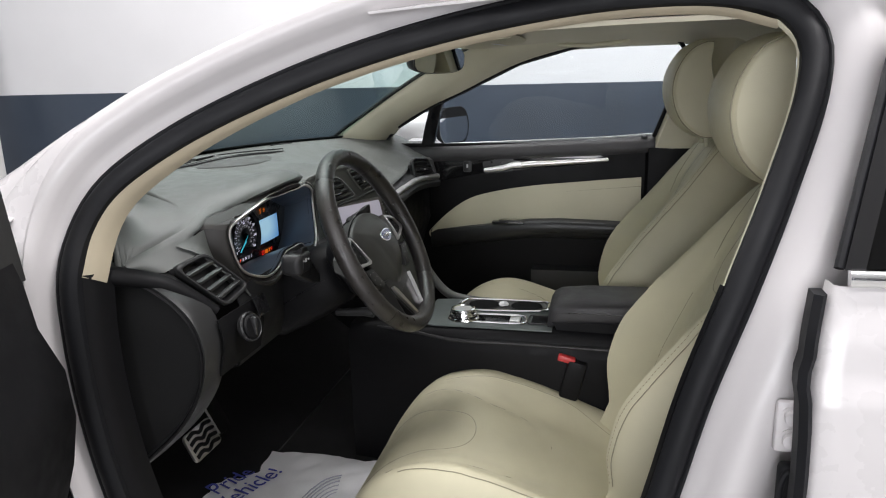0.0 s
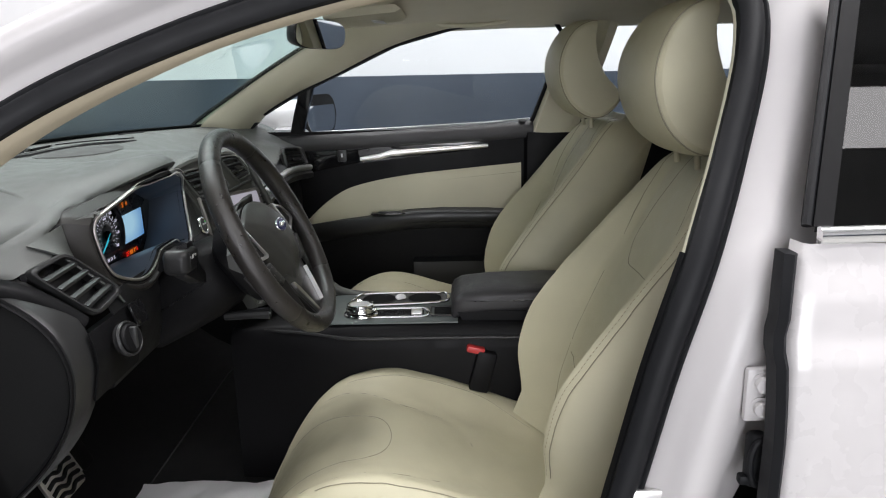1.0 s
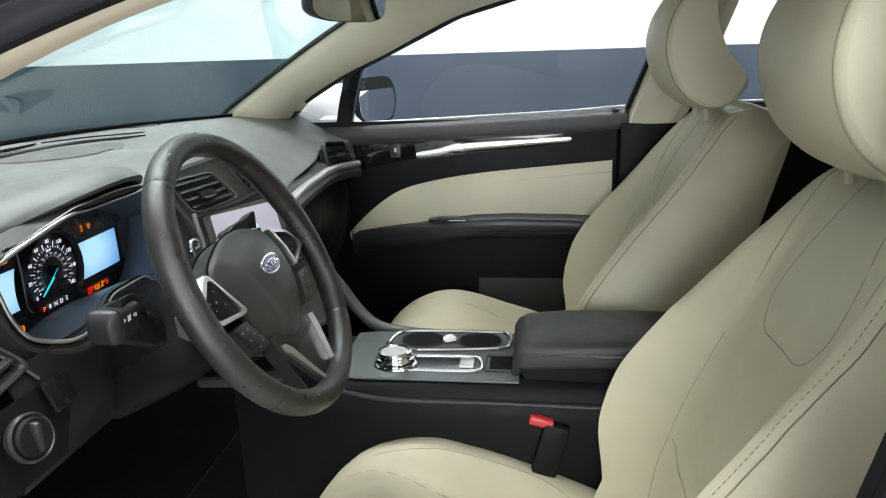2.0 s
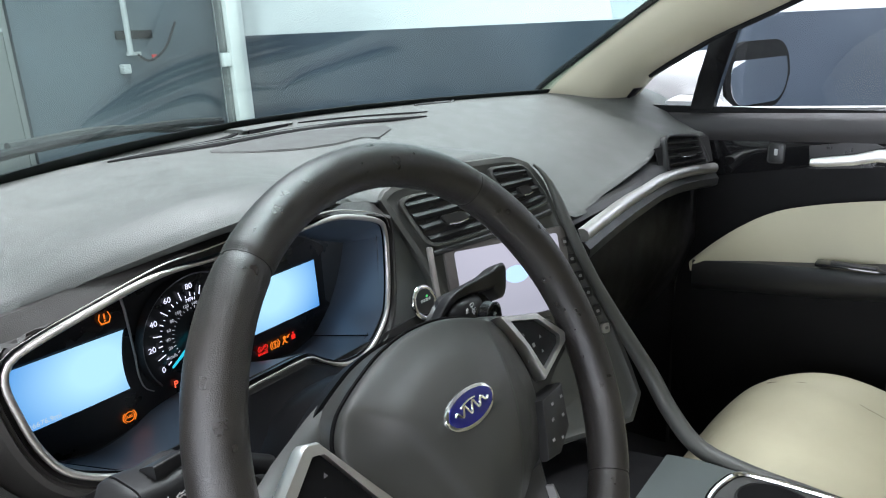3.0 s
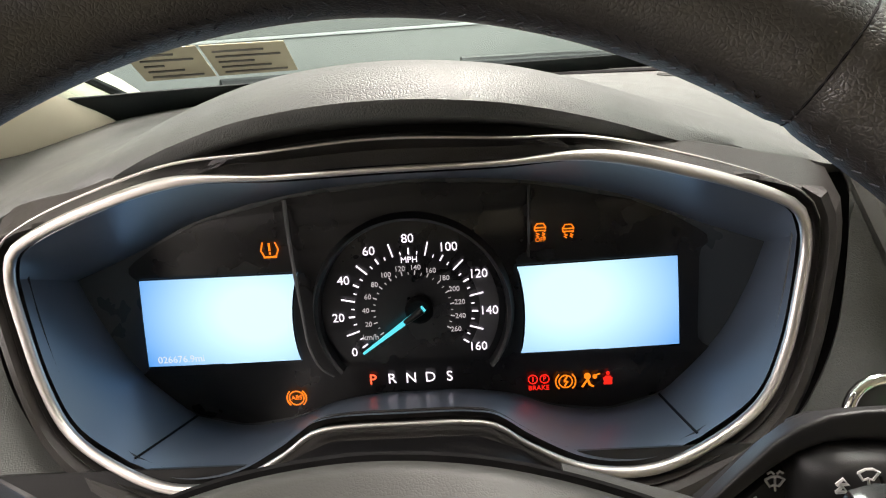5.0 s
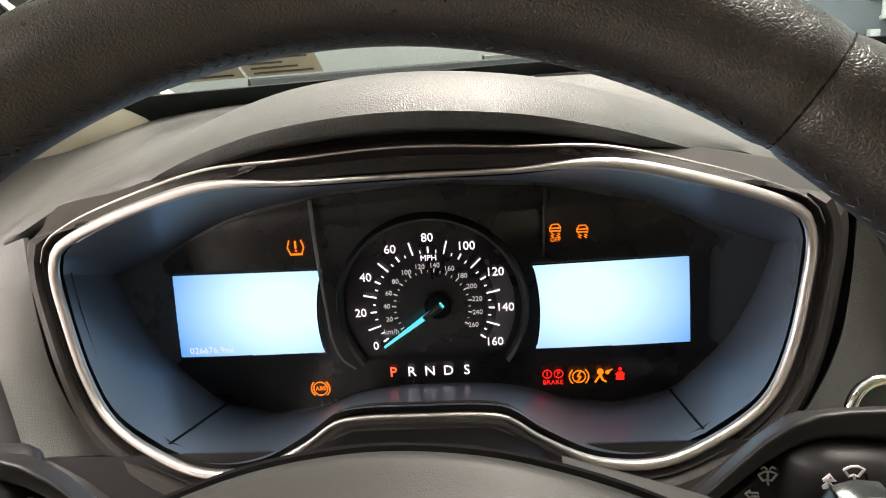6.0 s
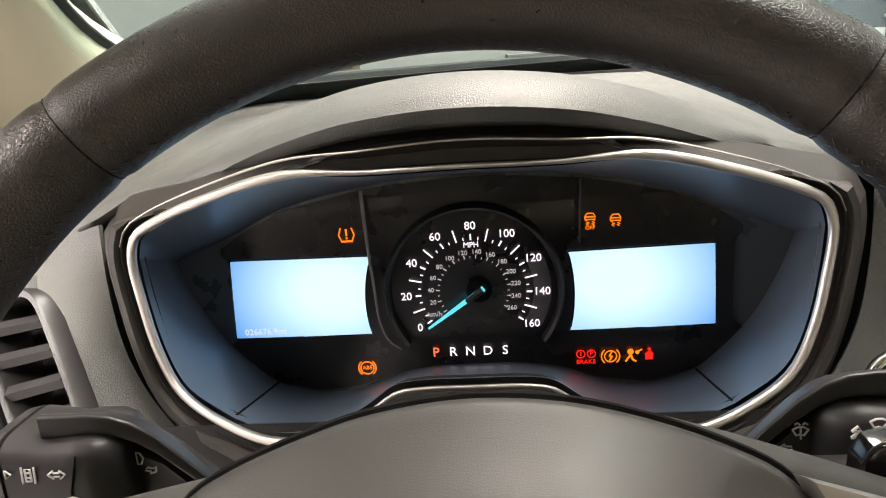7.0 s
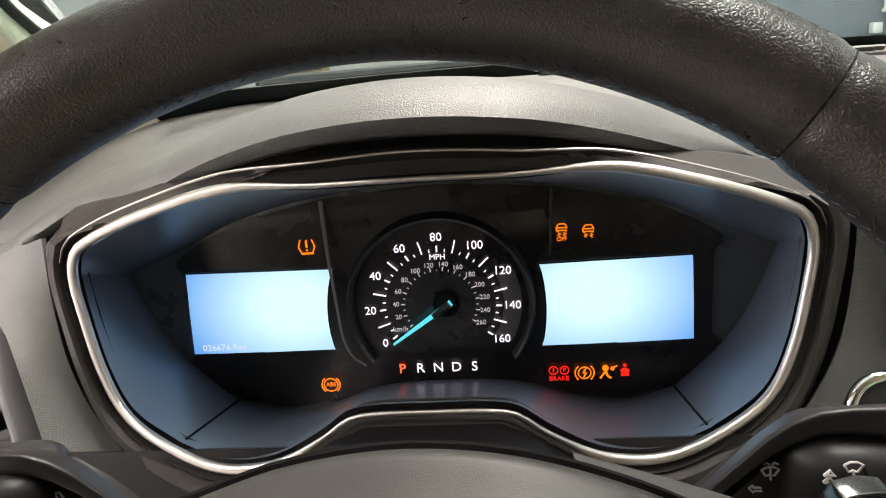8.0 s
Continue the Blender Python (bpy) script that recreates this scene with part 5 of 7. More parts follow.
part("face", merge(slab([(0, 0), (0.001, 0), (0, 0.001)], stack_pt(0, 0.9, -0.02), SU, SV, 0.001, 0), loft([[stack_pt(q[0], q[1], o) for q in grown(ed, d)] for d, o in ((0.004, -0.03), (0.004, -0.002), (0.002, 0.002), (-0.004, 0.003), (-0.007, 0.0), (-0.012, -0.002))])), STACK, stack, "grey vinyl face", 40)
part("frame_rail", tube(spline([stack_pt(x, z, 0.006) for x, z in ((0.060, 1.046), (0.068, 1.036), (0.0745, 1.018), (0.080, 0.974), (0.090, 0.91), (0.104, 0.85), (0.118, 0.80))] + [(0.124, 0.345, 0.755), (0.116, 0.312, 0.712), (0.104, 0.27, 0.680), (0.096, 0.20, 0.668), (0.094, 0.05, 0.664)], 60), [min(0.009, 0.002 + 0.0012 * i) + (0.006 * min(1.0, max(0, i - 16) / 14) if i < 52 else 0.006 * (59 - i) / 8) for i in range(60)], 12, False, 0.8), STACK, stack, "grey side rail sweeping to the console", 60)


def stack_vent(q0, slats, label):
    """A louvred outlet with corners q0 = tl, tr, br, bl on the face."""
    tl, tr, br, bl = (np.array(q) for q in q0)

    def P(a, b, o):
        q = (tl * (1 - a) + tr * a) * (1 - b) + (bl * (1 - a) + br * a) * b
        return stack_pt(q[0], q[1], o)
    rim = [(a * 0.5 + 0.5, b * 0.5 + 0.5) for a, b in [(math.copysign(abs(math.cos(t)) ** 0.35, math.cos(t)), math.copysign(abs(math.sin(t)) ** 0.35, math.sin(t))) for t in np.linspace(0, 2 * math.pi, 40, endpoint=False)]]
    body = part("vent", loft([[P(0.5 + (a - 0.5) * k, 0.5 + (b - 0.5) * k, o) for a, b in rim] for k, o in ((1.16, 0.0), (1.15, 0.006), (1.06, 0.007), (1.0, 0.001), (0.99, -0.001))], True, False), STACK, stack, label, 50)
    part("vent_back", loft([[P(a, b, o) for a, b in rim] for o in (-0.0005, 0.0005)]), FACE, body)
    for k in range(slats):
        b = (k + 0.5) / slats
        h_ = 0.62 / slats
        part("louvre", loft([[P(a, b + db, o) for db, o in ((-h_ * 0.55, 0.001), (-h_ * 0.40, 0.0045), (0.0, 0.0065), (h_ * 0.35, 0.004), (h_ * 0.5, 0.001))] for a in (0.02, 0.98)]), SATIN, body)
    part("vent_tab", loft([[P(0.5 + a, 0.58 + b, o) for a, b in rounded(0.34, 0.20, 0.06, 4)] for o in (0.004, 0.011, 0.012)]), SATIN, body, "vent tab")
    part("vent_tab_trim", tube([P(0.36, 0.68, 0.012), P(0.5, 0.70, 0.013), P(0.64, 0.68, 0.012)], 0.0011, 6), CHROME, body)
    return body


stack_vent([(-0.109, 1.026), (-0.032, 1.032), (-0.004, 0.980), (-0.090, 0.970)], 4, "louvred centre vent")
stack_vent([(0.004, 1.046), (0.048, 1.046), (0.066, 1.000), (0.026, 0.990)], 4, "louvred centre vent")
part("vent_lower_strip", tube([stack_pt(x, z, 0.004) for x, z in ((-0.092, 0.960), (0.0, 0.971), (0.064, 0.985))], 0.004, 8), SATIN, stack, "strip below the vents")
scr = part("screen_frame", slab(rounded(0.176, 0.112, 0.008, 4), stack_pt(-0.010, 0.912, 0.001), SU, SV, 0.005, 0.002), TAUPE, stack, "taupe grey screen frame")
part("screen", slab(rounded(0.150, 0.096, 0.004, 4), stack_pt(-0.010, 0.912, 0.0062), SU, SV, 0.001, 0), STACKSCREEN, scr, "lit pale grey screen")
part("frame_strip", slab(rounded(0.007, 0.128, 0.003, 3), stack_pt(-0.1035, 0.908, 0.002), SU, SV, 0.006, 0.002), TAUPE_PALE, stack, "pale strip beside the screen")
part("screen_mark", slab([(0.018 * math.cos(a), 0.011 * math.sin(a)) for a in np.linspace(0, 2 * math.pi, 28, endpoint=False)], stack_pt(-0.004, 0.918, 0.0075), SU, SV, 0.0006, 0), STACKLOGO, scr, "pale blue oval mark")
for k in range(6):
    kx = -0.066 + 0.027 * k
    part("button", slab(rounded(0.022, 0.012, 0.003, 3), stack_pt(kx, 0.838, 0.0), SU, SV, 0.005, 0.001), SATIN, stack, "black key")
    part("button_mark", slab(rounded(0.008, 0.003, 0.001, 2), stack_pt(kx, 0.838, 0.0052), SU, SV, 0.0004, 0), DIMPRINT, stack, "pale key print")
for k, (kx, kz) in enumerate(((0.078, 0.945), (0.081, 0.922), (0.085, 0.899), (0.089, 0.876), (0.094, 0.850), (0.099, 0.826))):
    part("side_key", slab(rounded(0.012, 0.014, 0.003, 3), stack_pt(kx - 0.008, kz, 0.001), SU, SV, 0.005, 0.0012), SILVER if k == 5 else SATIN, stack, "side key")
    part("button_mark", slab(rounded(0.005, 0.004, 0.001, 2), stack_pt(kx - 0.008, kz, 0.0062), SU, SV, 0.0004, 0), DIMPRINT, stack, "pale key print")
sb = part("start_button", lathe([(0.0, 0.006), (0.0145, 0.006), (0.0152, 0.004), (0.0152, 0)][::-1], (-0.1300, 0.5350, 0.9130), (-0.10, -0.95, 0.30), 32), SATIN, dash, "black engine start button with chrome ring")
part("button_ring", tube([(-0.130 + 0.0182 * math.cos(a), 0.531 + 0.0055 * math.sin(a), 0.913 + 0.0174 * math.sin(a)) for a in np.linspace(0, 2 * math.pi, 40, endpoint=False)], 0.0034, 12, True), CHROME, sb, "chrome ring", 80)
part("lettering", lettering("ENGINE", 0.0050, (-0.1306, 0.5275, 0.9170), (1, -0.05, 0), (0, 0.3, 0.95)), PRINT, sb, "", 0)
part("lettering", lettering("START", 0.0050, (-0.1306, 0.5290, 0.9105), (1, -0.05, 0), (0, 0.3, 0.95)), PRINT, sb, "", 0)
part("pilot_lamp", lathe([(0.0, 0.001), (0.0014, 0.001), (0.0014, 0)][::-1], (-0.1306, 0.5262, 0.9225), (-0.10, -0.95, 0.30), 10), GREEN, sb, "green pilot lamp")

# passenger side: silver strip, wedge recess, end vent
part("glovebox_face", thicken(loft([[(x, 0.505, 0.95), (x, 0.490, 0.925), (x, 0.475, 0.88), (x, 0.475, 0.78), (x, 0.52, 0.66), (x, 0.7, 0.62)] for x in np.linspace(0.10, 0.74, 16)], False, False), 0.004), PLASTIC, dash, "black glovebox face")
strip = spline([(0.118, 0.447, 0.942), (0.20, 0.456, 0.942), (0.28, 0.463, 0.943), (0.40, 0.472, 0.942), (0.50, 0.470, 0.945), (0.59, 0.456, 0.943), (0.672, 0.434, 0.937)], 40)
part("silver_strip", sweep(strip, [(-0.010, -0.004), (-0.009, 0.004), (-0.004, 0.009), (0.004, 0.009), (0.009, 0.004), (0.010, -0.004)], False, (0, -1, 0.35), True), SILVER, dash, "satin silver trim strip", 60)
part("strip_base", sweep([q + np.array((0, -0.002, -0.022)) for q in strip], [(-0.014, -0.004), (-0.012, 0.004), (0.0, 0.010), (0.012, 0.004), (0.014, -0.004)], False, (0, -1, 0.35), True), SATIN, dash, "grey lower lip")
part("wedge_recess", thicken(loft([[(x, smooth_interp(x, DX, CY) + 0.006, smooth_interp(x, DX, CZ) - 0.004), (x, smooth_interp(x, DX, CY) + 0.016, smooth_interp(x, DX, CZ) - 0.010), (x, 0.482, 0.955), (x, 0.474, 0.946)] for x in np.linspace(0.13, 0.535, 16)], False, False), 0.002), SATIN, dash, "dark wedge recess above the strip", 30)
part("vent_mount", thicken(loft([[(x, smooth_interp(x, DX, CY) + 0.008, smooth_interp(x, DX, CZ) - 0.004), (x, y - 0.002, 0.995), (x, y - 0.014, 0.946)] for x, y in ((0.515, 0.498), (0.56, 0.494), (0.62, 0.480), (0.69, 0.456))], False, False), 0.002), SATIN, dash, "black vent mount", 30)
corner_vent(dash, ((0.553, 0.496, 1.013), (0.651, 0.464, 1.002), (0.660, 0.440, 0.948), (0.529, 0.477, 0.951)), 4, "slatted air vent at the dash end")

# ---------------------------------------------------------------- steering wheel
WC = np.array((-0.360, 0.318, 0.949))
WV = np.array((0, math.sin(radians(26.5)), math.cos(radians(26.5))))
WU = np.array((1.0, 0, 0))
WW = np.cross(WU, WV)


def wpt(u, v, w=0.0):
    q = WC + WU * u + WV * v + WW * w
    return (float(q[0]), float(q[1]), float(q[2]))


wheel = thing("steering_wheel", tuple(WC), "black leather steering wheel with silver spoke trim, worn", "steering wheel")
RR, RB, RW = 0.1960, 0.0172, 0.0190


def rim_pt(a, b, lift=0.0):
    """a round the wheel from its top, b round the rim."""
    grip = 1 + 0.05 * math.exp(-((math.degrees(a) % 360 - 62) / 18) ** 2) + 0.05 * math.exp(-((math.degrees(a) % 360 - 298) / 18) ** 2)
    grip -= sum(0.055 * math.exp(-(((math.degrees(a) - j_ + 180) % 360 - 180) / 0.9) ** 2) for j_ in (38, -38, 132, -132))
    r = RR + (RB * grip + lift) * math.cos(b)
    return wpt(r * math.sin(a), r * math.cos(a), (RW * grip + lift) * math.sin(b))


part("rim", loft([[rim_pt(a, b) for b in np.linspace(0, 2 * math.pi, 26, endpoint=False)] for a in np.linspace(0, 2 * math.pi, 480, endpoint=False)], True, False, True), WHEEL, wheel, "worn black leather rim", 80)
for a in (38, -38, 132, -132):
    part("rim_seam", tube([rim_pt(radians(a), b, -0.0001) for b in np.linspace(0, 2 * math.pi, 40, endpoint=False)], 0.0004, 5, True), DEEP, wheel, "sewn joint in the rim leather")
st = []
for k in range(230):
    a = 2 * math.pi * k / 230
    for b0 in (2.98, 3.30):
        p0, p1 = rim_pt(a, b0, 0.0001), rim_pt(a + 0.010, b0 + 0.10 * (1 if b0 < 3.1 else -1), 0.0002)
        st.append((p0, p1))
bmst = bmesh.new()
for p0, p1 in st:
    p0, p1 = np.array(p0), np.array(p1)
    d = (p1 - p0) / np.linalg.norm(p1 - p0)
    s1 = np.cross(d, WW) * 0.00028
    s2 = np.cross(d, s1)
    vs = [[bmst.verts.new(tuple(q + o)) for o in (s1, s2, -s1, -s2)] for q in (p0, p1)]
    for j in range(4):
        bmst.faces.new((vs[0][j], vs[0][(j + 1) % 4], vs[1][(j + 1) % 4], vs[1][j]))
    bmst.faces.new(vs[0])
    bmst.faces.new(vs[1])
tagged(part("stitching", bmst, mat("grey_stitch", (0.055, 0.058, 0.070), 0.8, wear=0.1), wheel, "grey cross stitching", 0), kind="stuff")
# airbag cover, a softly domed shield
HO_R = [(0.0, 0.0665), (0.03, 0.0650), (0.055, 0.0595), (0.081, 0.0500), (0.096, 0.0415), (0.108, 0.026), (0.113, 0.006), (0.116, -0.016), (0.111, -0.042), (0.092, -0.072), (0.062, -0.098), (0.036, -0.110), (0.0, -0.115)]
HO_L = [(0.030, 0.0625), (0.050, 0.0565), (0.075, 0.0465), (0.089, 0.038), (0.099, 0.024), (0.100, 0.008), (0.090, -0.020), (0.074, -0.055), (0.058, -0.088), (0.036, -0.108)]
ho = spline(HO_R + [(-x, z) for x, z in HO_L[::-1]], 140, True)
HS = (1.0, 0.99, 0.97, 0.90, 0.82, 0.64, 0.42, 0.2, 0.0)
HW = (-0.0185, -0.0150, -0.0125, -0.0080, -0.0030, 0.0085, 0.017, 0.021, 0.0215)


def cover(x, z, s):
    """Height of the cover's face: a dome that drops a little outside two sweeping creases."""
    w = smooth_interp(1 - s, [1 - q for q in HS], HW)
    d = abs(x) - smooth_interp(z, [-0.10, -0.06, -0.02, 0.018, 0.040, 0.06], [0.018, 0.034, 0.050, 0.066, 0.082, 0.10])
    return w - (0.0045 / (1 + math.exp(-d / 0.0022)) + 0.0012 * math.exp(-(d / 0.004) ** 2)) * max(0.0, 1 - s ** 5)


hub_rings = [[wpt(q[0] * s, (q[1] + 0.015) * s - 0.015, w) for q in ho] for s, w in ((0.93, -0.075), (0.97, -0.040), (1.0, -0.024))]
for s in (1.0, 0.996, 0.99, 0.98, 0.97, 0.945, *np.linspace(0.92, 0.04, 40)):
    hub_rings.append([wpt(q[0] * s, (q[1] + 0.015) * s - 0.015, cover(q[0] * s, (q[1] + 0.015) * s - 0.015, s)) for q in ho])
part("airbag_cover", loft(hub_rings), HUB, wheel, "soft black airbag cover with two sweeping creases", 70)
part("cover_joint", tube([wpt(q[0] * 1.008, (q[1] + 0.015) * 1.008 - 0.015, -0.0225) for q in ho], 0.0016, 6, True), DEEP, wheel, "dark joint round the airbag cover")


def ell(a, b, n=40):
    return [(a * math.cos(t), b * math.sin(t)) for t in np.linspace(0, 2 * math.pi, n, endpoint=False)]


bdg = part("badge", slab(ell(0.029, 0.0135), wpt(-0.009, 0.004, 0.0195), WU, WV, 0.003, 0.001), CHROME, wheel, "oval badge with chrome rim")
part("badge_field", slab(ell(0.0262, 0.0110), wpt(-0.009, 0.004, 0.0226), WU, WV, 0.0006, 0), BLUEBADGE, bdg, "deep blue enamel")
scrip = [tube([wpt(-0.009 + x, 0.004 + 0.0042 * math.sin(x * 620) * (1 - abs(x) / 0.03), 0.0234) for x in np.linspace(-0.020, 0.020, 60)], 0.0010, 6), tube([wpt(-0.009 + x, 0.004 + 0.0055 - 16 * x * x, 0.0234) for x in np.linspace(-0.012, 0.006, 16)], 0.0008, 6)]
part("badge_mark", merge(*scrip), CHROME, bdg, "plain pale flourish")
# spokes
TRIM_OUT = {-1: [(0.119, 0.037), (0.129, 0.040), (0.171, 0.010), (0.158, -0.024), (0.086, -0.033), (0.078, -0.029)], 1: [(0.0975, 0.0420), (0.150, 0.027), (0.181, -0.004), (0.176, -0.011), (0.122, -0.028), (0.1155, 0.006)]}
TRIM_IN0 = {-1: [(0.118, 0.024), (0.126, 0.027), (0.156, 0.004), (0.147, -0.0145), (0.100, -0.0225), (0.096, -0.020)], 1: [(0.115, 0.0295), (0.146, 0.019), (0.164, -0.002), (0.159, -0.008), (0.130, -0.017), (0.123, 0.007)]}
TRIM_INN = {k_: [(a * 0.68 + c * 0.32, b * 0.68 + d * 0.32) for (a, b), (c, d) in zip(TRIM_IN0[k_], TRIM_OUT[k_])] for k_ in (-1, 1)}
SPOKE = {1: ((0.055, 0.0620, -0.085, -0.030), (0.085, 0.0535, -0.080, -0.027), (0.110, 0.0455, -0.066, -0.024), (0.135, 0.0370, -0.050, -0.021), (0.160, 0.026, -0.036, -0.018), (0.186, 0.014, -0.026, -0.016)),
         -1: ((0.055, 0.050, -0.085, -0.050), (0.085, 0.043, -0.080, -0.044), (0.110, 0.038, -0.066, -0.034), (0.135, 0.033, -0.050, -0.024), (0.160, 0.024, -0.036, -0.018), (0.186, 0.014, -0.026, -0.016))}
for sg in (-1, 1):
    sp = [[wpt(sg * x, z, w) for x, z, w in ((xx, zt, ww - 0.016), (xx, zt - 0.003, ww - 0.006), (xx, zt - 0.010, ww), (xx, zb + 0.006, ww), (xx, zb, ww - 0.008), (xx, (zt + zb) / 2, ww - 0.024))] for xx, zt, zb, ww in SPOKE[sg]]
    spoke = part("spoke", loft(sp), HUB, wheel, "soft black spoke", 50)
    OUT, INN = TRIM_OUT[sg], TRIM_INN[sg]
    trim = [[wpt(sg * q[0], q[1], w) for q in poly(OUT, 60)] for w in (-0.017, -0.0075)] + [[wpt(sg * q[0], q[1], w) for q in poly([(a * 0.85 + c * 0.15, b * 0.85 + d * 0.15) for (a, b), (c, d) in zip(OUT, INN)], 60)] for w in (-0.0055,)] + [[wpt(sg * q[0], q[1], w) for q in poly(INN, 60)] for w in (-0.0055, -0.016)]
    part("trim_frame", loft(trim, True, False), SILVER, spoke, "satin silver frame round the keys", 40)
    part("key_pad", slab([(sg * q[0], q[1]) for q in (INN if sg < 0 else INN[::-1])], wpt(0, 0, -0.030), WU, WV, 0.021, 0.0015), PLASTIC, spoke, "black key pad")
    marks = [rbox((0, 0, 0), (0.0035, 0.0035, 0.0006), 0)]
    bmesh.ops.transform(marks[0], matrix=Matrix.Translation(wpt(sg * 0.130, 0.003, -0.0085)) @ Matrix((WU, WV, WW)).transposed().to_4x4(), verts=marks[0].verts)
    for dx, dz in ((0.014, 0.003), (-0.008, 0.013), (0.009, -0.009), (-0.016, -0.009)):
        c = (sg * (0.130 + dx), 0.003 + dz)
        marks.append(slab([(0.0018, -0.0012), (0, 0.0018), (-0.0018, -0.0012)], wpt(c[0], c[1], -0.0088), WU, WV, 0.0004, 0))
    part("key_print", merge(*marks), DIMPRINT, spoke, "pale key symbols", 0)
    kb = part("key_block", slab([(sg * x, z) for x, z in ([(0.102, -0.039), (0.139, -0.038), (0.124, -0.073), (0.098, -0.086), (0.078, -0.083)] if sg < 0 else [(0.078, -0.083), (0.098, -0.086), (0.124, -0.073), (0.139, -0.038), (0.102, -0.039)])], wpt(0, 0, -0.046), WU, WV, 0.044, 0.003), SATIN, spoke, "lower key block")
    pm = []
    for x, z in ((0.112, -0.047), (0.128, -0.047), (0.104, -0.058), (0.120, -0.061), (0.094, -0.072), (0.107, -0.076)):
        pm.append(slab([(sg * x - 0.0018, z - 0.0012), (sg * x + 0.0018, z - 0.0012), (sg * x + 0.0018, z + 0.0012), (sg * x - 0.0018, z + 0.0012)], wpt(0, 0, -0.0018), WU, WV, 0.0003, 0))
    part("key_print", merge(*pm), DIMPRINT, spoke, "pale key symbols", 0)
# lower double spoke with silver blades
low = part("lower_spoke", loft([[wpt(x * k, z, w) for x, w in ((-1, -0.018), (-0.8, -0.006), (0.8, -0.006), (1, -0.018), (0, -0.03))] for k, z in ((0.088, -0.080), (0.078, -0.12), (0.074, -0.165), (0.082, -0.190))]), SATIN, wheel, "black lower spoke")
for rows_b in ([(-0.0580, 0.003, -0.098), (-0.0560, 0.013, -0.110), (-0.0430, 0.012, -0.130), (-0.0230, 0.009, -0.158), (-0.0060, 0.007, -0.181)], [(0.0680, -0.003, -0.098), (0.0690, -0.007, -0.118), (0.0640, -0.007, -0.148), (0.0560, -0.006, -0.178)]):
    part("blade", loft([[wpt(x, z, w) for x, w in ((a, -0.012), (a + b * 0.1, 0.0005), (a + b, 0.002), (a + b * 1.1, -0.012))] for a, b, z in rows_b]), SILVER, low, "satin silver blade", 30)
part("blade", loft([[wpt(x, z0 + dz, w) for dz, w in ((-0.003, -0.012), (-0.003, 0.0015), (0.003, 0.0015), (0.003, -0.012))] for x, z0 in ((-0.006, -0.1805), (0.012, -0.1825), (0.035, -0.182), (0.055, -0.1775))]), SILVER, low, "satin silver blade")
# black plate on the solid spoke paints in a shaded opening
part("spoke_window", slab([(-0.050, -0.172), (-0.058, -0.140), (-0.062, -0.118), (-0.018, -0.180)][::-1], wpt(0, 0, -0.0075), WU, WV, 0.002, 0.0005), DEEP, low, "black plate for the shaded opening beside the blade")
part("spoke_window", slab([(0.002, -0.178), (-0.030, -0.128), (0.0, -0.118), (0.058, -0.112), (0.049, -0.175)][::-1], wpt(0, 0, -0.0075), WU, WV, 0.002, 0.0005), SATIN, low, "black web between the blades")
part("back_shell", loft([[wpt(q[0] * s, (q[1] + 0.02) * s - 0.02, w) for q in ho] for s, w in ((0.99, -0.055), (0.92, -0.085), (0.72, -0.10))]), PLASTIC, wheel, "black back shell")

# column with stalks
col = thing("steering_column", (CX, 0.42, 0.90), "black steering column shroud", "steering column")
cr = []
for d, rx, rz, zc in ((0.10, 0.066, 0.058, 0.0), (0.125, 0.082, 0.070, -0.002), (0.17, 0.085, 0.074, -0.004), (0.24, 0.08, 0.07, -0.01), (0.30, 0.075, 0.065, -0.015)):
    cr.append([wpt(rx * math.copysign(abs(math.cos(a)) ** 0.75, math.cos(a)), zc + rz * math.copysign(abs(math.sin(a)) ** 0.8, math.sin(a)) - 0.02, -d) for a in np.linspace(0, 2 * math.pi, 40, endpoint=False)])
part("shroud", loft(cr), PLASTIC, col, "black column shroud", 60)
part("shroud_seam", tube([wpt(-0.083, -0.02, -0.12), wpt(-0.086, -0.022, -0.17), wpt(-0.082, -0.03, -0.25)], 0.001, 5), FACE, col)
part("tilt_lever", tube([wpt(-0.03, -0.10, -0.16), wpt(-0.03, -0.125, -0.10), wpt(-0.03, -0.135, -0.08)], [0.008, 0.010, 0.012], 10), SATIN, col, "column lever")


def boxy(a, k=0.5):
    return math.copysign(abs(math.cos(a)) ** k, math.cos(a)), math.copysign(abs(math.sin(a)) ** k, math.sin(a))


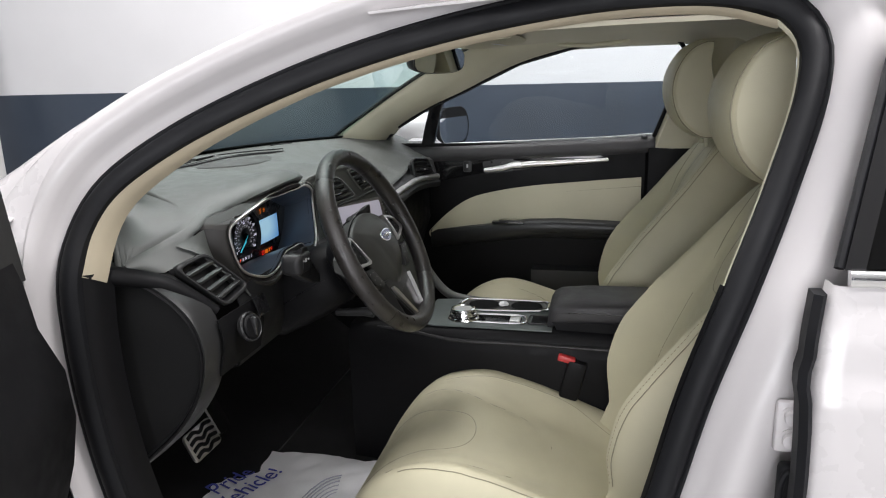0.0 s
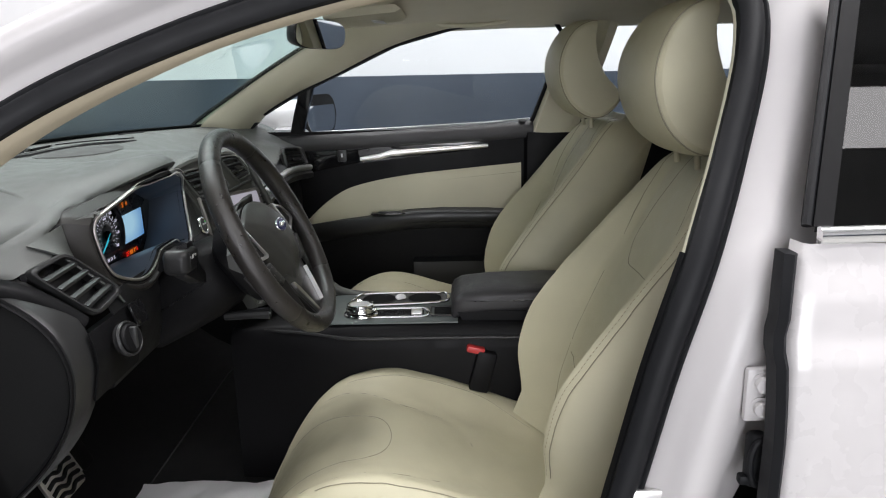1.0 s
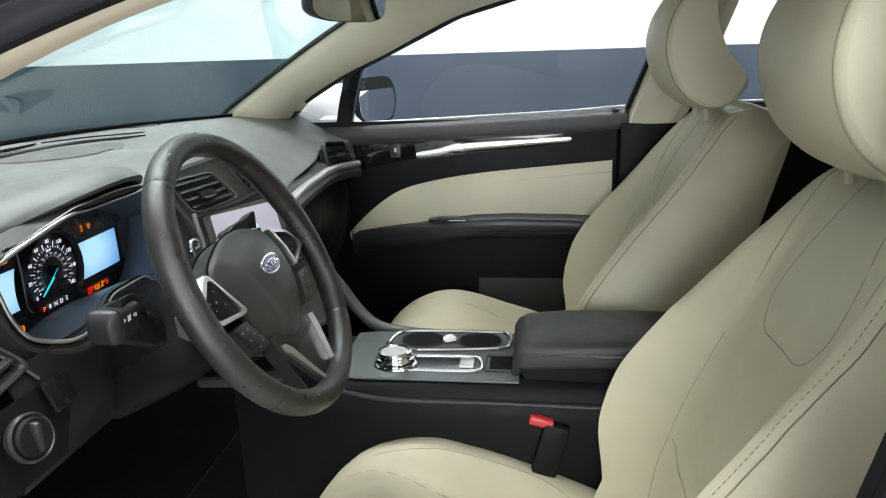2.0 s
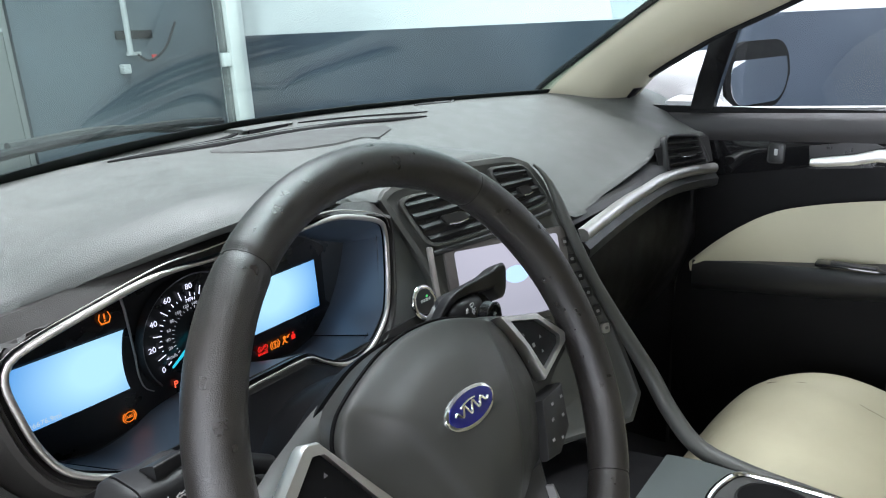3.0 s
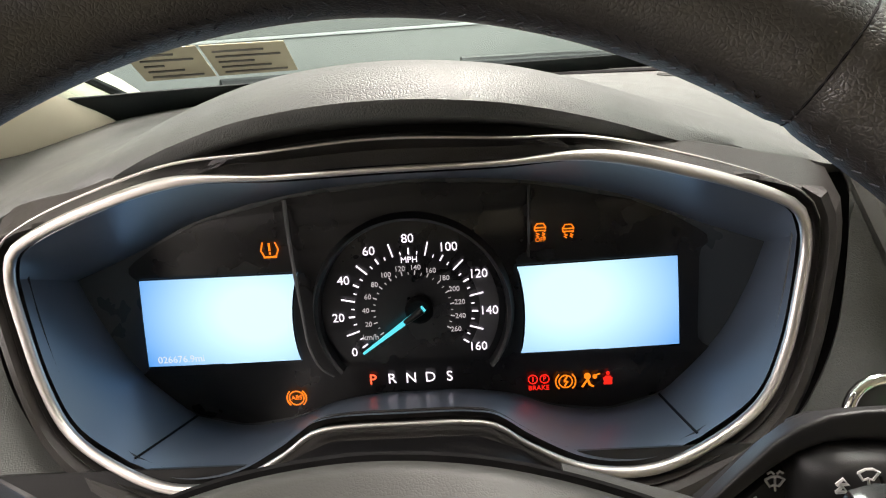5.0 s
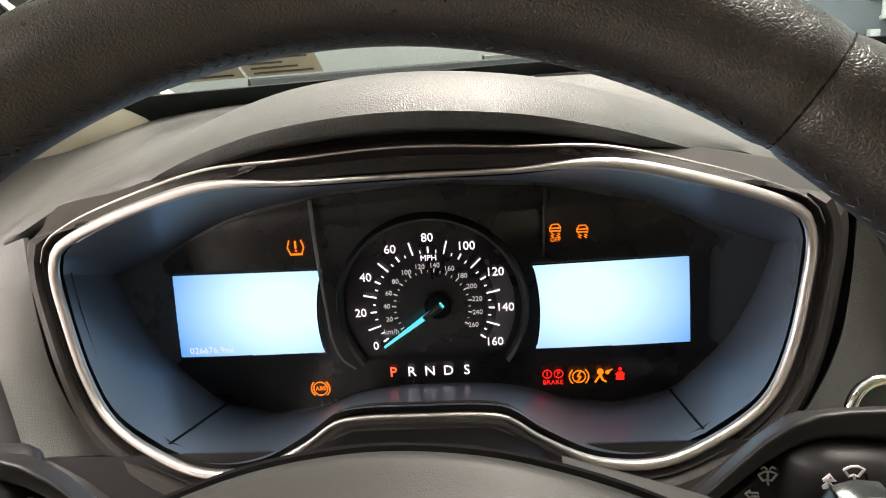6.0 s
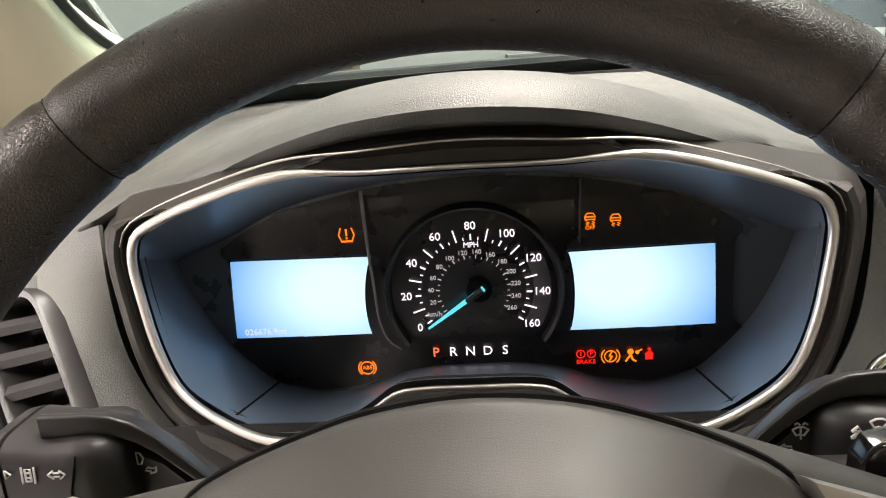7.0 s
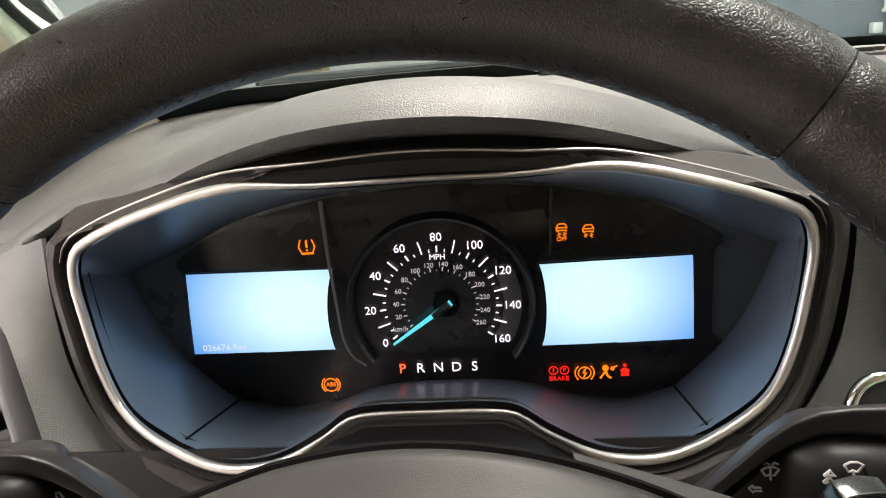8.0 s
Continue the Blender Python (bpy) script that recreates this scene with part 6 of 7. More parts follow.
def stalk(sg, label):
    """A column stalk: a flat web, a raised lever bending outwards over it, and a fat body below the lever."""
    s = thing("column_stalk", (CX + sg * 0.06, 0.44, 0.90), label, "stalk", "column stalks")
    dz = 0.0 if sg > 0 else -0.0085
    web = [(0.070, 0.870), (0.070, 0.888), (0.092, 0.908), (0.108, 0.924 + dz), (0.122, 0.937 + dz), (0.134, 0.949 + dz), (0.148, 0.959 + dz), (0.200, 0.960 + dz), (0.196, 0.950 + dz), (0.170, 0.910), (0.110, 0.880)]
    arm_ = part("arm", slab([(CX + sg * q, z) for q, z in web], (0, 0.447, 0), (1, 0, 0), (0, 0, 1), 0.020, 0.004, 3), STALK, s, "flat black stalk arm", 40)
    rings = []
    for q, zt, zb, yf in ((0.104, 0.925, 0.921, 0.430), (0.112, 0.935, 0.928, 0.428), (0.122, 0.9475, 0.939, 0.426), (0.134, 0.962, 0.952, 0.423), (0.142, 0.969, 0.9585, 0.421), (0.150, 0.973, 0.9625, 0.419), (0.160, 0.9745, 0.9635, 0.418), (0.180, 0.975, 0.961, 0.417), (0.200, 0.9755, 0.958, 0.416), (0.211, 0.977, 0.956, 0.415), (0.215, 0.979, 0.949, 0.414), (0.219, 0.980, 0.941, 0.413), (0.227, 0.980, 0.940, 0.413), (0.232, 0.976, 0.944, 0.415), (0.2345, 0.969, 0.952, 0.419)):
        if sg < 0 and q > 0.19:
            break
        yc, hy, zc, hz = (yf + 0.438) / 2, (0.438 - yf) / 2, (zt + zb) / 2 + dz, (zt - zb) / 2
        rings.append([(CX + sg * q, yc + hy * c, zc + hz * sn - 0.50 * hy * c) for c, sn in (boxy(a, 0.4) for a in np.linspace(0, 2 * math.pi, 40, endpoint=False))])
    part("lever", loft(rings), STALK, s, "raised black lever with a hooked end" if sg > 0 else "raised black ridge along the arm", 40)
    rings = []
    end = ((0.181, 0.963, 0.914, 0.88), (0.184, 0.958, 0.918, 0.70)) if sg > 0 else ((0.186, 0.967, 0.918, 0.98), (0.194, 0.968, 0.921, 0.98), (0.1945, 0.9665, 0.9225, 0.93), (0.1955, 0.9665, 0.9225, 0.93), (0.196, 0.968, 0.921, 0.98), (0.202, 0.967, 0.924, 0.94), (0.208, 0.960, 0.931, 0.70), (0.2095, 0.954, 0.937, 0.5))
    for q, zt, zb, k in ((0.1400, 0.955, 0.925, 0.05), (0.1425, 0.961, 0.916, 0.55), (0.148, 0.9645, 0.910, 0.90), (0.154, 0.966, 0.908, 0.98), (0.164, 0.966, 0.908, 1.0), (0.174, 0.965, 0.911, 0.98)) + end:
        zb = max(zb, 0.9265) if sg < 0 else zb
        zc, hz = (zt + zb) / 2 + dz * 0.6, (zt - zb) / 2
        rings.append([(CX + sg * (q if sg > 0 else q + 0.1 * max(0.0, 0.19 - q)), 0.430 - 0.022 * k * c, zc + hz * sn) for c, sn in (boxy(a, 0.45) for a in np.linspace(0, 2 * math.pi, 36, endpoint=False))])
    body = part("body", loft(rings), STALK, s, "fat black stalk body", 50)
    part("twist_groove", tube([(CX + sg * q, 0.4078, z + dz * 0.6) for q, z in ((0.160, 0.962), (0.165, 0.946), (0.168, 0.920))], 0.0005, 5), DEEP, body, "dark joint of the twist ring")
    for q, r_ in ((0.183, 0.0205), (0.190, 0.0195), (0.197, 0.0185)) if sg > 0 else ():
        part("twist_ring", lathe([(0.0, 0.0), (r_ - 0.001, 0.0), (r_, 0.0015), (r_, 0.0045), (r_ - 0.0012, 0.006), (0.0, 0.006)], (CX + sg * q, 0.430, 0.938 + dz * 0.6), (sg, 0, 0.05), 28), STALK, s, "ribbed twist ring")
    part("neck", tube([(CX + sg * 0.055, 0.452, 0.878), (CX + sg * 0.082, 0.447, 0.898), (CX + sg * 0.105, 0.442, 0.918)], [0.015, 0.014, 0.011], 14), STALK, s, "black neck into the column")
    return s, arm_, body


def stalk_mark(par, x, y, z, strokes, w=0.00045):
    """Pale line symbol on a stalk's front; strokes as polylines in millimetres."""
    part("stalk_print", merge(*[tube([(x + a * 0.00095, y - 0.0004, z + b * 0.00095) for a, b in st_], w, 5) for st_ in strokes]), PRINT, par, "pale symbol", 0)


WEB_Y, BODY_Y = 0.427, 0.4082
sl, web_l, body_l = stalk(-1, "black indicator stalk with a blunt end and pale symbols")
stalk_mark(web_l, -0.5115, WEB_Y, 0.9438, [[(1.0, 3.2), (3.0, 2.8), (4.2, 0), (3.0, -2.8), (1.0, -3.2), (1.0, 3.2)], [(-0.2, 2.8), (-3, 2.5)], [(-0.2, 1.2), (-3, 0.9)], [(-0.2, -0.4), (-3, -0.7)], [(-0.2, -2.0), (-3, -2.3)]])
stalk_mark(web_l, -0.5170, WEB_Y, 0.9505, [[(-2.4, 0.8), (1.4, 2.2), (-0.4, -1.4), (-2.4, 0.8)], [(-1.6, 0.8), (0.8, 1.4)], [(-0.2, 0.4), (2.4, -1.2)]], 0.0008)
stalk_mark(web_l, -0.5050, WEB_Y, 0.9380, [[(2.4, -1.0), (2.8, 1.8), (1.6, 0.8), (-1.4, 1.4), (-2.8, -0.2), (0.2, -0.8), (-0.6, -1.8), (2.4, -1.0)]])
stalk_mark(body_l, -0.5350, BODY_Y, 0.9485, [[(-4, 0), (-1.4, 2), (-1.4, 0.9), (1.4, 0.9), (1.4, 2), (4, 0), (1.4, -2), (1.4, -0.9), (-1.4, -0.9), (-1.4, -2), (-4, 0)]])
stalk_mark(body_l, -0.5475, BODY_Y, 0.9485, [[(-3.2, -4), (-2.6, 4)], [(2.6, -4), (3.2, 4)], [(-1.3, -3), (-1.1, 3), (1.3, 3), (1.1, -3), (-1.3, -3)], [(-1.0, 1.2), (1.0, 1.2)], [(-1.0, -1.2), (1.0, -1.2)]])
stalk_mark(body_l, -0.5565, BODY_Y, 0.9490, [[(-1.2, 2), (-1.2, -2), (1.4, 0), (-1.2, 2)]])
sr, web_r, body_r = stalk(1, "black wiper stalk with pale symbols")
BLADE = [[(-3.4, 1.8), (-1.2, 3.0), (1.2, 3.0), (3.4, 1.8), (1.6, -1.0), (0, -0.4), (-1.6, -1.0), (-3.4, 1.8)], [(0, -0.4), (0.4, -2.8)]]
stalk_mark(web_r, -0.2285, WEB_Y, 0.9480, BLADE + [[(-2.8, 4.2), (-1.4, 5.0), (-0.4, 4.0)], [(0.6, 4.0), (1.6, 5.0), (2.8, 4.2)], [(0.0, 2.4), (0.1, 0.2)]])
stalk_mark(web_r, -0.2335, WEB_Y, 0.9415, [[(-2.6, 0.4), (-0.8, 1.8), (-1.0, 0.8), (2.0, 0.6), (2.6, -1.0), (-0.4, -0.8), (-0.8, -1.6), (-2.6, 0.4)]])
stalk_mark(body_r, -0.2161, BODY_Y, 0.9590, [[(-2, 0.4), (0, 2.4), (2, 0.4), (-2, 0.4)], [(-2, -2.4), (0, -0.4), (2, -2.4), (-2, -2.4)]], 0.0006)
stalk_mark(body_r, -0.2085, BODY_Y, 0.9615, BLADE)
stalk_mark(body_r, -0.2050, BODY_Y, 0.9537, BLADE + [[(-3, 4), (-1, 4)], [(1, 4), (3, 4)], [(-0.8, 0.4), (0, 2.0), (0.8, 0.4)]])
pad = thing("shift_paddle", (-0.221, 0.38, 0.950), "gloss black shift paddle with a pale plus sign", "paddle")
KEY = [(-0.2330, 0.9480), (-0.2325, 0.9690), (-0.2290, 0.9755), (-0.2220, 0.9775), (-0.2150, 0.9765), (-0.2100, 0.9700), (-0.2060, 0.9480)]
KEY = [(x + 0.003, z - 0.004) for x, z in KEY]
part("key", slab(KEY, (0, 0.387, 0), (1, 0, 0), (0, 0, 1), 0.012, 0.0025, 3), GLOSS, pad, "gloss black key")
part("key_lip", tube([(q[0] + (q[0] + 0.2165) * 0.02, 0.3765, q[1] + 0.0004) for q in spline(KEY[1:], 24)], 0.0006, 6), SATIN, pad, "pale lip of the key")
part("stem", rbox((-0.226, 0.394, 0.947), (0.026, 0.020, 0.014), 0.004), PLASTIC, pad, "black stem into the wheel")
stalk_mark(pad, -0.2195, 0.3748, 0.9640, [[(-2.2, 0), (2.2, 0)], [(0, -2.2), (0, 2.2)]], 0.0008)

# ---------------------------------------------------------------- seats
def seat(name, cx, label, near):
    """A front seat about x = cx: cushion, backrest, headrest, seams."""
    s = thing(name, (cx, 0.05, 0.27), label, "car seat", "front seats")
    m_ = 1 if near else -1
    panel = spline([(m_ * x, y) for x, y in ((0.178, 0.27), (0.160, 0.20), (0.120, 0.10), (0.095, 0.0), (0.040, -0.048), (-0.03, -0.058), (-0.10, -0.048), (-0.160, 0.0), (-0.182, 0.10), (-0.205, 0.20), (-0.215, 0.27))], 90)
    tongue = [(m_ * x, y) for x, y in ((0.100, 0.335), (0.085, 0.28), (0.060, 0.20), (0.030, 0.125), (-0.03, 0.105), (-0.10, 0.125), (-0.130, 0.20), (-0.142, 0.28), (-0.15, 0.335))]

    def cush(x, y):
        """Height of the cushion's top at x across, y along."""
        a = abs(x) / 0.280
        base = smooth_interp(y, [-0.27, -0.18, -0.05, 0.10, 0.20, 0.28, 0.34, 0.385], [0.430, 0.450, 0.495, 0.540, 0.540, 0.500, 0.430, 0.350])
        bol = 0.034 * max(0.0, min(1, (a - 0.42) / 0.38)) ** 1.3 * interp(y, [-0.27, 0.1, 0.25, 0.37], [1.0, 1.0, 0.6, 0.1])
        roll = 0.10 * max(0.0, (a - 0.78) / 0.22) ** 2.4
        crease_ = 0.0045 * math.exp(-min((x - q[0]) ** 2 + (y - q[1]) ** 2 for q in panel) / 0.010 ** 2)
        puff = 0.0035 * noise.noise(Vector((x * 11, y * 11, cx * 3))) + 0.0012 * noise.noise(Vector((x * 34, y * 34, cx * 5)))
        return base + bol - roll - crease_ + puff

    def wid(y):
        return smooth_interp(y, [-0.27, -0.1, 0.15, 0.28, 0.36, 0.385], [0.262, 0.278, 0.280, 0.265, 0.225, 0.17])
    rows = []
    for y in np.concatenate((np.linspace(-0.27, 0.25, 30), np.linspace(0.265, 0.385, 16))):
        w = wid(y)
        row = [(cx - w * 0.96, y, 0.31), (cx - w * 1.0, y, 0.34)]
        row += [(cx + w * t, y, cush(0.280 * t, y)) for t in np.linspace(-1, 1, 45)]
        row += [(cx + w * 1.0, y, 0.34), (cx + w * 0.96, y, 0.31)]
        rows.append(row)
    w = wid(0.385)
    rows.append([(cx + (q[0] - cx) * 0.97, 0.392, 0.31 + (q[2] - 0.31) * 0.45) for q in rows[-1]])
    c = part("cushion", loft(rows), BEIGE, s, "cream leather seat cushion", 70)

    def seam_c(pts, n=40, r=0.0010, closed=False):
        return tube([(cx + q[0], q[1], cush(q[0] * 0.280 / wid(q[1]), q[1]) - 0.0004) for q in spline(pts, n, closed)], r, 5, closed)
    part("seam", seam_c(panel[::3], 90), SEAM, c, "sewn seam round the cushion panel")
    if near:
        part("seam", seam_c(tongue, 70), SEAM, c, "sewn seam round the front tongue")
    part("seam", seam_c([(m_ * x, y) for x, y in ((0.196, 0.22), (0.201, 0.15), (0.207, 0.02), (0.199, -0.10), (0.150, -0.19))], 60), SEAM, c, "sewn seam along the bolster")
    part("seam", seam_c([(m_ * x, y) for x, y in ((-0.232, 0.22), (-0.238, 0.10), (-0.232, -0.06), (-0.215, -0.18))], 60), SEAM, c, "sewn seam along the bolster")
    part("seam", seam_c([(-0.20, 0.355), (-0.1, 0.366), (0.1, 0.366), (0.20, 0.355)], 40), SEAM, c, "sewn seam")
    part("side_valance", loft([[(cx + sg * 0.262, y, z) for y, z in ((-0.30, 0.30), (0.30, 0.30), (0.34, 0.37), (0.26, 0.42), (-0.30, 0.44))] for sg in (-1, -0.9)]), PLASTIC, s, "black plastic seat side")
    part("side_valance", loft([[(cx + sg * 0.262, y, z) for y, z in ((-0.30, 0.30), (0.30, 0.30), (0.34, 0.37), (0.26, 0.42), (-0.30, 0.44))] for sg in (0.9, 1)]), PLASTIC, s, "black plastic seat side")
    part("seat_base", rbox((cx, 0.0, 0.315), (0.44, 0.54, 0.09), 0.01), PLASTIC, s, "black seat base")

    # backrest: h runs up the leaning back
    B0, BT = np.array((-0.262, 0.50)), np.array((-0.490, 1.098))
    ax = (BT - B0) / np.linalg.norm(BT - B0)
    nr = np.array((ax[1], -ax[0]))
    L = float(np.linalg.norm(BT - B0))

    def bw(h):
        return smooth_interp(h, [0, 0.10, 0.25, 0.40, 0.52, 0.60, L], [0.235, 0.258, 0.262, 0.240, 0.205, 0.178, 0.150])

    def bf(t, h):
        """Front of the backrest: t across from -1 to 1, h up."""
        a = abs(t)
        base = smooth_interp(h, [0, 0.10, 0.22, 0.40, 0.55, 0.62, L], [0.020, 0.030, 0.036, 0.024, 0.010, -0.008, -0.040])
        bol = 0.100 * max(0.0, min(1, (a - 0.45) / 0.35)) ** 1.4 * smooth_interp(h, [0, 0.08, 0.18, 0.28, 0.42, 0.58, L], [0.70, 1.0, 1.05, 0.85, 0.50, 0.14, 0])
        roll = 0.115 * max(0.0, (a - 0.80) / 0.20) ** 2.2
        return base + bol - roll - 0.007 * math.exp(-((a - 0.56) / 0.045) ** 2) * interp(h, (0, 0.5, 0.62), (1, 1, 0)) + 0.0035 * noise.noise(Vector((t * 2.9, h * 11, cx * 3 + 9))) + 0.0012 * noise.noise(Vector((t * 9, h * 34, cx)))
    rows = []
    for h_ in np.concatenate((np.linspace(-0.06, 0.56, 34), np.linspace(0.575, L, 10))):
        w = bw(max(h_, 0))
        row = []
        for t in np.linspace(-1, 1, 41):
            q = B0 + ax * h_ + nr * bf(t, max(h_, 0))
            row.append((cx + w * t, q[0], q[1]))
        for t, d in ((1.0, -0.10), (0.9, -0.125), (0.5, -0.135), (-0.5, -0.135), (-0.9, -0.125), (-1.0, -0.10)):
            q = B0 + ax * h_ + nr * d
            row.append((cx + w * t, q[0], q[1]))
        rows.append(row)
    last = np.array(rows[-1])
    mid = last.mean(0)
    rows.append([tuple(mid + (q - mid) * 0.90 + np.array((0, -0.004, 0.010))) for q in last])
    rows.append([tuple(mid + (q - mid) * 0.6 + np.array((0, -0.006, 0.015))) for q in last])
    b = part("backrest", loft(rows), BEIGE, s, "cream leather backrest with side bolsters", 70)

    def seam_b(pts, n=50, r=0.0010):
        o = []
        for t, h_ in spline(pts, n):
            q = B0 + ax * h_ + nr * (bf(t, max(h_, 0)) - 0.0003)
            o.append((cx + bw(max(h_, 0)) * t, q[0], q[1]))
        return tube(o, r, 5)
    for sg in (-1, 1):
        part("seam", seam_b([(sg * 0.56, 0.0), (sg * 0.54, 0.15), (sg * 0.55, 0.30), (sg * 0.60, 0.44), (sg * 0.72, 0.58), (sg * 0.80, L)]), SEAM, b, "sewn seam")
        part("seam", seam_b([(sg * 0.86, 0.02), (sg * 0.87, 0.2), (sg * 0.87, 0.38), (sg * 0.88, 0.50), (sg * 0.86, 0.62)]), SEAM, b, "sewn seam")
        part("seam", seam_b([(sg * 0.30, L), (sg * 0.34, 0.55), (sg * 0.42, 0.44), (sg * 0.30, 0.385), (sg * 0.0, 0.375)]), SEAM, b, "sewn seam")
    for sg in (-1, 1):
        bm_s = bmesh.new()
        for q0, q1 in zip(*[iter(spline([(sg * 0.835, 0.02), (sg * 0.845, 0.2), (sg * 0.845, 0.38), (sg * 0.855, 0.50), (sg * 0.835, 0.60)], 150))] * 2):
            ends = []
            for t_, h_ in (q0, q1):
                p_ = B0 + ax * h_ + nr * (bf(t_, h_) + 0.0006)
                ends.append(Vector((cx + bw(h_) * t_, p_[0], p_[1])))
            d_ = (ends[1] - ends[0]).normalized()
            u_ = d_.orthogonal().normalized() * 0.0006
            v_ = d_.cross(u_)
            vs_ = [[bm_s.verts.new(e_ + o_) for o_ in (u_, v_, -u_, -v_)] for e_ in ends]
            for k_ in range(4):
                bm_s.faces.new((vs_[0][k_], vs_[0][(k_ + 1) % 4], vs_[1][(k_ + 1) % 4], vs_[1][k_]))
        tagged(part("stitching", bm_s, THREAD, b, "tan thread stitches", 0), kind="stuff")
    part("seam", seam_b([(-0.5, 0.14), (-0.3, 0.12), (0.3, 0.12), (0.5, 0.14)], 40), SEAM, b, "sewn seam")
    # headrest: a leaf-shaped side profile, padded across
    prof = spline([(-0.437, 1.368), (-0.385, 1.352), (-0.343, 1.290), (-0.336, 1.225), (-0.362, 1.155), (-0.415, 1.112), (-0.460, 1.112), (-0.502, 1.150), (-0.500, 1.178), (-0.462, 1.222), (-0.438, 1.280), (-0.432, 1.335)], 60, True)
    prof = prof - np.array((0.0, 0.022))
    pc = prof.mean(0)
    rings = []
    T = [0.0, 0.2, 0.4, 0.6, 0.75, 0.85, 0.91, 0.95, 0.98, 1.0]
    K = [1.0, 1.0, 0.998, 0.992, 0.985, 0.975, 0.965, 0.945, 0.915, 0.87]

    def head(q, t, grow=0.0):
        k = interp(abs(t), T, K) + grow
        return (cx + (0.132 * t + math.copysign(grow, t) * 0.1) * (1 - 0.12 * max(0, (q[1] - 1.25) / 0.12)), pc[0] + (q[0] - pc[0]) * k - 0.016 * t * t, pc[1] + (q[1] - pc[1]) * k)
    for t in [-a for a in T[::-1]] + T[1:]:
        rings.append([head(q, t) for q in prof])
    hd = part("headrest", loft(rings), BEIGE, s, "cream leather headrest", 28)
    for t in (-0.935, 0.935):
        part("piping", tube([head(q, t, 0.003) for q in prof], 0.0016, 6, True), SEAM, hd, "sewn seam round the headrest")
    for sg in (-1, 1):
        part("headrest_post", tube([(cx + sg * 0.055, -0.455, 1.06), (cx + sg * 0.055, -0.445, 1.14)], 0.006, 10), BEIGE_SIDE, s, "cream headrest post sleeve")
    return s


seat("driver_seat", -0.385, "cream leather driver's seat, lightly creased", True)
seat("passenger_seat", 0.37, "cream leather front passenger seat", False).location += Vector((0, 0.032, 0.016))
rb = thing("rear_bench", (0, -1.15, 0.3), "cream leather rear bench seat", "car seat")
part("cushion", rbox((0, -1.0, 0.48), (1.30, 0.52, 0.20), 0.06, 4), BEIGE, rb)
part("backrest", rbox((0, -1.36, 0.80), (1.30, 0.16, 0.56), 0.06, 4, pose(0, 0, 0, 14)), BEIGE, rb)
part("parcel_shelf", rbox((0, -1.62, 1.0), (1.2, 0.36, 0.04), 0.01), PLASTIC, rb, "black parcel shelf")
part("tail_panel", rbox((0, -1.85, 1.15), (1.4, 0.08, 0.6), 0.02), HEADLINER, rb, "beige rear lining")

# belt buckle beside the driver's seat
bk = thing("belt_buckle", (-0.16, -0.08, 0.50), "black seat belt buckle with red release", "belt buckle")
part("stem", rbox((-0.165, -0.090, 0.565), (0.024, 0.046, 0.10), 0.006, 2, pose(0, 0, 0, 14)), PLASTIC, bk)
part("release", rbox((-0.165, -0.074, 0.618), (0.020, 0.042, 0.016), 0.004, 2, pose(0, 0, 0, 14)), RED, bk, "red release button")

# ---------------------------------------------------------------- centre console
con = thing("centre_console", (0, 0.1, 0.3), "black centre console with chrome trimmed cup holders", "console")
side = []
for y, z, x0, x1 in ((0.50, 0.66, -0.10, 0.09), (0.36, 0.675, -0.115, 0.10), (0.27, 0.680, -0.140, 0.112), (0.10, 0.680, -0.146, 0.118), (-0.03, 0.680, -0.146, 0.118), (-0.40, 0.670, -0.140, 0.115)):
    side.append([(x0 - 0.01, y, 0.28), (x0 - 0.012, y, 0.55), (x0 - 0.016, y, 0.622), (x0 - 0.010, y, z - 0.022), (x0 + 0.004, y, z - 0.006), (x0 + 0.014, y, z), (x1 - 0.014, y, z), (x1 - 0.004, y, z - 0.006), (x1 + 0.010, y, z - 0.022), (x1 + 0.012, y, 0.55), (x1 + 0.01, y, 0.28)])
part("body", loft(side), PLASTIC, con, "black console body", 40)
part("ledge", tube(spline([(-0.10, 0.42, 0.660), (-0.135, 0.30, 0.660), (-0.158, 0.22, 0.655), (-0.163, 0.0, 0.655), (-0.160, -0.35, 0.648)], 40), 0.007, 8, False, 0.6), SATIN, con, "satin ledge along the console")
part("deck", slab([(-0.128, 0.300), (-0.135, 0.26), (-0.137, -0.035), (0.108, -0.035), (0.106, 0.26), (0.095, 0.300)], (0, 0, 0.681), (1, 0, 0), (0, 1, 0), 0.003, 0.001), mat("grey_green_satin_deck", (0.085, 0.10, 0.097), 0.36, wear=0.03, rough_var=0.02), con, "satin grey top deck", 30)
# cup holder tray with chrome surround
tray = [(0.010, 0.225), (0.090, 0.215), (0.100, 0.205), (0.102, 0.0), (0.095, -0.010), (0.028, -0.012), (0.020, -0.004), (0.000, 0.20)]
tr = spline(tray, 60, True)
part("cup_tray", loft([[(q[0] * s + 0.05 * (1 - s), q[1] * s + 0.105 * (1 - s), z) for q in tr] for s, z in ((1.0, 0.6845), (0.97, 0.6855), (0.95, 0.682))], True, False), SATIN, con, "black cup holder tray")
part("tray_floor", slab([(q[0] * 0.96 + 0.002, q[1] * 0.96 + 0.004) for q in tr], (0, 0, 0.684), (1, 0, 0), (0, 1, 0), 0.0012, 0), HUB, con, "grey tray floor")
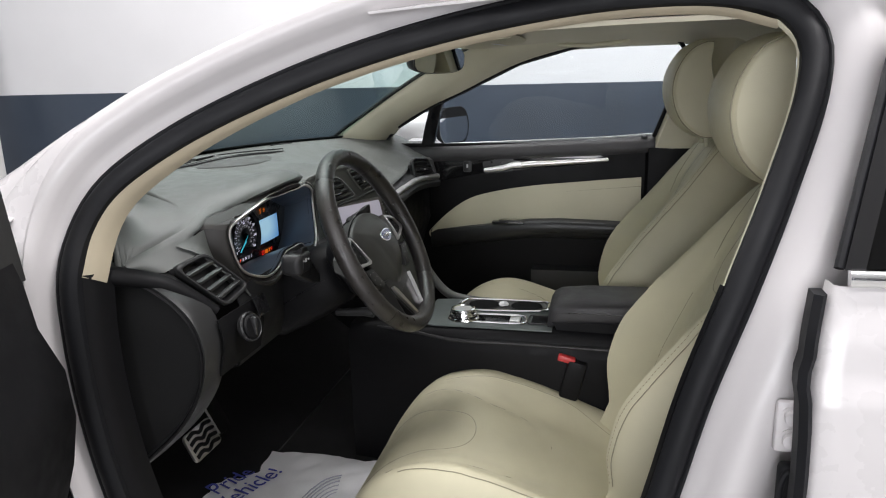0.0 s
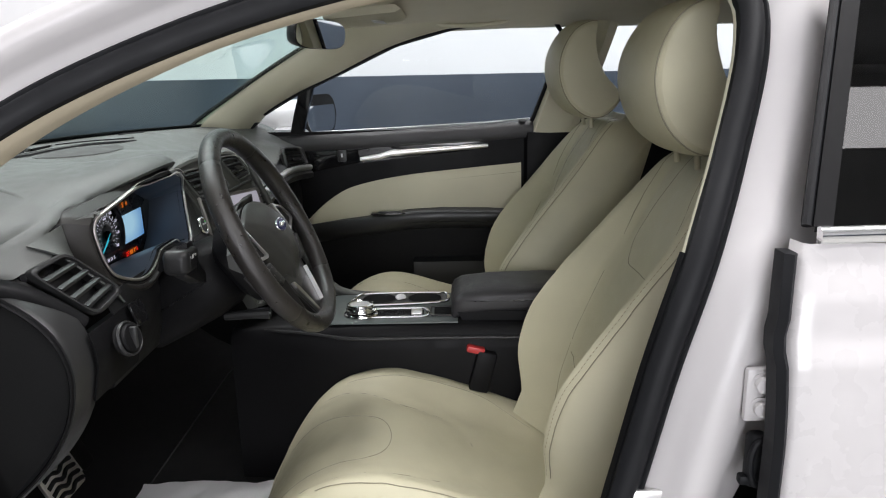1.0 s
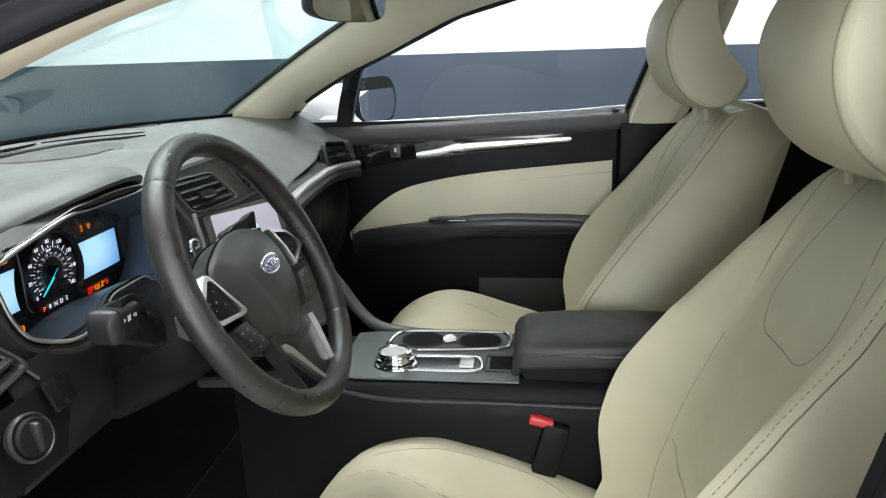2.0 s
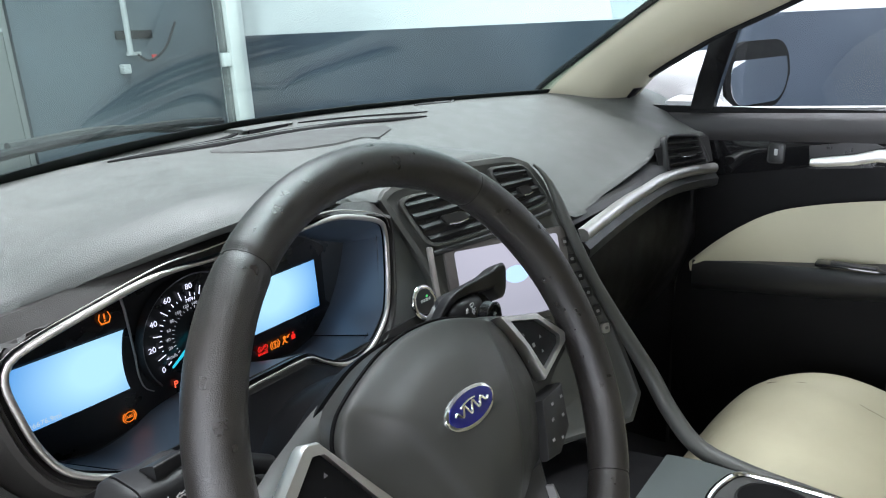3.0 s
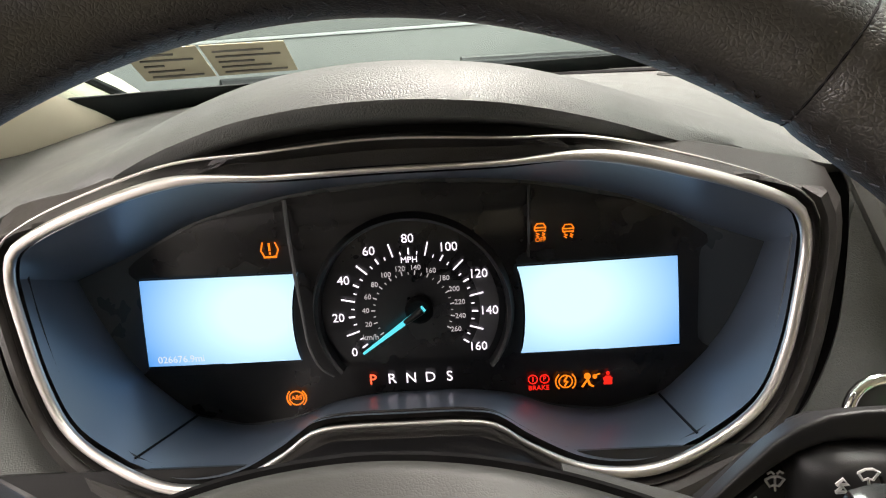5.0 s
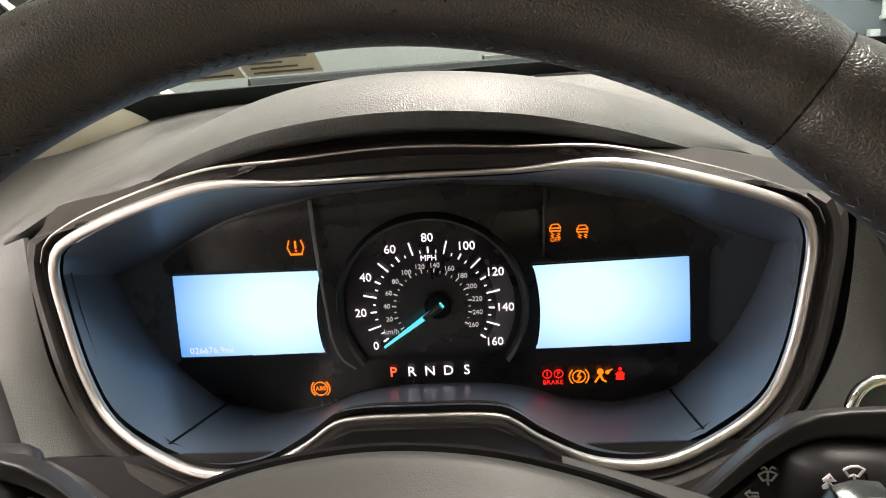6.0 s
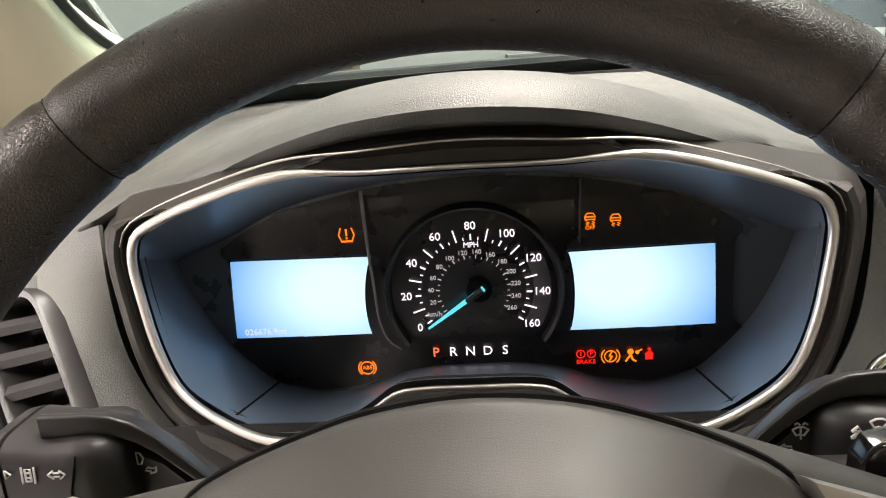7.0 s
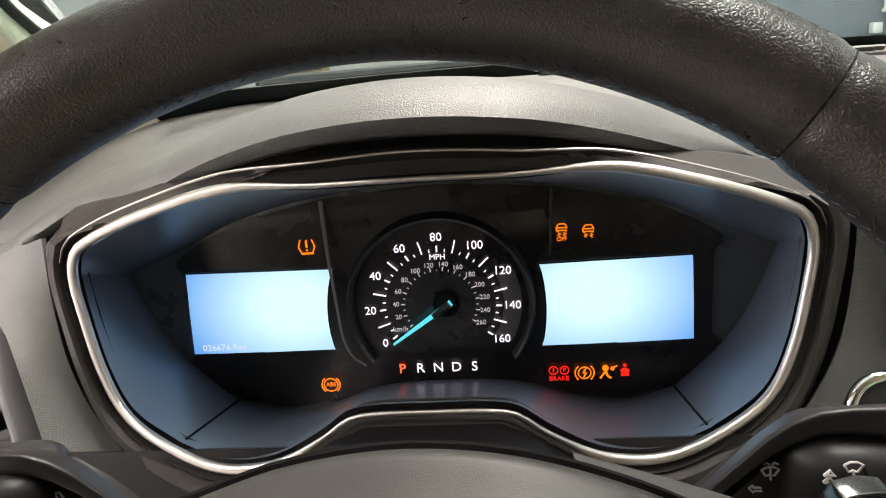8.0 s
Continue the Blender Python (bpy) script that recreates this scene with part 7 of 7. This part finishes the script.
# flat black discs paint in the shade of deep cup wells
for cy_ in (0.045, 0.160):
    part("cup_holder", lathe([(0.041, 0.0), (0.0425, 0.002), (0.044, 0.0015), (0.045, 0.0)], (0.056, cy_, 0.686), (0, 0, 1), 32, False), SATIN, con, "round cup holder lip")
    part("cup_well_shade", lathe([(0.0, 0.0), (0.0415, 0.0), (0.0415, 0.0012), (0.0, 0.0012)], (0.056, cy_, 0.6855), (0, 0, 1), 32), DEEP, con, "flat black disc for the shaded cup well")
part("tray_chrome", tube([(q[0], q[1], 0.687) for q in tr], 0.0042, 8, True, 0.8), CHROME, con, "chrome cup holder surround")
part("crumpled_paper", loft([[(0.052 + 0.013 * r * math.cos(a) * (1 + 0.3 * math.sin(3 * a + k)), 0.106 + 0.014 * r * math.sin(a), 0.688 + z * 0.5) for a in np.linspace(0, 2 * math.pi, 14, endpoint=False)] for k, (r, z) in enumerate(((0.9, 0), (1.0, 0.008), (0.7, 0.018), (0.25, 0.022)))]), PAPER, con, "scrap of white paper in the holder", 0)
sh = part("shifter_dial", lathe([(0.040, 0.0), (0.041, 0.003), (0.039, 0.006), (0.035, 0.007), (0.034, 0.011), (0.036, 0.014), (0.035, 0.017), (0.032, 0.018), (0.031, 0.022), (0.0325, 0.025), (0.031, 0.029), (0.027, 0.030), (0.025, 0.027), (0.0, 0.027)], (-0.072, 0.195, 0.684), (0, 0, 1), 44), CHROME, con, "chrome rotary gear dial", 30)
part("dial_top", lathe([(0.0, 0.0285), (0.0235, 0.0285), (0.0235, 0.0265)][::-1], (-0.072, 0.195, 0.684), (0, 0, 1), 32), SILVER, sh, "brushed dial top")
part("dial_band", lathe([(0.0354, 0.008), (0.0350, 0.011)], (-0.072, 0.195, 0.684), (0, 0, 1), 44, False), GLOSS, sh, "black band")
plate_ = [(-0.098, 0.19), (-0.095, 0.045), (-0.088, 0.036), (-0.036, 0.040), (-0.030, 0.05), (-0.030, 0.19)]
part("gear_plate_rim", tube([(q[0], q[1], 0.6855) for q in spline(plate_, 50)], 0.0042, 8, False, 0.7), CHROME, con, "chrome rim of the gear plate")
part("gear_plate", slab([(-0.094, 0.17), (-0.092, 0.045), (-0.036, 0.045), (-0.034, 0.17)], (0, 0, 0.684), (1, 0, 0), (0, 1, 0), 0.0012, 0), GLOSS, con, "black gear plate")
part("park_button", rbox((-0.064, 0.062, 0.687), (0.040, 0.026, 0.006), 0.002), SILVER, con, "silver push button")
# flat black plate paints in the shade of the open switch well
part("switch_well_shade", rbox((-0.055, 0.0, 0.6852), (0.062, 0.040, 0.0016), 0.0005), DEEP, con, "flat black plate for the shaded switch well")
part("switch_frame", tube([(-0.055 + a, 0.002 + b, 0.6855) for a, b in rounded(0.072, 0.052, 0.006, 4)], 0.0024, 6, True), SATIN, con, "black frame round the well")
box = thing("armrest_box", (0.0, -0.2, 0.66), "black stitched vinyl armrest lid on the console", "armrest")
lid = []
for y, zt, w in ((-0.022, 0.700, 0.088), (-0.024, 0.722, 0.094), (-0.032, 0.735, 0.098), (-0.05, 0.744, 0.102), (-0.12, 0.750, 0.105), (-0.25, 0.752, 0.105), (-0.40, 0.748, 0.102), (-0.42, 0.735, 0.098)):
    lid.append([(-0.012 + w * c, y, zt - 0.030 + 0.030 * sn if sn > 0 else zt - 0.030 + 0.028 * sn) for c, sn in [(math.copysign(abs(math.cos(a)) ** 0.35, math.cos(a)), math.copysign(abs(math.sin(a)) ** 0.5, math.sin(a))) for a in np.linspace(0, 2 * math.pi, 44, endpoint=False)]])
part("lid", loft(lid), BOXLID, box, "padded black vinyl lid", 60)
part("lid_seam", tube([(-0.012 - 0.1055, y, 0.727) for y in np.linspace(-0.05, -0.40, 12)], 0.0014, 5), FACE, box)
part("bin", loft([[(x, y, z) for y, z in ((-0.034, 0.70), (-0.060, 0.655), (-0.075, 0.600), (-0.41, 0.60), (-0.41, 0.70))] for x in (-0.112, 0.088)]), PLASTIC, box, "black console bin")

for ob in (con, box):
    ob.scale.x = 0.90
    ob.location += Vector((-0.0137, 0.0, -0.008))

# ---------------------------------------------------------------- passenger door lining
pdr = thing("passenger_door", (0.72, 0.1, 0.35), "black door lining with cream insert and silver handle", "car door")
TOP = [[(0.76, y, z + 0.004), (0.722, y, z), (0.705, y, z - 0.004), (0.694, y, z - 0.016), (0.692, y, z - 0.040), (0.698, y, z - 0.055)] for y, z in ((0.64, 1.037), (0.44, 1.041), (0.15, 1.051), (-0.15, 1.063), (-0.31, 1.074))]
part("sill_pad", thicken(loft(TOP, False, False), 0.003), BOXLID, pdr, "black grained window sill pad", 60)
part("sill_strip", tube([(0.724, 0.43, 1.046), (0.722, 0.15, 1.056), (0.718, -0.15, 1.068), (0.714, -0.30, 1.079)], 0.003, 6), SILVER, pdr, "bright strip below the glass")
part("board", thicken(loft([[(0.712 + dx, y, z) for z, dx in ((1.05, 0.0), (0.95, 0.0), (0.80, 0.004), (0.70, 0.02), (0.62, 0.01), (0.36, 0.02), (0.26, 0.03))] for y in (0.66, 0.3, 0.0, -0.34)], False, False), 0.004), PLASTIC, pdr, "black door board")
part("lock_pin", lathe([(0.0, 0.003), (0.010, 0.003), (0.012, 0.0)][::-1], (0.708, -0.275, 1.071), (-0.3, 0, 1), 18), SATIN, pdr, "round lock pin")
# gloss panel behind the handle
gp = [(0.46, 0.992), (0.30, 1.002), (0.19, 1.012), (0.13, 1.002), (-0.13, 1.010), (-0.155, 0.998), (-0.10, 0.978), (0.10, 0.960), (0.27, 0.945), (0.44, 0.915), (0.475, 0.94)]
part("handle_panel", slab([(-a, b) for a, b in gp], (0.706, 0, 0), (0, -1, 0), (0, 0, 1), 0.006, 0.002), GLOSS, pdr, "gloss black panel round the handle")
part("panel_lip", tube(spline([(0.699, 0.46, 0.996), (0.699, 0.30, 1.006), (0.699, 0.20, 1.016), (0.699, 0.14, 1.005), (0.699, 0.0, 1.006), (0.699, -0.14, 1.013)], 40), 0.0045, 6), STACK, pdr, "satin upper lip of the panel")
part("handle_strip", loft([[(0.699 - d, y, z + dz) for d, dz in ((0.0, -w), (0.007, -w * 0.8), (0.010, 0), (0.007, w * 0.8), (0.0, w))] for y, z, w in ((0.145, 0.974, 0.011), (0.10, 0.978, 0.011), (0.0, 0.984, 0.010), (-0.10, 0.990, 0.009), (-0.155, 0.993, 0.007), (-0.160, 0.993, 0.003))]), SILVER, pdr, "satin silver strip", 60)
part("door_handle", loft([[(0.692 - d, y, z + dz) for d, dz in ((0.0, -w), (0.010, -w), (0.014, 0), (0.010, w), (0.0, w))] for y, z, w, d0 in ((0.268, 0.957, 0.006, 0), (0.255, 0.958, 0.008, 0), (0.20, 0.966, 0.009, 0), (0.165, 0.976, 0.010, 0), (0.145, 0.977, 0.011, 0), (0.135, 0.975, 0.010, 0))]), SILVER, pdr, "satin silver door handle", 60)
# thin black plate paints the hollow's shade onto the flat panel
part("handle_shade", slab([(-a, b) for a, b in ((0.275, 0.985), (0.18, 1.0), (0.15, 0.985), (0.17, 0.952), (0.27, 0.942))], (0.700, 0, 0), (0, -1, 0), (0, 0, 1), 0.0015, 0), FACE, pdr, "thin black plate for the shaded handle recess")
lk = part("lock_switch", slab(rounded(0.030, 0.040, 0.006, 4, -0.330, 0.968), (0.700, 0, 0), (0, -1, 0), (0, 0, 1), 0.003, 0.001), SATIN, pdr, "door lock switch")
part("switch_outline", tube([(0.6965, 0.330 + a, 0.968 + b) for a, b in rounded(0.026, 0.036, 0.005, 4)], 0.0006, 5, True), HUB, lk, "grey outline")
part("switch_mark", rbox((0.6965, 0.330, 0.970), (0.0008, 0.006, 0.012), 0), PRINT, lk, "pale lock mark")
# cream insert, gently bulging, with a seam
INS = [(0.475, 0.727), (0.43, 0.775), (0.37, 0.825), (0.316, 0.856), (0.23, 0.880), (0.10, 0.901), (-0.08, 0.918), (-0.27, 0.934)]
rows_ = []
for y, z in spline(INS, 40):
    zb = interp(y, (-0.27, 0.0, 0.10, 0.30, 0.475), (0.770, 0.775, 0.775, 0.752, 0.722))
    rows_.append([(0.706 - 0.012 * math.sin(math.pi * (0.08 + 0.86 * t)) ** 0.5, y, zb - 0.01 + (z - zb + 0.01) * t) for t in np.linspace(0, 1, 12)])
part("insert", thicken(loft(rows_, False, False), 0.004), BEIGE_SIDE, pdr, "cream vinyl insert with a stitched line", 60)
part("insert_seam", tube([(0.6935, q[0], q[1] - 0.030) for q in spline(INS[2:], 40)], 0.0014, 5), SEAM, pdr, "stitched line")
arm = part("armrest", loft([[(0.712 - d, y, z + dz) for d, dz in ((0.0, -0.07), (0.035 * k, -0.065), (0.060 * k, -0.04), (0.064 * k, -0.012), (0.055 * k, 0.0), (0.0, 0.004))] for y, z, k in ((0.47, 0.735, 0.35), (0.34, 0.752, 0.6), (0.22, 0.766, 0.85), (0.11, 0.782, 1.0), (0.0, 0.786, 1.05), (-0.15, 0.782, 1.05), (-0.26, 0.775, 1.0))]), SATIN, pdr, "black armrest", 50)
part("window_switch", rbox((0.668, 0.18, 0.775), (0.030, 0.115, 0.008), 0.003), GLOSS, arm, "window switch plate")
part("switch_rocker", rbox((0.664, 0.175, 0.780), (0.014, 0.075, 0.006), 0.002), SATIN, arm, "window rocker switch")
part("arm_groove", tube([(0.650, 0.10, 0.745), (0.648, -0.05, 0.747), (0.650, -0.24, 0.742)], 0.0015, 5), FACE, arm)
part("map_pocket", loft([[(0.725 - d, y, z) for d, z in ((0.0, 0.36), (0.05, 0.37), (0.058, 0.50), (0.045, 0.60), (0.0, 0.61))] for y in (0.10, 0.0, -0.30)]), SATIN, pdr, "black map pocket")

# ---------------------------------------------------------------- smaller things
rvm = thing("rear_view_mirror", (0.08, 0.30, 1.33), "black rear view mirror below the headliner", "mirror")
MU, MV = Vector((0.94, -0.34, 0.0)).normalized(), Vector((-0.03, -0.10, 0.99)).normalized()
MW = MU.cross(MV)


def mirror_ring(s_, d):
    return [tuple(Vector((0.06, 0.272, 1.326)) + MU * 0.122 * s_ * math.copysign(abs(math.cos(t)) ** 0.6, math.cos(t)) + MV * 0.034 * s_ * math.copysign(abs(math.sin(t)) ** 0.6, math.sin(t)) + MW * d) for t in np.linspace(0, 2 * math.pi, 36, endpoint=False)]


part("shell", loft([mirror_ring(a, d) for a, d in ((0.6, -0.04), (0.92, -0.025), (1.0, -0.005), (0.99, 0.0))]), SATIN, rvm, "black shell", 50)
part("glass", loft([mirror_ring(0.95, 0.0005), mirror_ring(0.95, 0.002)]), MIRROR, rvm, "mirror glass")
part("stem", tube([(0.01, 0.30, 1.34), (0.0, 0.36, 1.37), (0.0, 0.40, 1.385)], 0.010, 10), SATIN, rvm, "black stem")


def visor(x0, x1):
    v = thing("sun_visor", ((x0 + x1) / 2, 0.16, 1.39), "beige folded sun visor with a label", "sun visor", "sun visors")
    part("flap", loft([[(x, y, z) for y, z in ((0.275, 1.372), (0.27, 1.362), (0.10, 1.376), (0.085, 1.384), (0.10, 1.394), (0.26, 1.388))] for x in (x0, x0 + 0.012, x1 - 0.012, x1)]), TRIM, v, "beige padded flap", 60)
    part("label", rbox(((x0 + x1) / 2 + 0.03, 0.165, 1.3695), (0.11, 0.05, 0.001), 0, 2, pose(0, 0, 0, 5)), PAPER, v, "white warning label")
    part("hinge_clip", rbox((x0 + 0.02 if x0 > 0 else x1 - 0.02, 0.265, 1.385), (0.03, 0.02, 0.02), 0.004), TRIM, v)


visor(0.10, 0.50)
visor(-0.50, -0.10)
gh = thing("grab_handle", (0.50, -0.12, 1.39), "beige grab handle above the door", "grab handle")
part("bar", tube(spline([(0.515, 0.02, 1.392), (0.500, 0.0, 1.372), (0.500, -0.20, 1.376), (0.512, -0.22, 1.395)], 30), 0.009, 10, False, 0.7), TRIM, gh)
# pedals
pd_ = thing("brake_pedal", (-0.45, 0.78, 0.48), "brake pedal with metal pad and rubber ribs", "pedal")
P0 = Vector((-0.455, 0.745, 0.480))
pu, pv = Vector((1, 0, 0)), Vector((0, 0.45, 0.9)).normalized()
part("pad", slab(rounded(0.110, 0.068, 0.012, 5), P0, pu, pv, 0.006, 0.002), SILVER, pd_, "brushed metal pad")
for k in range(4):
    part("rib", tube(spline([P0 + pu * a + pv * (-0.024 + 0.016 * k + 0.004 * b) - Vector((0, 0.9, -0.45)) * -0.0 + (pu.cross(pv)) * 0.007 for a, b in ((-0.046, 0), (-0.02, 1), (0.0, -1), (0.02, 1), (0.046, 0))], 20), 0.0048, 6), RUBBER, pd_, "black rubber rib")
part("arm", tube([tuple(P0 + Vector((0, 0.01, 0.01))), (-0.44, 0.86, 0.62), (-0.44, 0.90, 0.76)], 0.010, 8), PLASTIC, pd_, "black arm")
ac = thing("accelerator_pedal", (-0.33, 0.80, 0.48), "black accelerator pedal with metal edge", "pedal")
part("pad", slab(rounded(0.050, 0.140, 0.012, 5), (-0.335, 0.79, 0.500), pu, pv, 0.008, 0.002), PLASTIC, ac)
part("edge", tube([(-0.360, 0.757, 0.445), (-0.361, 0.785, 0.50), (-0.355, 0.815, 0.562)], 0.003, 6), SILVER, ac, "metal edge")
# paper floor mat with printed words
pm_ = thing("paper_mat", (-0.35, 0.55, 0.28), "crumpled white paper floor mat with blue print", "paper mat")


def crease(x, y):
    return 0.288 + 0.016 * noise.noise(Vector((x * 6, y * 6, 1.3))) + 0.010 * abs(noise.noise(Vector((x * 13, y * 13, 4.0)))) + 0.10 * max(0, (y - 0.74) / 0.2) ** 1.5


part("sheet", thicken(grid(lambda u, v: (-0.62 + 0.46 * u + 0.012 * noise.noise(Vector((0, v * 5, 2))), 0.395 + 0.48 * v + 0.02 * noise.noise(Vector((u * 6, 0, 7))), crease(-0.62 + 0.46 * u, 0.395 + 0.48 * v)), np.linspace(0, 1, 50), np.linspace(0, 1, 50)), 0.001), PAPER, pm_, "crumpled paper sheet", 25)
for txt_, ox, oy in (("Pride", -0.338, 0.752), ("Vehicle!", -0.352, 0.694)):
    bmx = lettering(txt_, 0.066, (ox, oy, 0), (0.97, -0.25, 0), (0.25, 0.97, 0), 0.0006)
    for v_ in bmx.verts:
        v_.co.z += crease(v_.co.x, v_.co.y) + 0.009
    part("lettering", bmx, INK, pm_, "blue printed word", 0)
lines_ = []
for k in range(6):
    r_ = 0.03 + 0.011 * k
    lines_.append(tube([(-0.36 + r_ * 1.3 * math.cos(a), 0.47 + r_ * math.sin(a), crease(-0.36 + r_ * 1.3 * math.cos(a), 0.47 + r_ * math.sin(a)) + 0.002) for a in np.linspace(0.2, 2.9, 18)], 0.002, 4))
part("printed_emblem", merge(*lines_), GREYINK, pm_, "grey printed lines", 0)
# windscreen stickers and wipers
stk = thing("windscreen_sticker", (-0.53, 0.955, 1.09), "pair of yellowed paper stickers on the windscreen", "sticker")


def on_screen(x, v, off=0.006):
    u = x / (0.70 - 0.12 * v)
    q = screen_pt(u, v)
    return (q[0], q[1] - off, q[2] - off * 0.4)


for x0, x1 in ((-0.570, -0.526), (-0.524, -0.468)):
    part("paper", thicken(grid(lambda a, b: on_screen(x0 + (x1 - x0) * a, 0.158 + 0.052 * b), np.linspace(0, 1, 5), np.linspace(0, 1, 4)), 0.0006), STICKER, stk, "yellowed printed label", 0)
    pb = []
    for r_ in range(5):
        pb.append(tube([on_screen(x0 + 0.006, 0.164 + 0.0088 * r_, 0.0075), on_screen(x1 - 0.006 - 0.01 * (r_ % 3), 0.164 + 0.0088 * r_, 0.0075)], 0.0008, 4))
    part("print_bar", merge(*pb), DARKPRINT, stk, "rows of dark print", 0)
wp = thing("wiper", (-0.1, 1.2, 1.05), "black wiper lying at the windscreen foot", "wiper", "wipers")
part("blade", tube(spline([(-0.56, 0.90, 1.088), (-0.30, 1.055, 1.090), (-0.05, 1.12, 1.086), (0.06, 1.13, 1.078)], 30), 0.007, 8), RUBBER, wp)
part("arm", tube(spline([(-0.33, 1.06, 1.096), (-0.15, 1.12, 1.092), (0.05, 1.15, 1.06)], 20), 0.006, 8), SATIN, wp, "black arm")
